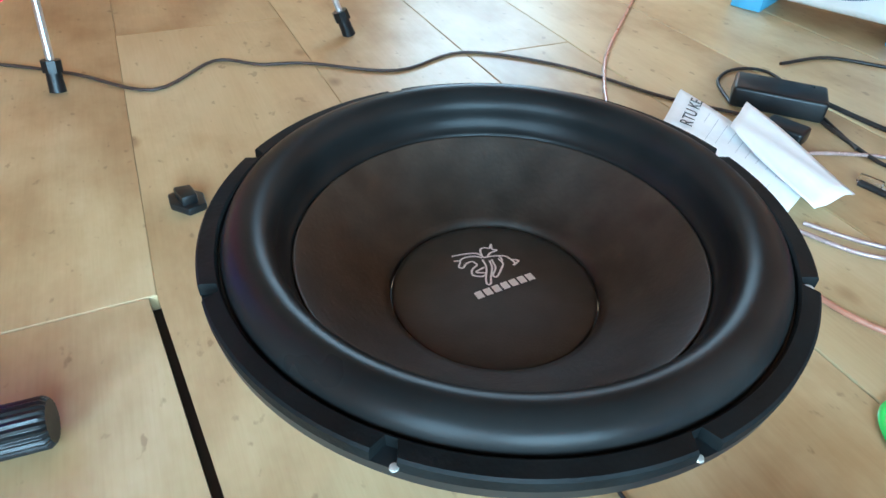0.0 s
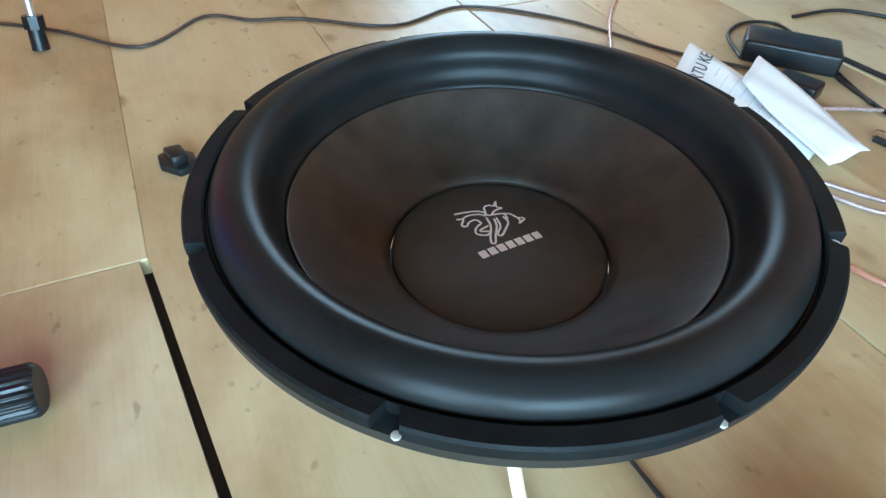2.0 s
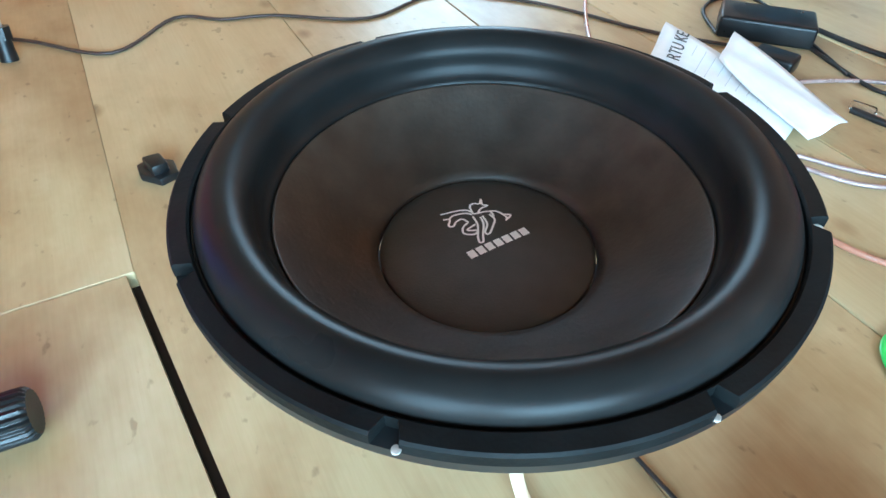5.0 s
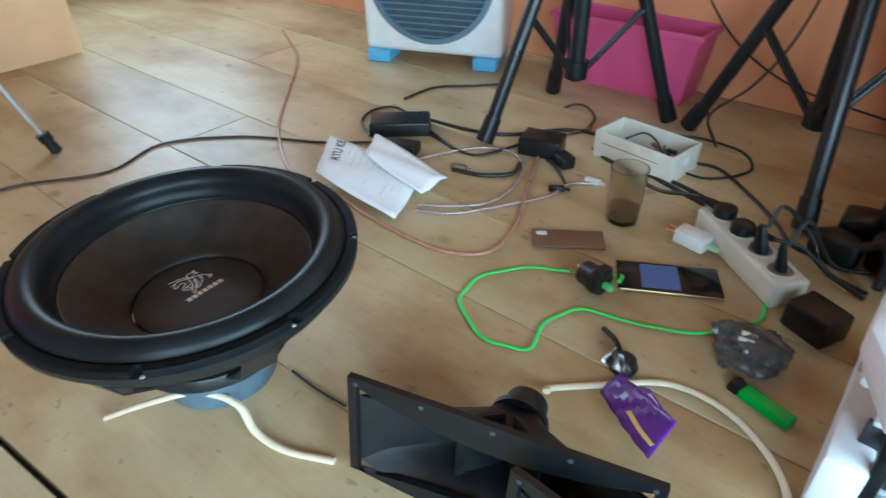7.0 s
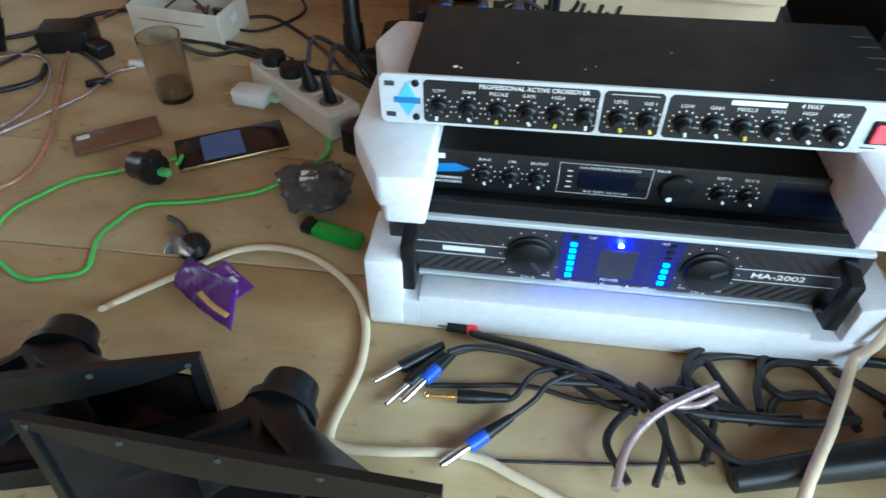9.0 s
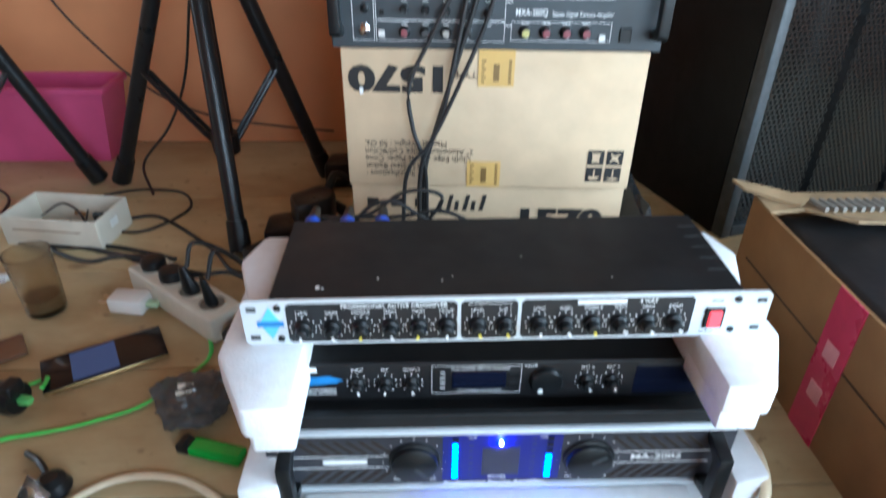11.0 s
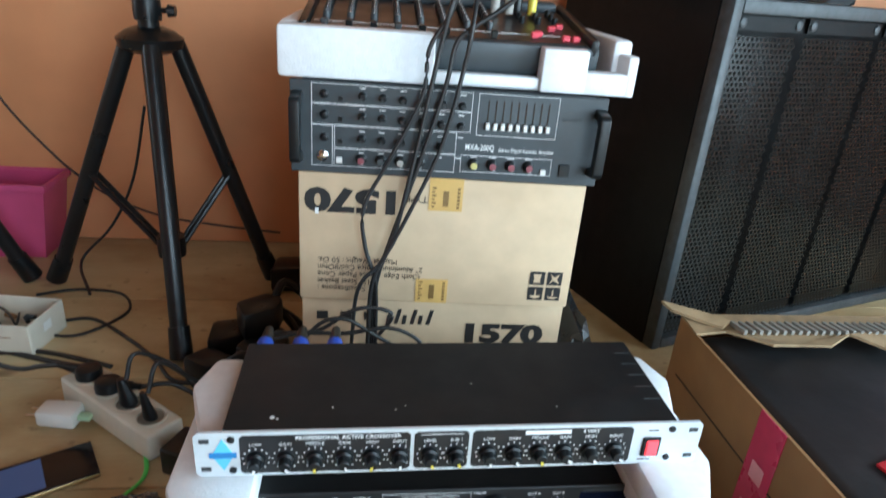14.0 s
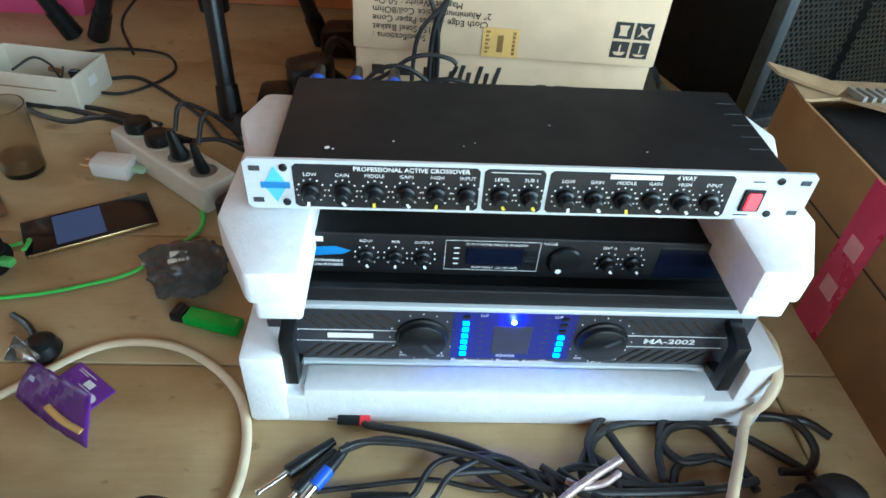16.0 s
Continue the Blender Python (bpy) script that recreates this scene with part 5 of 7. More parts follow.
for k in range(20):
    z = -0.162 + 0.0170 * k
    w = math.sqrt(max(0.0, 0.168 ** 2 - z * z))
    if w > 0.02:
        bm = B()
        rod(bm, (-w, z, 0.006), (w, z, 0.006), 0.0024, seg=6)
        part("grille_bar", bm, FANGREY, fan, m=front(0, -0.005, 0.245))
bm = B()
lathe(bm, [(0.046, 0.006), (0.046, 0.013), (0.036, 0.018), (0, 0.019)], 40)
part("hub_badge", bm, BLUEP, fan, "light blue centre badge", m=front(0, -0.005, 0.245))
for x in (-0.160, 0.160):
    bm = B()
    prism(bm, [(x - 0.034, -0.022), (x + 0.034, -0.022), (x + 0.030, 0.14), (x - 0.030, 0.14)], 0.0, 0.034, None, 0.004)
    part("foot", bm, BLUEP, fan, "light blue plastic foot")

# ---- pink tub ----
bm = B()
for o, z0 in ((0.0, 0.0), (0.006, 0.008)):
    lo = [(-0.175 + o, -0.055 + o), (0.175 - o, -0.055 + o), (0.175 - o, 0.050 - o), (-0.175 + o, 0.050 - o)]
    hi = [(-0.200 + o, -0.066 + o), (0.200 - o, -0.066 + o), (0.200 - o, 0.058 - o), (-0.200 + o, 0.058 - o)]
    a = [bm.verts.new((x, y, z0)) for x, y in lo]
    b = [bm.verts.new((x, y, 0.172)) for x, y in hi]
    bm.faces.new(a)
    for i in range(4):
        bm.faces.new((a[i], a[(i + 1) % 4], b[(i + 1) % 4], b[i]))
    if o:
        for i in range(4):
            bm.faces.new((first[i], first[(i + 1) % 4], b[(i + 1) % 4], b[i]))
    first = b
tub = thing("plastic_tub", pose(-0.335, 1.536, 0, 0, 0, 0), "bright pink plastic tub by the orange wall", "tub")
part("body", bm, PINK, tub)
bm = B()
for b in ((-0.206, -0.072, 0.160, 0.206, -0.064, 0.176), (-0.206, 0.056, 0.160, 0.206, 0.062, 0.176), (-0.206, -0.064, 0.160, -0.199, 0.056, 0.176), (0.199, -0.064, 0.160, 0.206, 0.056, 0.176)):
    box(bm, *b, 0.002)
part("rim", bm, PINK, tub)

# ---- aluminium tripod with a cloth ----
tri = thing("light_tripod", pose(-1.30, 0.16, 0), "light aluminium tripod with black feet", "tripod")
apex = Vector((0.00, -0.18, 1.25))
for f in ((0.182, 0.220, 0.0), (0.262, -0.275, 0.0), (-0.36, 0.02, 0.0)):
    f = Vector(f)
    d = (apex - f).normalized()
    bm = B()
    rod(bm, f + d * 0.03, f + d * 0.42, 0.0060, seg=14)
    leg = part("leg", bm, ALU, tri, "thin aluminium leg tube")
    bm = B()
    rod(bm, f + d * 0.40, apex, 0.0090, seg=14)
    part("upper_tube", bm, ALU, leg)
    bm = B()
    rod(bm, f + d * 0.19, f + d * 0.225, 0.0120, seg=12)
    part("clamp", bm, BLACK, leg)
    bm = B()
    rod(bm, f, f + d * 0.038, 0.0125, 0.0110, seg=14)
    rod(bm, f + d * 0.030, f + d * 0.048, 0.0150, seg=8)
    part("rubber_foot", bm, BLACK, leg)
bm = B()
rod(bm, apex - Vector((0, 0, 0.04)), apex + Vector((0, 0, 0.05)), 0.03, seg=20)
part("head", bm, BLACK, tri)

# cloth: a long striped sheet gathered at the ceiling
CL = thing("hanging_cloth", pose(-0.65, 0, 0), "red and violet striped woven cloth hanging from the ceiling", "cloth")


def drape(u, v):
    """u runs along the hem, v up the cloth."""
    wave = 0.012 * math.sin(u * 17 + 2 * v) + 0.007 * math.sin(u * 41 + 1.0 + 4 * v)
    return Vector((wave * (0.4 + 0.8 * v) - 0.03 * v, -0.37 + 0.372 * u - 0.16 * v * (0.4 + u * 0.6), 0.145 + 0.150 * u ** 1.3 + 0.50 * v))


def strip(v0, v1, n=30):
    bm = B()
    rows = []
    for j in range(8):
        v = v0 + (v1 - v0) * j / 7
        rows.append([drape(i / n, v) for i in range(n + 1)])
    sheets = []
    for off in (0.0, -0.003):
        sheets.append([[bm.verts.new(p + Vector((off, 0, 0))) for p in row] for row in rows])
    for g in sheets:
        for a, b in zip(g, g[1:]):
            for i in range(n):
                bm.faces.new((a[i], a[i + 1], b[i + 1], b[i]))
    p, q = sheets
    for k in (0, 7):
        for i in range(n):
            bm.faces.new((p[k][i], p[k][i + 1], q[k][i + 1], q[k][i]))
    for k in (0, n):
        for a, b, c, d in zip(p, p[1:], q, q[1:]):
            bm.faces.new((a[k], b[k], d[k], c[k]))
    return bm


for v0, v1, mt, nm in ((0.0, 0.035, REDC, "red_border"), (0.035, 0.058, PINKT, "pale_stripe"), (0.058, 0.105, MAROON, "maroon_band"), (0.105, 0.128, PINKT, "pale_stripe"), (0.128, 0.50, REDC, "red_field"), (0.50, 0.512, PINKT, "pale_stripe"), (0.512, 0.62, MAROON, "maroon_band"), (0.62, 1.0, REDC, "red_field")):
    part(nm, strip(v0, v1), mt, CL, smooth=80)
bm = B()
rows = []
for j in range(9):
    q = j / 8
    row = []
    for i in range(31):
        p = drape(i / 30, 1.0)
        w = (1 - q) ** 0.7
        row.append(bm.verts.new((p.x * w - 0.03 * q, -0.33 + (p.y + 0.33) * w + 0.004 * math.sin(i) * q, p.z + (2.598 - p.z) * q)))
    rows.append(row)
for a, b in zip(rows, rows[1:]):
    for i in range(30):
        bm.faces.new((a[i], a[i + 1], b[i + 1], b[i]))
top = part("gathered_top", bm, REDC, CL, smooth=80)
top.modifiers.new("thickness", "SOLIDIFY").thickness = 0.003
bm = B()
rows = []
for j in range(9):
    v = j / 8
    rows.append([bm.verts.new((0.045 + 0.010 * math.sin(i * 1.1 + v * 2) - 0.02 * v, -0.44 + 0.25 * i / 8 - 0.06 * v * v + 0.025 * math.sin(3 * v), 0.150 + 0.03 * (i / 8) + 0.42 * v)) for i in range(9)])
for a, b in zip(rows, rows[1:]):
    for i in range(8):
        bm.faces.new((a[i], a[i + 1], b[i + 1], b[i]))
vio = part("violet_field", bm, VIOLET, CL, "violet cloth fold", smooth=80)
vio.modifiers.new("thickness", "SOLIDIFY").thickness = 0.003
bm = B()
tube(bm, [(0.052, -0.190, 0.185), (0.052, -0.178, 0.27), (0.046, -0.182, 0.36), (0.042, -0.215, 0.43), (0.040, -0.28, 0.46)], 0.007, flat=0.5)
part("red_piping", bm, REDC, CL)
bm = B()
tube(bm, [(0.05, -0.235, 0.152), (0.051, -0.232, 0.10), (0.050, -0.234, 0.06)], 0.0006, 5)
part("loose_thread", bm, PAPER, CL)

# ---- pole lying on the floor ----
pl = thing("loose_pole", pose(-0.362, -0.108, 0.0215, 0, 0, 176), "black metal pole with a ribbed plastic end lying on the floor", "pole")
bm = B()
rod(bm, (0, 0.045, 0), (0, 0.75, 0), 0.0165, seg=28)
part("tube", bm, STEEL, pl, "glossy black tube")
bm = B()


def ribbed(a, r):
    return r * (1 + 0.035 * math.cos(a * 24))


lathe(bm, [(0, 0.0), (0.0175, 0.0), (0.0205, 0.004), (0.0205, 0.046), (0.0185, 0.050), (0, 0.050)], 144, ribbed, pose(0, 0, 0, -90, 0, 0))
part("ribbed_cap", bm, BLACK, pl, "ribbed black plastic end cap")

# ---- small black offcut ----
bm = B()
prism(bm, [(-0.024, -0.010), (-0.006, -0.020), (0.022, -0.014), (0.026, 0.008), (0.004, 0.020), (-0.022, 0.012)], 0.0, 0.010, None, 0.002)
prism(bm, [(-0.016, -0.006), (0.012, -0.014), (0.018, 0.004), (-0.006, 0.012)], 0.008, 0.022, None, 0.003)
single("plastic_offcut", bm, BLACK, "small crumpled black plastic piece on the floor", "offcut", m=pose(-0.657, 0.028, 0, 0, 0, 30))

# ---- papers ----
pap = thing("folded_paper", pose(0, 0, 0), "white folded printed paper lying on cables", "paper")


def sheet(corners, bend, name):
    bm = B()
    n = 10
    a, b, c, d = [Vector(q) for q in corners]
    grid = []
    for j in range(n + 1):
        row = []
        for i in range(n + 1):
            u, v = i / n, j / n
            p = (a * (1 - u) + b * u) * (1 - v) + (d * (1 - u) + c * u) * v
            p.z += bend * math.sin(math.pi * u) * math.sin(math.pi * (0.2 + 0.6 * v)) + 0.0025 * math.sin(9 * u + 5 * v)
            row.append(bm.verts.new(p))
        grid.append(row)
    for j in range(n):
        for i in range(n):
            bm.faces.new((grid[j][i], grid[j][i + 1], grid[j + 1][i + 1], grid[j + 1][i]))
    ob = part(name, bm, PAPER, pap, smooth=60)
    ob.modifiers.new("thickness", "SOLIDIFY").thickness = 0.0006
    return ob


FA, FB, FC, FD = (-0.640, 0.760, 0.040), (-0.543, 0.634, 0.036), (-0.337, 0.637, 0.006), (-0.400, 0.795, 0.010)
leaf = sheet([FA, FB, FC, FD], 0.005, "sheet")
sheet([(-0.578, 0.838, 0.034), (-0.520, 0.745, 0.038), (-0.345, 0.720, 0.018), (-0.356, 0.812, 0.014)], 0.004, "sheet")
_ax = (Vector(FA) - Vector(FB)).normalized()
_up = (Vector(FB) - Vector(FC))
_up = (_up - _ax * _up.dot(_ax)).normalized()
_m = Matrix((_ax, _up, _ax.cross(_up))).transposed().to_4x4()
_m.translation = Vector(FA).lerp(Vector(FB), 0.45) - _up * 0.030 + _ax.cross(_up) * 0.007
words("heading", "RTU KE", 0.026, INK, leaf, _m, 0.0002, width=0.085)
bm = B()
for k in range(9):
    q = 0.26 + 0.070 * k
    a, b = Vector(FA).lerp(Vector(FD), q), Vector(FB).lerp(Vector(FC), q)
    p0, p1 = a.lerp(b, 0.15), a.lerp(b, 0.35 + 0.5 * ((k * 37) % 10) / 10)
    up = Vector((0, 0, 0.0058))
    w = (Vector(FC) - Vector(FB)).normalized() * 0.0012
    bm.faces.new([bm.verts.new(v + up) for v in (p0, p1, p1 + w, p0 + w)])
part("printed_lines", bm, FAINT, leaf)

# ---- phones, chargers, power strip ----
ph = thing("smartphone", pose(0.117, 0.779, 0, 0, 0, 29.5), "black smartphone with gold rim and lit screen", "phone")
bm = B()
box(bm, -0.079, -0.0365, 0.0, 0.079, 0.0365, 0.0085, 0.0035, 3)
part("rim", bm, mat("dull_gold_rim", (0.42, 0.29, 0.13), 0.3, metal=0.8), ph, "gold metal rim")
bm = B()
box(bm, -0.0785, -0.0360, 0.0062, 0.0785, 0.0360, 0.0092, 0.0010, 2)
part("screen", bm, SCREEN, ph, "black glass screen")
bm = B()
box(bm, -0.042, -0.031, 0.0092, 0.016, 0.031, 0.0094)
part("lit_area", bm, PHONEUI, ph, "dim blue screen picture")

mp = thing("slim_phone", pose(-0.064, 0.782, 0, 0, 0, 35), "thin brown mirrored phone face down", "phone")
bm = B()
box(bm, -0.062, -0.026, 0.0, 0.062, 0.026, 0.007, 0.003, 2)
part("body", bm, BRONZE, mp)
bm = B()
box(bm, -0.054, 0.006, 0.0068, -0.036, 0.017, 0.0076, 0.0006, 1)
part("camera_patch", bm, WPLAST, mp)

ch = thing("black_charger", pose(0.036, 0.690, 0, 0, 0, -12), "black wall charger with a green cable", "charger")
bm = B()
lathe(bm, [(0, -0.004), (0.0175, -0.004), (0.0190, -0.001), (0.0190, 0.014), (0.0215, 0.018), (0.0225, 0.030), (0.0205, 0.037), (0, 0.038)], 28, m=pose(-0.020, 0, 0.0225, 0, 90, 0))
part("body", bm, BLACK, ch)
bm = B()
box(bm, 0.004, -0.014, 0.030, 0.022, 0.012, 0.050, 0.004, 3)
part("raised_block", bm, BLACK, ch)
bm = B()
box(bm, 0.016, -0.006, 0.016, 0.034, 0.006, 0.026, 0.003, 2)
part("cable_plug", bm, mat("green_cable_plug", (0.16, 0.52, 0.14), 0.4), ch)
for y in (-0.009, 0.009):
    bm = B()
    rod(bm, (-0.043, y, 0.018), (-0.022, y, 0.018), 0.0022, seg=10)
    part("prong", bm, CHROME, ch)

wc = thing("white_charger", pose(0.106, 0.905, 0, 0, 0, -8), "white phone charger with a green cable end", "charger")
bm = B()
prism(bm, [(-0.030, -0.017), (0.028, -0.020), (0.028, 0.020), (-0.030, 0.017)], 0.0, 0.026, None, 0.005)
part("body", bm, WPLAST, wc)
bm = B()
box(bm, 0.026, -0.007, 0.008, 0.046, 0.007, 0.016, 0.002)
part("cable_plug", bm, mat("pale_green_plug", (0.45, 0.62, 0.40), 0.4), wc)
for y in (-0.008, 0.008):
    bm = B()
    rod(bm, (-0.048, y, 0.013), (-0.028, y, 0.013), 0.0020, seg=10)
    part("prong", bm, CHROME, wc)

ps = thing("power_strip", pose(0.192, 0.905, 0, 0, 0, -40), "ivory four-socket power strip with black plugs", "power strip")
bm = B()
box(bm, -0.112, -0.029, 0.0, 0.112, 0.029, 0.044, 0.005, 3)
part("body", bm, IVORY, ps)
for k in range(4):
    x = -0.078 + 0.052 * k
    bm = B()
    lathe(bm, [(0.0225, 0.0005), (0.0225, 0.0025), (0.0195, 0.0025), (0.0185, -0.001), (0, -0.001)], 32, m=pose(x, 0, 0.0440))
    sk = part("socket", bm, IVORY, ps)
    # flat disc in darkened ivory, the shade of the well put into colour
    bm = B()
    bmesh.ops.create_circle(bm, cap_ends=True, segments=28, radius=0.0180, matrix=pose(x, 0, 0.0446))
    part("socket_well", bm, mat("shaded_socket_well", (0.20, 0.185, 0.15), 0.5), sk)
for k in range(4):
    x = -0.078 + 0.052 * k
    pg = thing("power_plug", ps.matrix_basis @ pose(x, 0, 0.044), "black right-angled mains plug in the power strip" if k < 2 else "black upright mains plug in the power strip", "plug", "plugs in the power strip")
    bm = B()
    if k < 2:
        lathe(bm, [(0, 0), (0.0190, 0), (0.0195, 0.010), (0.0180, 0.017), (0.0130, 0.020), (0, 0.021)], 24)
        part("body", bm, BLACK, pg)
        d = Vector((-0.92, -0.39, 0)) if k == 0 else Vector((0.86, 0.50, 0))
        bm = B()
        rod(bm, d * 0.010 + Vector((0, 0, 0.011)), d * 0.036 + Vector((0, 0, 0.012)), 0.0095, 0.0068, seg=16)
        rod(bm, d * 0.036 + Vector((0, 0, 0.012)), d * 0.052 + Vector((0, 0, 0.012)), 0.0060, 0.0045, seg=14)
        part("strain_relief", bm, BLACK, pg)
    else:
        r = 0.0150 if k == 2 else 0.0115
        lathe(bm, [(0, 0), (r, 0), (r * 1.02, 0.008), (r * 0.80, 0.018), (r * 0.62, 0.034), (r * 0.40, 0.044), (0, 0.044)], 20, m=pose(0, 0, 0, 6, -8, 0) @ Matrix.Diagonal((1, 0.75, 1, 1)))
        part("body", bm, BLACK, pg)

# ---- drinking glass, parts box, ashtray, lighter, sachet ----
bm = B()
lathe(bm, [(0, 0.0), (0.027, 0.0), (0.0285, 0.004), (0.033, 0.105), (0.0310, 0.105), (0.0268, 0.010), (0, 0.008)], 40)
gl = single("drinking_glass", bm, GLASS, "smoky drinking glass with a little liquid on the floor", "glass", m=pose(-0.025, 0.905, 0), smooth=60)
bm = B()
lathe(bm, [(0, 0.0085), (0.0262, 0.0085), (0.0275, 0.030), (0, 0.030)], 32)
single("brown_drink", bm, mat("murky_brown_drink", (0.16, 0.10, 0.045), 0.3), "murky brown drink inside the glass", "drink", m=pose(-0.025, 0.905, 0), smooth=60)

bx = thing("parts_box", pose(-0.095, 1.142, 0, 0, 0, -8), "ivory open plastic box with small parts", "plastic box")
bm = B()
for nm, b in (("bottom", (-0.092, -0.052, 0, 0.092, 0.052, 0.004)), ("side", (-0.092, -0.052, 0.004, 0.092, -0.048, 0.058)), ("side", (-0.092, 0.048, 0.004, 0.092, 0.052, 0.058)), ("end", (-0.092, -0.048, 0.004, -0.088, 0.048, 0.058)), ("end", (0.088, -0.048, 0.004, 0.092, 0.048, 0.058))):
    bm = B()
    box(bm, *b, 0.001, 1)
    part(nm, bm, IVORY, bx)
bm = B()
box(bm, 0.0918, -0.012, 0.026, 0.0930, 0.010, 0.042)
part("label_patch", bm, WPLAST, bx)
bm = B()
box(bm, -0.070, -0.0530, 0.0340, 0.060, -0.0518, 0.0352)
part("moulded_line", bm, CARD2, bx)
rng = random.Random(3)
for k in range(9):
    bm = B()
    x, y = rng.uniform(-0.03, 0.075), rng.uniform(-0.03, 0.035)
    box(bm, -0.012, -0.004, 0, 0.012, 0.004, 0.008, 0.002, 1)
    single("small_part", bm, (BLACK, BLACK, CARD2)[k % 3], "small dark electrical part in the ivory box", "electrical part", "parts in the ivory box", bx.matrix_basis @ pose(x, y, 0.012 + 0.002 * k, 0, rng.uniform(-20, 20), rng.uniform(0, 180)))
bm = B()
tube(bm, [(-0.05, 0.0, 0.035), (-0.02, 0.02, 0.052), (0.02, 0.005, 0.050), (0.05, -0.02, 0.042), (0.03, 0.02, 0.040)], 0.0022)
single("short_lead", bm, WIRE, "short black lead curled in the ivory box", "cable", m=bx.matrix_basis.copy())

wad = thing("parts_bag", pose(0.268, 0.688, 0), "crumpled smoky clear bag holding small connectors", "plastic bag")
SMOKE = glassy("smoky_clear_film", (0.24, 0.23, 0.22), 0.2, 0.75)
bm = B()
bmesh.ops.create_icosphere(bm, subdivisions=4, radius=1.0)
for v in bm.verts:
    c = v.co.copy()
    n = noise.noise(c * 1.7 + Vector((3, 1, 0))) * 0.28 + noise.noise(c * 4.5) * 0.20 + noise.noise(c * 10.0) * 0.10
    v.co = Vector((c.x * 0.050 * (1 + n), c.y * 0.043 * (1 + n), max(0.0, 0.018 + c.z * 0.021 * (1 + 1.5 * n))))
part("film", bm, SMOKE, wad, "crumpled smoky film", smooth=14)
DARKFILL = mat("dark_small_parts", (0.05, 0.048, 0.046), 0.5, var=0.4, scale=120, bump=1.0, bump_scale=160)
bm = B()
bmesh.ops.create_icosphere(bm, subdivisions=3, radius=1.0)
for v in bm.verts:
    c = v.co.copy()
    n = noise.noise(c * 3.0) * 0.35
    v.co = Vector((0.004 + c.x * 0.036 * (1 + n), 0.004 + c.y * 0.030 * (1 + n), max(0.001, 0.012 + c.z * 0.012 * (1 + n))))
part("dark_filling", bm, DARKFILL, wad, smooth=20)
for k, (x, y) in enumerate(((-0.006, 0.000), (-0.006, -0.010))):
    bm = B()
    rod(bm, (-0.008, 0, 0), (0.006, 0, 0.0015), 0.0040, 0.0032, seg=12)
    rod(bm, (0.006, 0, 0.0015), (0.011, 0, 0.002), 0.0022, seg=10)
    part("connector", bm, IVORY, wad, "ivory connector end", m=pose(x, y, 0.0375 - 0.003 * k, 0, 0, 8 + 6 * k))

li = thing("lighter", pose(0.310, 0.612, 0, 0, 0, -16), "translucent green gas lighter on the floor", "lighter")
bm = B()
box(bm, -0.026, -0.0115, 0.0, 0.042, 0.0115, 0.013, 0.004, 3)
part("body", bm, LIME, li, "green plastic body")
bm = B()
box(bm, -0.042, -0.010, 0.0005, -0.026, 0.010, 0.0125, 0.002)
rod(bm, (-0.034, -0.009, 0.010), (-0.034, 0.009, 0.010), 0.0055, seg=14)
part("metal_head", bm, BLACK, li)

sc = thing("foil_sachet", pose(0.196, 0.500, 0), "crumpled purple foil sachet tented on a card", "sachet")
bm = B()
# a creased sheet: far edge low, ridge up, near tip back on the floor
sa, sb = [Vector(q) for q in ((-0.040, 0.040, 0.016), (0.056, -0.034, 0.062))]
ta, tb = [Vector(q) for q in ((-0.050, 0.006, 0.003), (0.042, -0.052, 0.004))]
rows = []
for j in range(9):
    v = j / 8
    row = []
    for i in range(13):
        u = i / 12
        q = sa.lerp(sb, u).lerp(ta.lerp(tb, u), v)
        q.z += 0.006 * math.sin(math.pi * v) * (1 - u) + 0.0022 * math.sin(i * 2.1 + j * 1.3) * (0.3 + 0.7 * math.sin(math.pi * u))
        q.y -= 0.003 * v * math.sin(math.pi * u)
        row.append(bm.verts.new(q))
    rows.append(row)
for a, b in zip(rows, rows[1:]):
    for i in range(12):
        bm.faces.new((a[i], a[i + 1], b[i + 1], b[i]))
foil = part("foil", bm, PURPLE, sc, smooth=8)
foil.modifiers.new("thickness", "SOLIDIFY").thickness = 0.001
bm = B()
g0, g1 = sa.lerp(sb, 0.45).lerp(ta.lerp(tb, 0.45), 0.55), sa.lerp(sb, 0.92).lerp(ta.lerp(tb, 0.92), 0.72)
tube(bm, [g0 + Vector((0.002, -0.012, 0.006)), (g0 + g1) / 2 + Vector((0.002, -0.010, 0.004)), g1 + Vector((0.002, -0.004, 0.003))], 0.0034, 8, 0.4)
part("gold_bar", bm, TAPE, foil, "worn gold printed band")
bm = B()
f0 = Vector((-0.040, 0.040, 0.016))
for tri in (((0, 0, 0), (-0.018, 0.012, 0.026), (0.016, -0.010, 0.020)), ((0, 0, 0), (-0.018, 0.012, 0.026), (-0.030, -0.002, 0.004))):
    bm.faces.new([bm.verts.new(f0 + Vector(q)) for q in tri])
clear = part("clear_corner", bm, CLEARP, sc, "torn clear film corner")
clear.modifiers.new("thickness", "SOLIDIFY").thickness = 0.0006
cd = thing("purple_card", pose(0.2065, 0.5205, 0.0006, 0, 0, -37), "small purple card with white print", "card")
bm = B()
box(bm, -0.030, -0.0165, 0.0, 0.031, 0.0165, 0.0014)
part("card", bm, PURPLE, cd)
bm = B()
lathe(bm, [(0.0075, 0.0015), (0.0075, 0.0018), (0, 0.0018)], 20, m=pose(0.019, -0.005, 0) @ Matrix.Diagonal((1, 0.7, 1, 1)))
part("white_oval", bm, WHITE, cd)
bm = B()
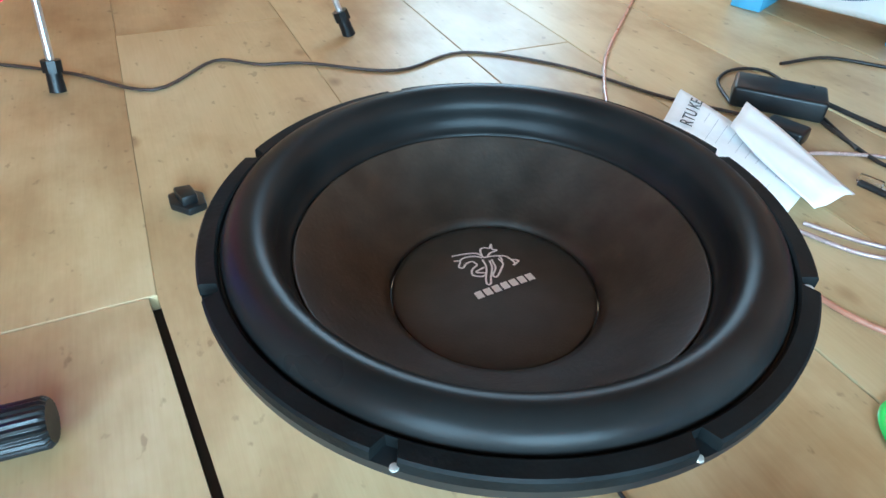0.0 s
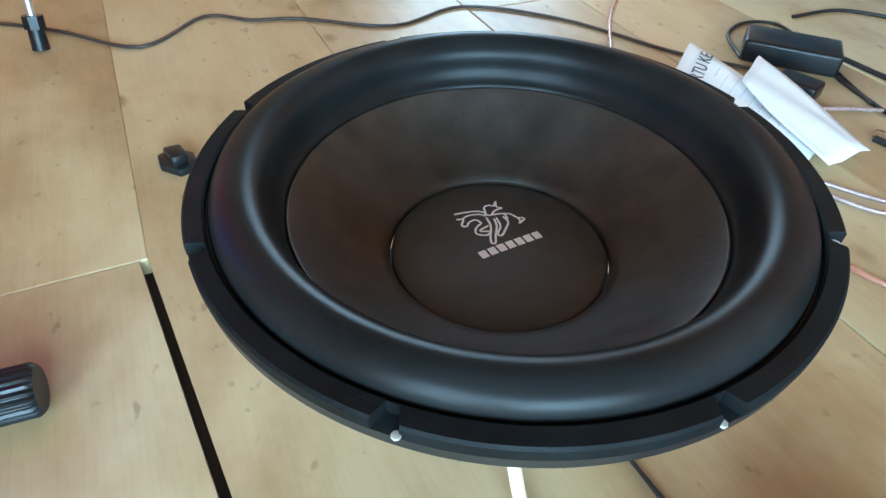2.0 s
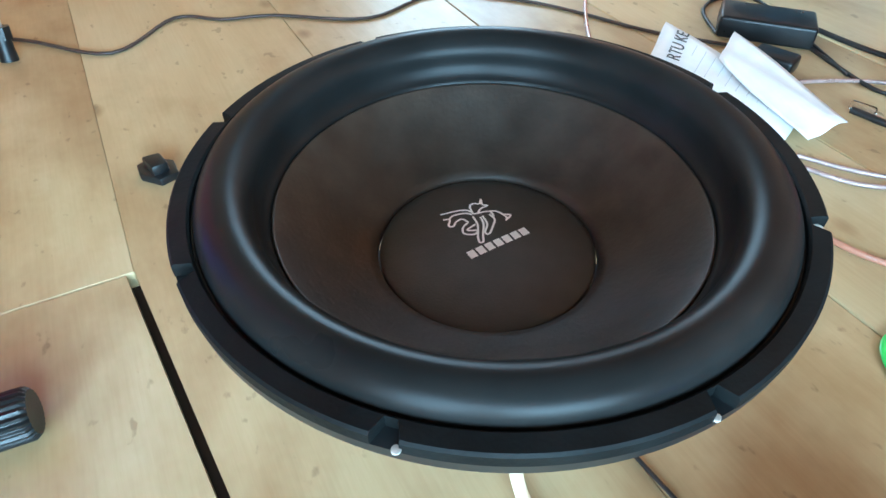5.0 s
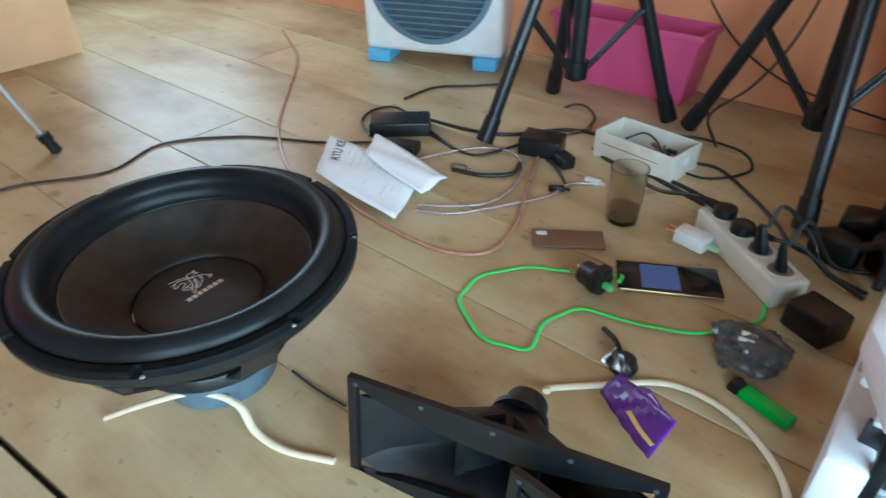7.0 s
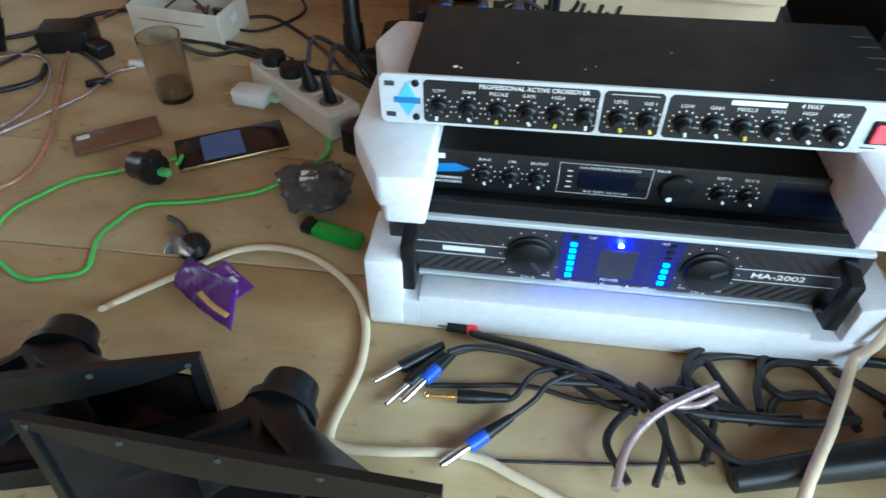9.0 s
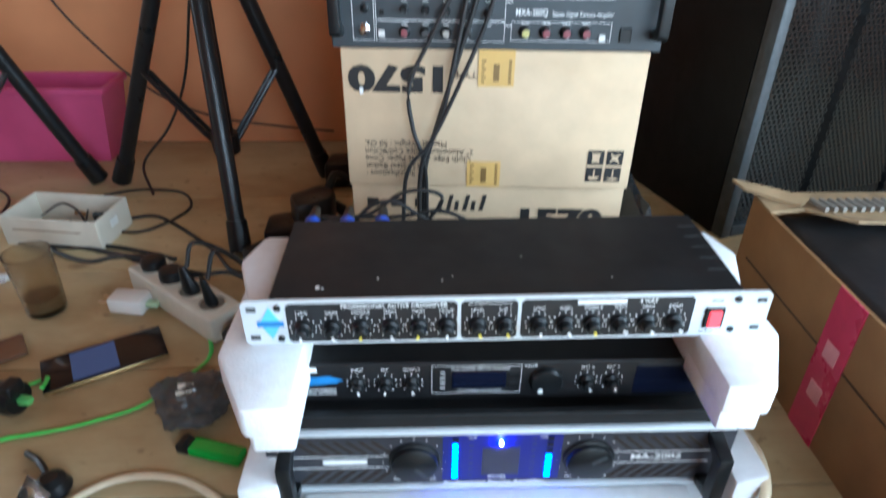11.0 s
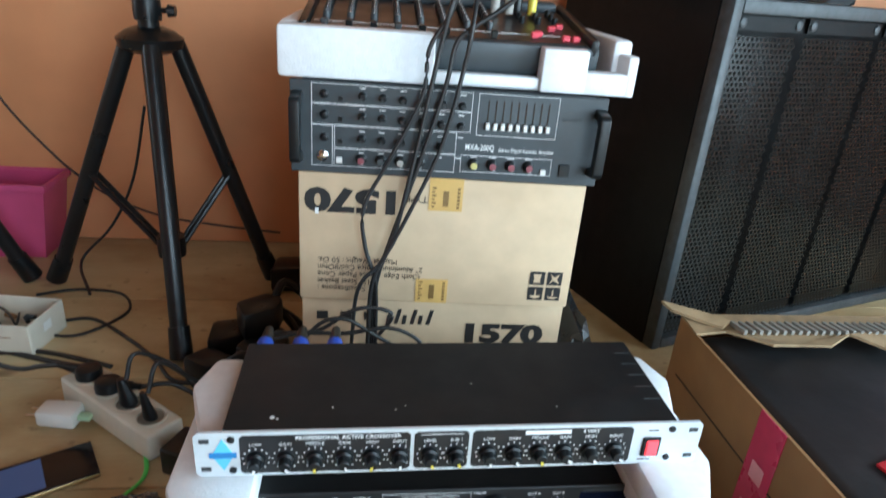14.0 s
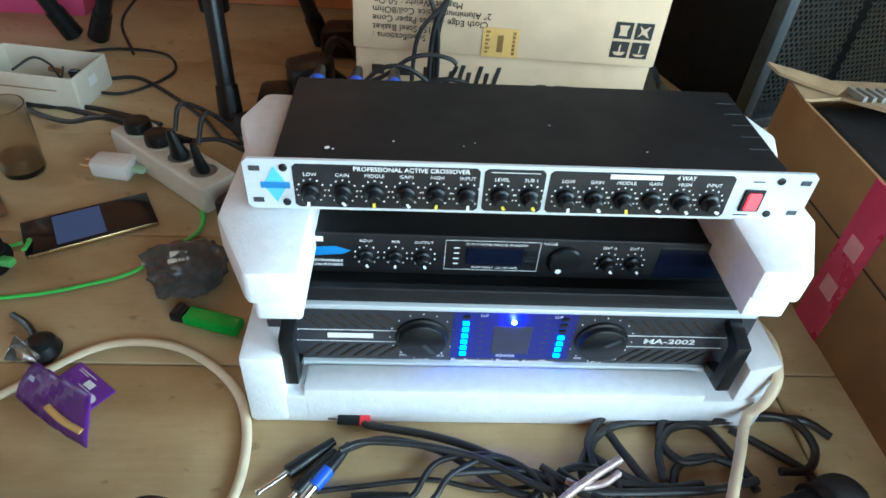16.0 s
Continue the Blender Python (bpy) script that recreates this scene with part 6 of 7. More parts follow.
box(bm, -0.002, 0.001, 0.0015, 0.010, 0.0085, 0.0018)
part("window_patch", bm, PAPER, cd)
for y, x0, x1 in ((0.0120, -0.022, 0.004), (0.0095, -0.022, -0.006), (-0.0015, -0.006, 0.012)):
    bm = B()
    box(bm, x0, y, 0.0015, x1, y + 0.0009, 0.0018)
    part("print_line", bm, WHITE, cd)

sr = thing("rubber_grommet", pose(0.148, 0.565, 0, 0, 0, -30), "black rubber plug lying beside the cream cable", "rubber plug")
bm = B()
lathe(bm, [(0, 0), (0.018, 0), (0.020, 0.005), (0.016, 0.017), (0.009, 0.022), (0, 0.022)], 24)
part("body", bm, BLACK, sr)
bm = B()
tube(bm, [(-0.012, 0.004, 0.012), (-0.040, 0.012, 0.012), (-0.072, 0.016, 0.004)], 0.004)
part("tail", bm, BLACK, sr)


# ---- adapters and black gear ----
def brick(m, size, label):
    t = thing("power_adapter", m, label, "power adapter", "power adapters")
    bm = B()
    a, b, c = size
    box(bm, -a, -b, 0, a, b, c, 0.005, 3)
    part("body", bm, BLACK, t)
    return t


brick(pose(-0.600, 0.935, 0, 0, 0, 42), (0.070, 0.036, 0.034), "black laptop power adapter with its cable on the floor")
brick(pose(-0.515, 0.860, 0, 0, 0, 20), (0.030, 0.020, 0.024), "small black power plug block on the floor")
brick(pose(-0.285, 1.045, 0, 0, 0, 15), (0.045, 0.032, 0.040), "black power adapter block beside the speaker stand")
brick(pose(-0.215, 1.020, 0, 0, 0, -30), (0.022, 0.016, 0.026), "small black plug block among cables")
brick(pose(0.322, 0.800, 0, 0, 0, -25), (0.034, 0.028, 0.044), "black power adapter block beside the power strip")
rng = random.Random(11)
for k, (x, y, z, a, s) in enumerate(((0.325, 1.085, 0, 20, 1.0), (0.385, 1.030, 0, 70, 1.1), (0.300, 1.010, 0, -30, 0.8), (0.372, 1.075, 0.060, 40, 0.9), (0.400, 1.360, 0.0, 10, 1.0))):
    # made-up lumps with an arm stand for a heap of unidentified black gear
    t = thing("clip_lamp", pose(x, y, z, 0, 0, a), "made-up lump for the black gear heaped beside the cartons", "clamp", "black gear beside the cartons")
    bm = B()
    prism(bm, [(-0.05 * s, -0.03 * s), (0.02 * s, -0.036 * s), (0.052 * s, -0.01 * s), (0.04 * s, 0.03 * s), (-0.03 * s, 0.034 * s)], 0.0, 0.060 * s, None, 0.010)
    part("body", bm, BLACK, t)
    bm = B()
    tube(bm, [(0.03 * s, 0, 0.04 * s), (0.07 * s, 0.02, 0.07 * s), (0.10 * s, 0.01, 0.05 * s), (0.12 * s, -0.02, 0.012)], 0.008)
    part("arm", bm, BLACK, t)
for k in range(3):
    x = 0.437 + 0.040 * k
    t = thing("blue_plug", pose(x, 0.700, 0.249), "blue speaker plug in the back of the crossover", "plug", "blue plugs")
    bm = B()
    rod(bm, (0, 0, 0), (0, 0.030, 0), 0.0095, seg=20)
    part("collar", bm, BLUEC, t)
    bm = B()
    rod(bm, (0, 0.030, 0), (0, 0.062, 0), 0.0085, 0.005, seg=16)
    part("boot", bm, BLACK, t)


# ---- thin bag between the cartons and the cabinet ----
bm = B()
rng = random.Random(21)
bmesh.ops.create_icosphere(bm, subdivisions=3, radius=1.0)
for v in bm.verts:
    n = noise.noise(v.co * 2.3) * 0.35 + noise.noise(v.co * 6.0) * 0.14
    v.co = Vector((v.co.x * 0.045 * (1 + n), v.co.y * 0.12 * (1 + n), max(0.0, v.co.z * 0.085 * (1 + n) + 0.045)))
single("plastic_bag", bm, BAG, "crumpled thin grey plastic bag beside the cartons", "bag", m=pose(0.925, 1.10, 0, 0, 0, 4), smooth=20)


# ---- cables ----
def cable(points, r, material, label, flat=1.0, group=""):
    bm = B()
    tube(bm, points, r, 8, flat)
    return single("cable", bm, material, label, "cable", group, smooth=60)


cable([(-1.30, -0.42, 0.003), (-1.17, -0.20, 0.003)] + [(-1.092, -0.091, 0.003), (-0.990, 0.019, 0.003), (-1.072, 0.124, 0.003), (-1.032, 0.193, 0.003), (-1.010, 0.270, 0.003), (-0.931, 0.403, 0.003), (-0.965, 0.546, 0.003), (-0.858, 0.680, 0.003), (-0.699, 0.770, 0.003)] + [(-0.640, 0.815, 0.003), (-0.560, 0.880, 0.004)], 0.0028, BROWNW, "long dark brown cable winding across the floor")
cable([(-1.459, 1.276, 0.003), (-1.302, 1.188, 0.003), (-1.172, 1.102, 0.003), (-0.984, 0.912, 0.003), (-0.834, 0.766, 0.003), (-0.666, 0.655, 0.003)] + [(-0.56, 0.625, 0.002)], 0.0034, COPPER, "reddish clear copper cable on the floor")
cable([(-0.50, 0.640, 0.003)] + [(-0.400, 0.621, 0.003), (-0.300, 0.613, 0.003), (-0.208, 0.620, 0.003), (-0.148, 0.665, 0.003), (-0.159, 0.758, 0.003), (-0.219, 0.889, 0.003), (-0.269, 0.999, 0.003)] + [(-0.30, 1.10, 0.003), (-0.26, 1.22, 0.003)], 0.0034, COPPER, "reddish clear copper cable looping past the paper")
cable([(-0.334, 0.689, 0.003), (-0.273, 0.723, 0.003), (-0.229, 0.785, 0.003), (-0.175, 0.876, 0.003), (-0.166, 0.911, 0.003), (-0.162, 0.958, 0.003), (-0.131, 0.982, 0.003)], 0.0030, CLEARW, "clear twin speaker wire with a black clip")
cable([(-0.343, 0.708, 0.003), (-0.290, 0.743, 0.003), (-0.247, 0.791, 0.003), (-0.240, 0.866, 0.003), (-0.269, 0.948, 0.003), (-0.324, 0.997, 0.003), (-0.388, 0.982, 0.003), (-0.435, 0.922, 0.003), (-0.472, 0.834, 0.003), (-0.482, 0.777, 0.003)], 0.0030, CLEARW, "clear twin speaker wire loop by the paper")
cable([(-0.382, 0.857, 0.003), (-0.322, 0.874, 0.003), (-0.276, 0.917, 0.003), (-0.288, 0.966, 0.003)], 0.0050, WIRE, "black cable end with a clear plug")
cable([(-0.722, 1.080, 0.003), (-0.712, 1.191, 0.003), (-0.637, 1.266, 0.003), (-0.587, 1.327, 0.003)], 0.0032, WIRE, "black adapter cable running to the fan")
cable([(-0.585, 1.020, 0.003), (-0.475, 1.033, 0.003), (-0.389, 1.070, 0.003), (-0.302, 1.172, 0.003), (-0.226, 1.193, 0.003), (-0.176, 1.151, 0.003), (-0.093, 1.090, 0.003), (-0.009, 1.090, 0.003), (0.068, 1.067, 0.003), (0.129, 1.043, 0.003)], 0.0042, WIRE, "thick black mains cable leading to the power strip")
cable([(-0.577, 0.972, 0.003), (-0.468, 0.943, 0.003), (-0.385, 0.938, 0.003), (-0.349, 1.013, 0.003), (-0.339, 1.064, 0.003)], 0.0030, WIRE, "thin black adapter cable")
cable([(-0.632, 0.868, 0.003), (-0.705, 0.912, 0.003), (-0.732, 0.978, 0.003), (-0.701, 1.026, 0.003), (-0.599, 0.996, 0.003), (-0.446, 0.935, 0.003)], 0.0028, WIRE, "black adapter lead looped over the adapter")
cable([(-0.272, 1.029, 0.003), (-0.215, 0.992, 0.003), (-0.170, 0.951, 0.003)], 0.0030, WIRE, "short black lead on the floor")
cable([(-0.301, 1.133, 0.003), (-0.268, 1.191, 0.003), (-0.281, 1.272, 0.003), (-0.328, 1.323, 0.003), (-0.359, 1.322, 0.003), (-0.371, 1.288, 0.003)], 0.0028, BROWNW, "brown lead curling behind the stand foot")
cable([(-0.101, 1.297, 0.003), (-0.035, 1.322, 0.003), (0.053, 1.310, 0.003), (0.094, 1.250, 0.003), (0.081, 1.195, 0.003), (0.035, 1.144, 0.003), (-0.023, 1.145, 0.003)], 0.0028, WIRE, "thin black lead looping beside the ivory box")
cable([(-0.012, 1.195, 0.003), (0.045, 1.201, 0.003), (0.137, 1.124, 0.003), (0.197, 1.060, 0.003), (0.242, 1.002, 0.003), (0.311, 0.994, 0.003)], 0.0034, WIRE, "black lead running behind the power strip")
cable([(-0.204, 1.126, 0.003), (-0.145, 1.093, 0.003), (-0.063, 1.089, 0.003), (0.018, 1.062, 0.003), (0.074, 1.044, 0.003)], 0.0046, WIRE, "thick black mains cable at the power strip")
cable([(0.083, 0.971, 0.056), (0.050, 0.985, 0.044), (0.000, 1.012, 0.020), (-0.060, 1.050, 0.006), (-0.120, 1.090, 0.005)], 0.0042, WIRE, "thick black lead from the right-angled plug")
cable([(0.223, 0.913, 0.056), (0.262, 0.930, 0.048), (0.310, 0.930, 0.018), (0.365, 0.918, 0.005)], 0.0036, WIRE, "black plug lead arching from the power strip")
cable([(0.212, 0.888, 0.086), (0.222, 0.912, 0.116), (0.262, 0.958, 0.060), (0.302, 0.952, 0.010), (0.365, 0.935, 0.005)], 0.0034, WIRE, "black plug lead arching from the power strip")
cable([(0.252, 0.855, 0.086), (0.262, 0.882, 0.120), (0.286, 0.932, 0.060), (0.312, 0.972, 0.010), (0.365, 1.002, 0.005)], 0.0034, WIRE, "black plug lead arching from the power strip")
def kinked(points):
    """Straight runs with small bends at the corners."""
    p = [Vector(q) for q in points]
    out = [p[0]]
    for a, b in zip(p, p[1:]):
        out += [a.lerp(b, 0.16), a.lerp(b, 0.5), a.lerp(b, 0.84)]
    return out + [p[-1]]


cable(kinked([(0.060, 0.748, 0.003), (-0.012, 0.705, 0.003), (-0.074, 0.674, 0.003), (-0.122, 0.602, 0.003), (-0.110, 0.533, 0.003), (-0.030, 0.488, 0.003), (0.037, 0.510, 0.003), (0.018, 0.574, 0.003), (0.042, 0.636, 0.003), (0.119, 0.653, 0.003), (0.190, 0.682, 0.003), (0.230, 0.722, 0.003), (0.263, 0.782, 0.003), (0.239, 0.858, 0.003), (0.152, 0.906, 0.005)]), 0.0031, GREEN, "flat neon green phone cable on the floor", 0.45)
cable([(0.066, 0.712, 0.016), (0.060, 0.735, 0.010), (0.052, 0.745, 0.006)], 0.0034, GREEN, "green cable end at the phone", 0.55)
cable([(-0.300, 0.082, 0.006), (-0.262, 0.118, 0.026), (-0.220, 0.165, 0.036), (-0.172, 0.188, 0.030), (-0.135, 0.184, 0.012), (-0.090, 0.192, 0.006), (-0.036, 0.218, 0.005)], 0.0050, CREAM, "cream flat cable hanging under the woofer", 0.6)
cable([(0.105, 0.440, 0.030)] + [(0.096, 0.470, 0.005), (0.142, 0.514, 0.005), (0.196, 0.564, 0.005), (0.244, 0.578, 0.005), (0.299, 0.567, 0.005), (0.352, 0.529, 0.005), (0.380, 0.482, 0.005), (0.388, 0.420, 0.005), (0.376, 0.349, 0.005), (0.385, 0.329, 0.005), (0.429, 0.329, 0.005), (0.482, 0.335, 0.005), (0.519, 0.334, 0.005), (0.551, 0.321, 0.005), (0.577, 0.310, 0.005)] + [(0.62, 0.29, 0.005), (0.70, 0.25, 0.005)], 0.0050, CREAM, "cream mains cable curving across the floor", 0.7)
cable([(0.915, 0.60, 0.06), (0.910, 0.53, 0.085), (0.902, 0.487, 0.080), (0.893, 0.474, 0.055)] + [(0.882, 0.471, 0.034), (0.860, 0.432, 0.034), (0.841, 0.398, 0.034), (0.833, 0.384, 0.034)] + [(0.80, 0.33, 0.03), (0.78, 0.28, 0.006)], 0.0055, CREAM, "cream cable hanging beside the power amplifier", 0.8)
cable([(-0.187, 0.280, 0.003), (-0.138, 0.279, 0.003), (-0.087, 0.283, 0.003)], 0.0018, WIRE, "thin black wire along a floor gap")
# wires on the wall and down the stack
cable([(-0.352, 1.592, 0.614), (-0.306, 1.592, 0.468), (-0.242, 1.592, 0.324), (-0.166, 1.592, 0.220), (-0.113, 1.592, 0.163)] + [(-0.043, 1.590, 0.112), (0.064, 1.590, 0.067), (0.204, 1.590, 0.045), (0.347, 1.590, 0.030)], 0.0026, BROWNW, "thin dark cable sagging along the wall")
cable([(0.100, 1.450, 0.363), (0.060, 1.450, 0.206), (0.003, 1.450, 0.095), (-0.072, 1.450, 0.008)] + [(0.0, 1.30, 0.004)], 0.0030, WIRE, "thin black cable behind the stand")
cable([(1.064, 1.585, 0.785), (1.070, 1.585, 0.727), (1.073, 1.585, 0.684), (1.072, 1.585, 0.661)], 0.0040, WIRE, "black cord hanging on the orange wall")
for k, (pts, r) in enumerate((
        ([(0.688, 0.912, 0.661), (0.678, 0.912, 0.681), (0.695, 0.912, 0.697), (0.717, 0.912, 0.692), (0.737, 0.912, 0.673), (0.729, 0.912, 0.638), (0.680, 0.912, 0.601), (0.659, 0.912, 0.579), (0.650, 0.912, 0.527), (0.627, 0.912, 0.440), (0.583, 0.912, 0.293), (0.568, 0.912, 0.228), (0.565, 0.912, 0.134)], 0.0032),
        ([(0.708, 0.908, 0.660), (0.699, 0.908, 0.685), (0.684, 0.908, 0.688), (0.668, 0.908, 0.671), (0.652, 0.908, 0.636), (0.640, 0.908, 0.579), (0.631, 0.908, 0.527), (0.612, 0.908, 0.416), (0.591, 0.908, 0.313), (0.563, 0.908, 0.239), (0.559, 0.908, 0.137)], 0.0032),
        ([(0.721, 0.910, 0.655), (0.717, 0.910, 0.682), (0.702, 0.910, 0.700), (0.681, 0.910, 0.691), (0.661, 0.910, 0.657), (0.649, 0.910, 0.615), (0.625, 0.910, 0.571), (0.620, 0.910, 0.511), (0.580, 0.910, 0.423), (0.548, 0.910, 0.355), (0.552, 0.910, 0.294), (0.568, 0.910, 0.238), (0.571, 0.910, 0.136)], 0.0030),
        ([(0.737, 0.906, 0.652), (0.735, 0.906, 0.679), (0.712, 0.906, 0.697), (0.691, 0.906, 0.685), (0.678, 0.906, 0.609), (0.671, 0.906, 0.551), (0.650, 0.906, 0.450), (0.614, 0.906, 0.358), (0.577, 0.906, 0.278), (0.543, 0.906, 0.231), (0.535, 0.906, 0.138)], 0.0030))):
    lead = [(x, y + (0.10 if i < 3 else 0.05 if i == 3 else 0.0), z) for i, (x, y, z) in enumerate(pts)]
    cable(lead, r, WIRE, "black signal cable hanging from the mixer down to the floor", group="mixer cables")
for x, y, mt in ((0.742, 1.105, STEELW), (0.764, 1.105, STEELW), (0.800, 1.105, YELLOW), (0.778, 1.110, BLACK)):
    t = thing("jack_plug", pose(x, y, 0.610), "signal plug standing in the mixer", "plug", "plugs in the mixer")
    bm = B()
    rod(bm, (0, 0, 0), (0, 0, 0.030), 0.0070, seg=16)
    part("shell", bm, mt, t)
    bm = B()
    rod(bm, (0, 0, 0.030), (0, 0, 0.060), 0.0065, 0.0035, seg=14)
    part("boot", bm, BLACK, t)
for pts in ([(0.424, 0.850, 0.190), (0.488, 0.850, 0.194), (0.535, 0.850, 0.226), (0.571, 0.850, 0.230), (0.591, 0.850, 0.217), (0.568, 0.850, 0.180)], [(0.426, 0.840, 0.187), (0.473, 0.840, 0.196), (0.528, 0.840, 0.196), (0.583, 0.840, 0.205), (0.615, 0.840, 0.195), (0.632, 0.840, 0.181)], [(0.470, 0.840, 0.187), (0.497, 0.840, 0.214), (0.528, 0.840, 0.218), (0.563, 0.840, 0.196), (0.592, 0.840, 0.177)]):
    cable(pts, 0.0030, WIRE, "black signal cable arching behind the crossover", group="crossover cables")

# front pile of leads
cable([(0.498, 0.480, 0.010)] + [(0.502, 0.473, 0.010), (0.530, 0.468, 0.010), (0.563, 0.462, 0.010), (0.602, 0.450, 0.010), (0.639, 0.432, 0.010), (0.670, 0.415, 0.010), (0.696, 0.410, 0.010)] + [(0.75, 0.40, 0.012)], 0.0042, WIRE, "black signal lead with a red ringed plug", group="leads before the rack")
cable([(0.478, 0.437, 0.022), (0.498, 0.446, 0.022), (0.530, 0.446, 0.022), (0.568, 0.441, 0.022), (0.610, 0.430, 0.022), (0.651, 0.408, 0.022), (0.675, 0.397, 0.022)], 0.0034, WIRE, "black audio lead in a loose coil before the rack", group="leads before the rack")
cable([(0.477, 0.442, 0.012), (0.519, 0.456, 0.012), (0.574, 0.443, 0.012), (0.611, 0.419, 0.012), (0.636, 0.403, 0.012), (0.667, 0.396, 0.012)], 0.0036, WIRE, "black audio lead in a loose coil before the rack", group="leads before the rack")
cable([(0.540, 0.3985, 0.009), (0.549, 0.400, 0.012), (0.568, 0.429, 0.014), (0.606, 0.439, 0.014), (0.639, 0.433, 0.014), (0.667, 0.402, 0.014)], 0.003, WIRE, "black audio lead in a loose coil before the rack", group="leads before the rack")
cable([(0.541, 0.373, 0.009), (0.556, 0.384, 0.015), (0.568, 0.394, 0.020), (0.583, 0.415, 0.020), (0.622, 0.433, 0.020), (0.653, 0.421, 0.020), (0.673, 0.393, 0.020)], 0.003, WIRE, "black audio lead in a loose coil before the rack", group="leads before the rack")
cable([(0.459, 0.405, 0.006), (0.500, 0.410, 0.006), (0.563, 0.417, 0.006), (0.616, 0.407, 0.006), (0.670, 0.412, 0.006)], 0.0026, WIRE, "black audio lead in a loose coil before the rack", group="leads before the rack")
cable([(0.710, 0.400, 0.008), (0.712, 0.434, 0.008), (0.735, 0.466, 0.008), (0.768, 0.480, 0.008), (0.811, 0.482, 0.008), (0.860, 0.484, 0.008), (0.911, 0.489, 0.008), (0.959, 0.486, 0.008), (0.980, 0.466, 0.008)], 0.0044, WIRE, "black audio lead in a loose coil before the rack", group="leads before the rack")
cable([(0.776, 0.398, 0.012), (0.753, 0.445, 0.012), (0.741, 0.467, 0.012), (0.723, 0.450, 0.012), (0.725, 0.420, 0.012), (0.755, 0.409, 0.012), (0.797, 0.404, 0.012)], 0.0044, WIRE, "black audio lead in a loose coil before the rack", group="leads before the rack")
cable([(0.787, 0.416, 0.010), (0.791, 0.446, 0.010), (0.810, 0.472, 0.010), (0.844, 0.476, 0.010), (0.863, 0.447, 0.010), (0.874, 0.417, 0.010)], 0.0044, WIRE, "black audio lead in a loose coil before the rack", group="leads before the rack")
cable([(0.794, 0.407, 0.006), (0.808, 0.433, 0.006), (0.840, 0.443, 0.006), (0.870, 0.431, 0.006), (0.878, 0.407, 0.006)], 0.0042, WIRE, "black audio lead in a loose coil before the rack", group="leads before the rack")
cable([(0.858, 0.484, 0.013), (0.903, 0.489, 0.013), (0.943, 0.482, 0.013), (0.953, 0.452, 0.013), (0.935, 0.427, 0.013), (0.905, 0.424, 0.013)], 0.0044, WIRE, "black audio lead in a loose coil before the rack", group="leads before the rack")
cable([(0.876, 0.476, 0.006), (0.904, 0.456, 0.006), (0.934, 0.431, 0.006), (0.940, 0.419, 0.006)], 0.0042, WIRE, "black audio lead in a loose coil before the rack", group="leads before the rack")
cable([(0.678, 0.406, 0.016), (0.719, 0.400, 0.016), (0.768, 0.400, 0.016), (0.828, 0.403, 0.016), (0.876, 0.413, 0.016)], 0.0044, WIRE, "black audio lead in a loose coil before the rack", group="leads before the rack")

cable([(0.687, 0.406, 0.026), (0.701, 0.400, 0.026), (0.723, 0.404, 0.026), (0.739, 0.414, 0.026)], 0.0036, CLEARW, "twisted clear plastic tie on the leads")

cable([(0.652, 0.322, 0.014), (0.635, 0.363, 0.014), (0.668, 0.406, 0.014), (0.706, 0.427, 0.014), (0.740, 0.409, 0.014), (0.721, 0.349, 0.014)], 0.004, WIRE, "black audio lead in a loose coil before the rack", group="leads before the rack")
cable([(0.810, 0.505, 0.012), (0.753, 0.493, 0.012), (0.720, 0.451, 0.012), (0.742, 0.423, 0.012), (0.779, 0.407, 0.012), (0.823, 0.411, 0.012)], 0.0044, WIRE, "black audio lead in a loose coil before the rack", group="leads before the rack")
cable([(0.847, 0.441, 0.010), (0.811, 0.436, 0.010), (0.796, 0.462, 0.010), (0.819, 0.494, 0.010), (0.866, 0.512, 0.010)], 0.0044, WIRE, "black audio lead in a loose coil before the rack", group="leads before the rack")
cable([(0.672, 0.419, 0.020), (0.688, 0.371, 0.020), (0.697, 0.325, 0.020)], 0.0038, WIRE, "black audio lead in a loose coil before the rack", group="leads before the rack")
cable([(0.684, 0.422, 0.016), (0.730, 0.382, 0.016), (0.746, 0.338, 0.016)], 0.0038, WIRE, "black audio lead in a loose coil before the rack", group="leads before the rack")
cable([(0.667, 0.423, 0.022), (0.700, 0.396, 0.022), (0.730, 0.362, 0.022), (0.763, 0.344, 0.022)], 0.0036, WIRE, "black audio lead in a loose coil before the rack", group="leads before the rack")
cable([(0.582, 0.417, 0.018), (0.625, 0.420, 0.018), (0.662, 0.418, 0.018), (0.686, 0.395, 0.018), (0.688, 0.361, 0.018), (0.674, 0.321, 0.018)], 0.0036, WIRE, "black audio lead in a loose coil before the rack", group="leads before the rack")
cable([(0.461, 0.332, 0.002), (0.535, 0.335, 0.002), (0.642, 0.345, 0.002), (0.736, 0.358, 0.002)], 0.0016, WIRE, "thin black wire lying along a floor joint")
cable([(0.636, 0.307, 0.030), (0.650, 0.349, 0.030), (0.677, 0.383, 0.030), (0.709, 0.406, 0.030), (0.742, 0.426, 0.030)], 0.0042, CLEARW, "twisted clear plastic tie round the leads")


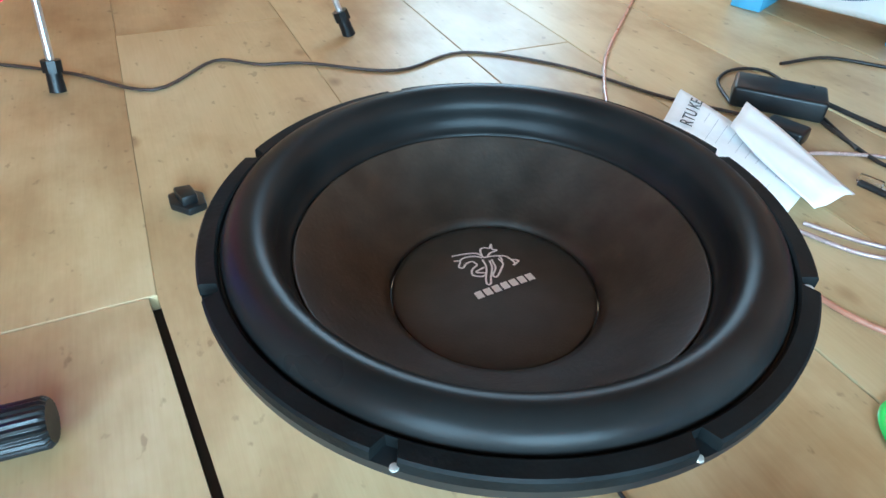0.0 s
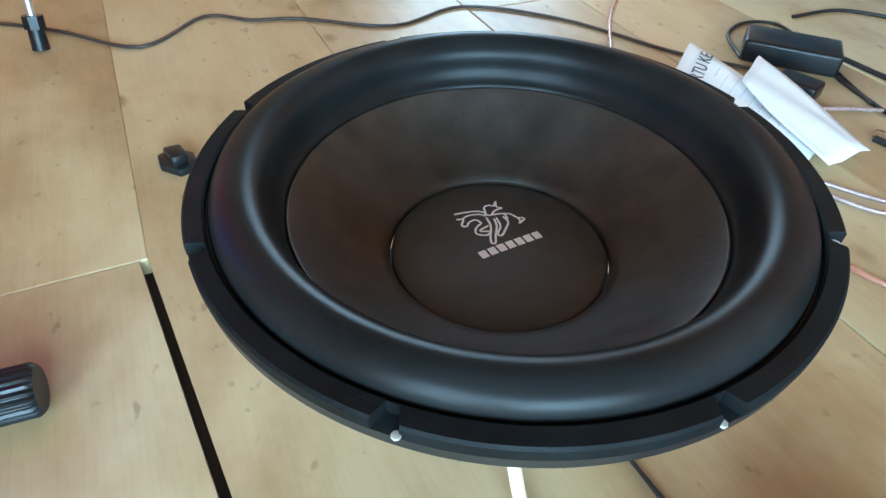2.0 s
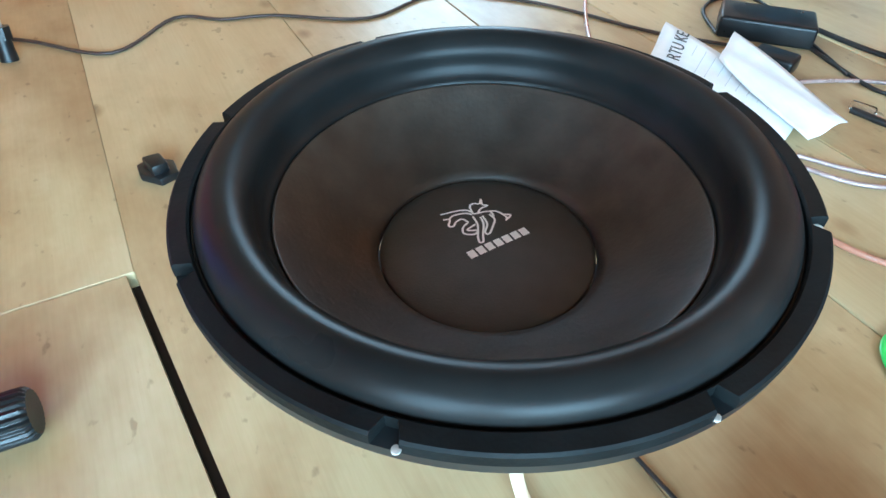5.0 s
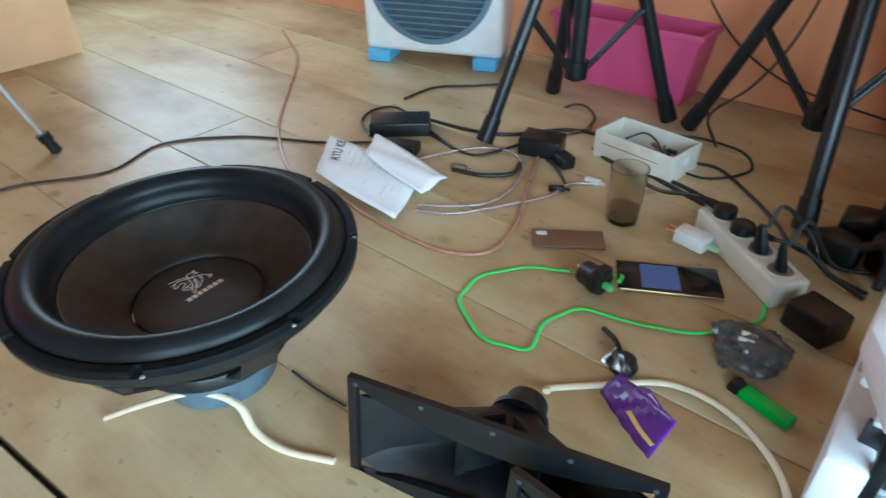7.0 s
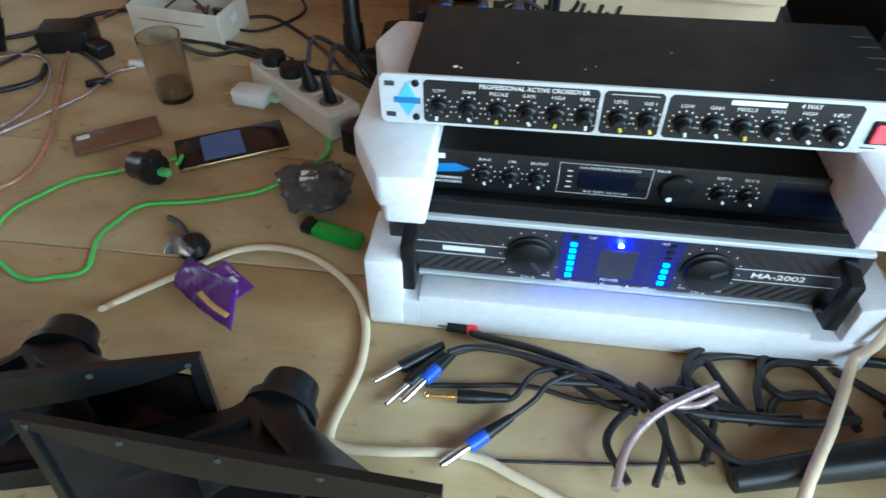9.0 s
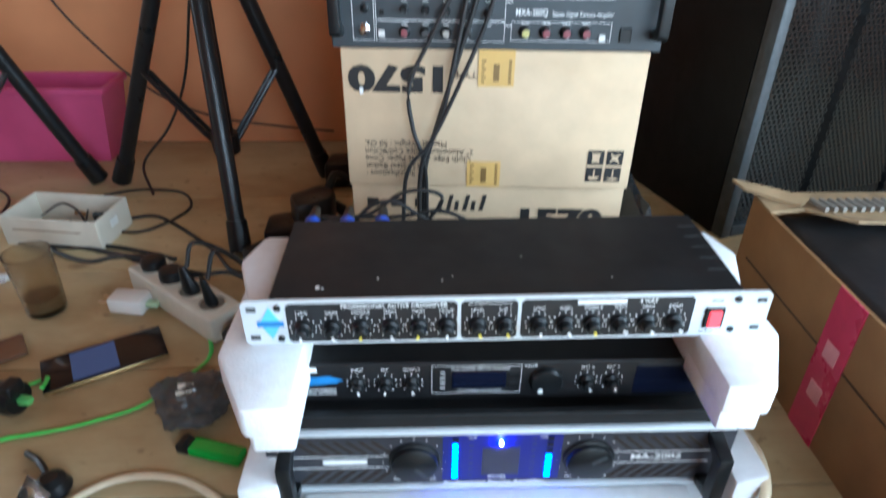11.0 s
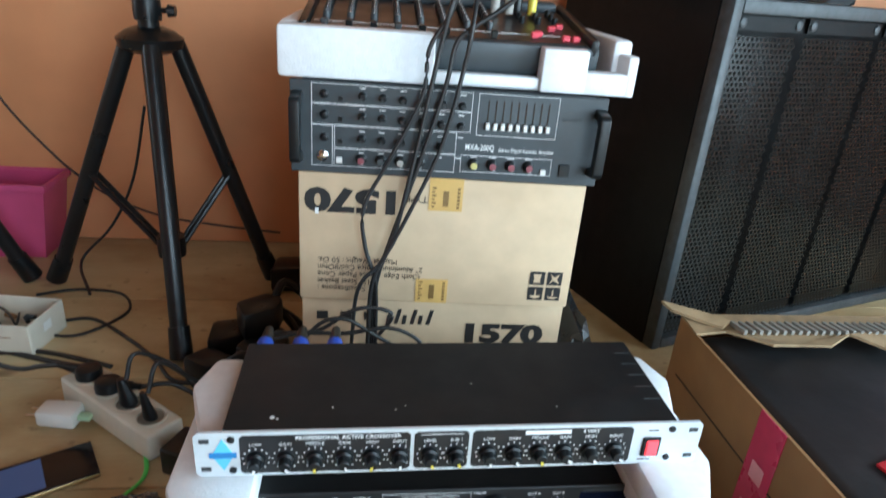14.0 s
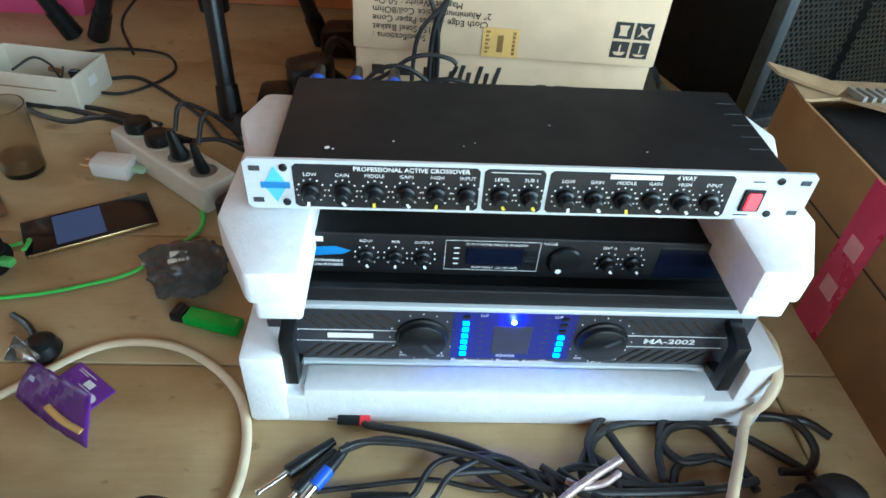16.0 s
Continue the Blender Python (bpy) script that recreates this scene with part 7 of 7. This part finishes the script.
def plug(m, metal, collar, label):
    t = thing("jack_plug", m, label, "plug", "plugs before the rack")
    bm = B()
    rod(bm, (0, 0, 0), (0.030, 0, 0), 0.0048 if collar is BLUEC else 0.0030, seg=12)
    bmesh.ops.create_uvsphere(bm, u_segments=10, v_segments=6, radius=0.0036, matrix=Matrix.Translation((0.0, 0, 0)))
    part("tip", bm, metal, t)
    bm = B()
    rod(bm, (0.030, 0, 0), (0.050, 0, 0), 0.0070, seg=16)
    part("collar", bm, collar, t)
    bm = B()
    rod(bm, (0.050, 0, 0), (0.082, 0, 0), 0.0066, 0.0042, seg=16)
    part("boot", bm, BLACK, t)
    return t


for (x0, y0), (x1, y1), metal, collar in (((0.408, 0.402), (0.462, 0.448), CHROME, BLACK), ((0.440, 0.383), (0.478, 0.440), CHROME, BLUEC), ((0.424, 0.378), (0.468, 0.438), CHROME, BLACK), ((0.462, 0.392), (0.535, 0.398), GOLD, BLACK), ((0.486, 0.322), (0.540, 0.372), CHROME, BLUEC)):
    plug(pose(x0, y0, 0.009, 0, 0, math.degrees(math.atan2(y1 - y0, x1 - x0))), metal, collar, "audio jack plug lying before the rack")
t = thing("signal_plug", pose(0.462, 0.481, 0.009, 0, 0, -3), "black signal plug with a red ring", "plug")
bm = B()
rod(bm, (0, 0, 0), (0.012, 0, 0), 0.0018, seg=10)
part("tip", bm, CHROME, t)
bm = B()
rod(bm, (0.010, 0, 0), (0.032, 0, 0), 0.0058, seg=16)
part("body", bm, BLACK, t)
bm = B()
rod(bm, (0.032, 0, 0), (0.042, 0, 0), 0.0062, seg=16)
part("ring", bm, REDP, t)
mi = thing("microphone", pose(0.938, 0.386, 0.026, 0, 0, 14), "black microphone with mesh head lying among leads", "microphone")
bm = B()
bmesh.ops.create_uvsphere(bm, u_segments=28, v_segments=18, radius=0.026)
part("mesh_head", bm, mat("dark_steel_mesh", (0.035, 0.037, 0.038), 0.45, metal=0.5, var=0.3, scale=150, bump=1.0, bump_scale=1400), mi)
bm = B()
rod(bm, (-0.020, 0, 0), (-0.200, 0, -0.012), 0.0190, 0.0120, seg=24)
part("handle", bm, BLACK, mi)
bm = B()
rod(bm, (-0.016, 0, 0), (-0.028, 0, -0.001), 0.0235, seg=28)
part("collar", bm, STEEL, mi)

# small plug ends among the wires
for nm, p, rz, mt, lb in (("wire_clip", [(-0.171, 0.920, 0.000)][0], 30, BLACK, "small black clip on the clear wire"), ("cable_end", [(-0.131, 0.990, 0.000)][0], 5, WPLAST, "small white cable end on the floor"), ("clear_plug", [(-0.375, 0.870, 0.000)][0], 20, CLEARP, "clear plastic plug on a black cable")):
    t = thing(nm, pose(p[0], p[1], 0, 0, 0, rz), lb, "plug")
    bm = B()
    box(bm, -0.016, -0.006, 0.0, 0.016, 0.006, 0.011, 0.003)
    part("body", bm, mt, t)
    bm = B()
    rod(bm, (0.014, 0, 0.005), (0.026, 0, 0.004), 0.0035, 0.0022, seg=10)
    part("sleeve", bm, mt, t)
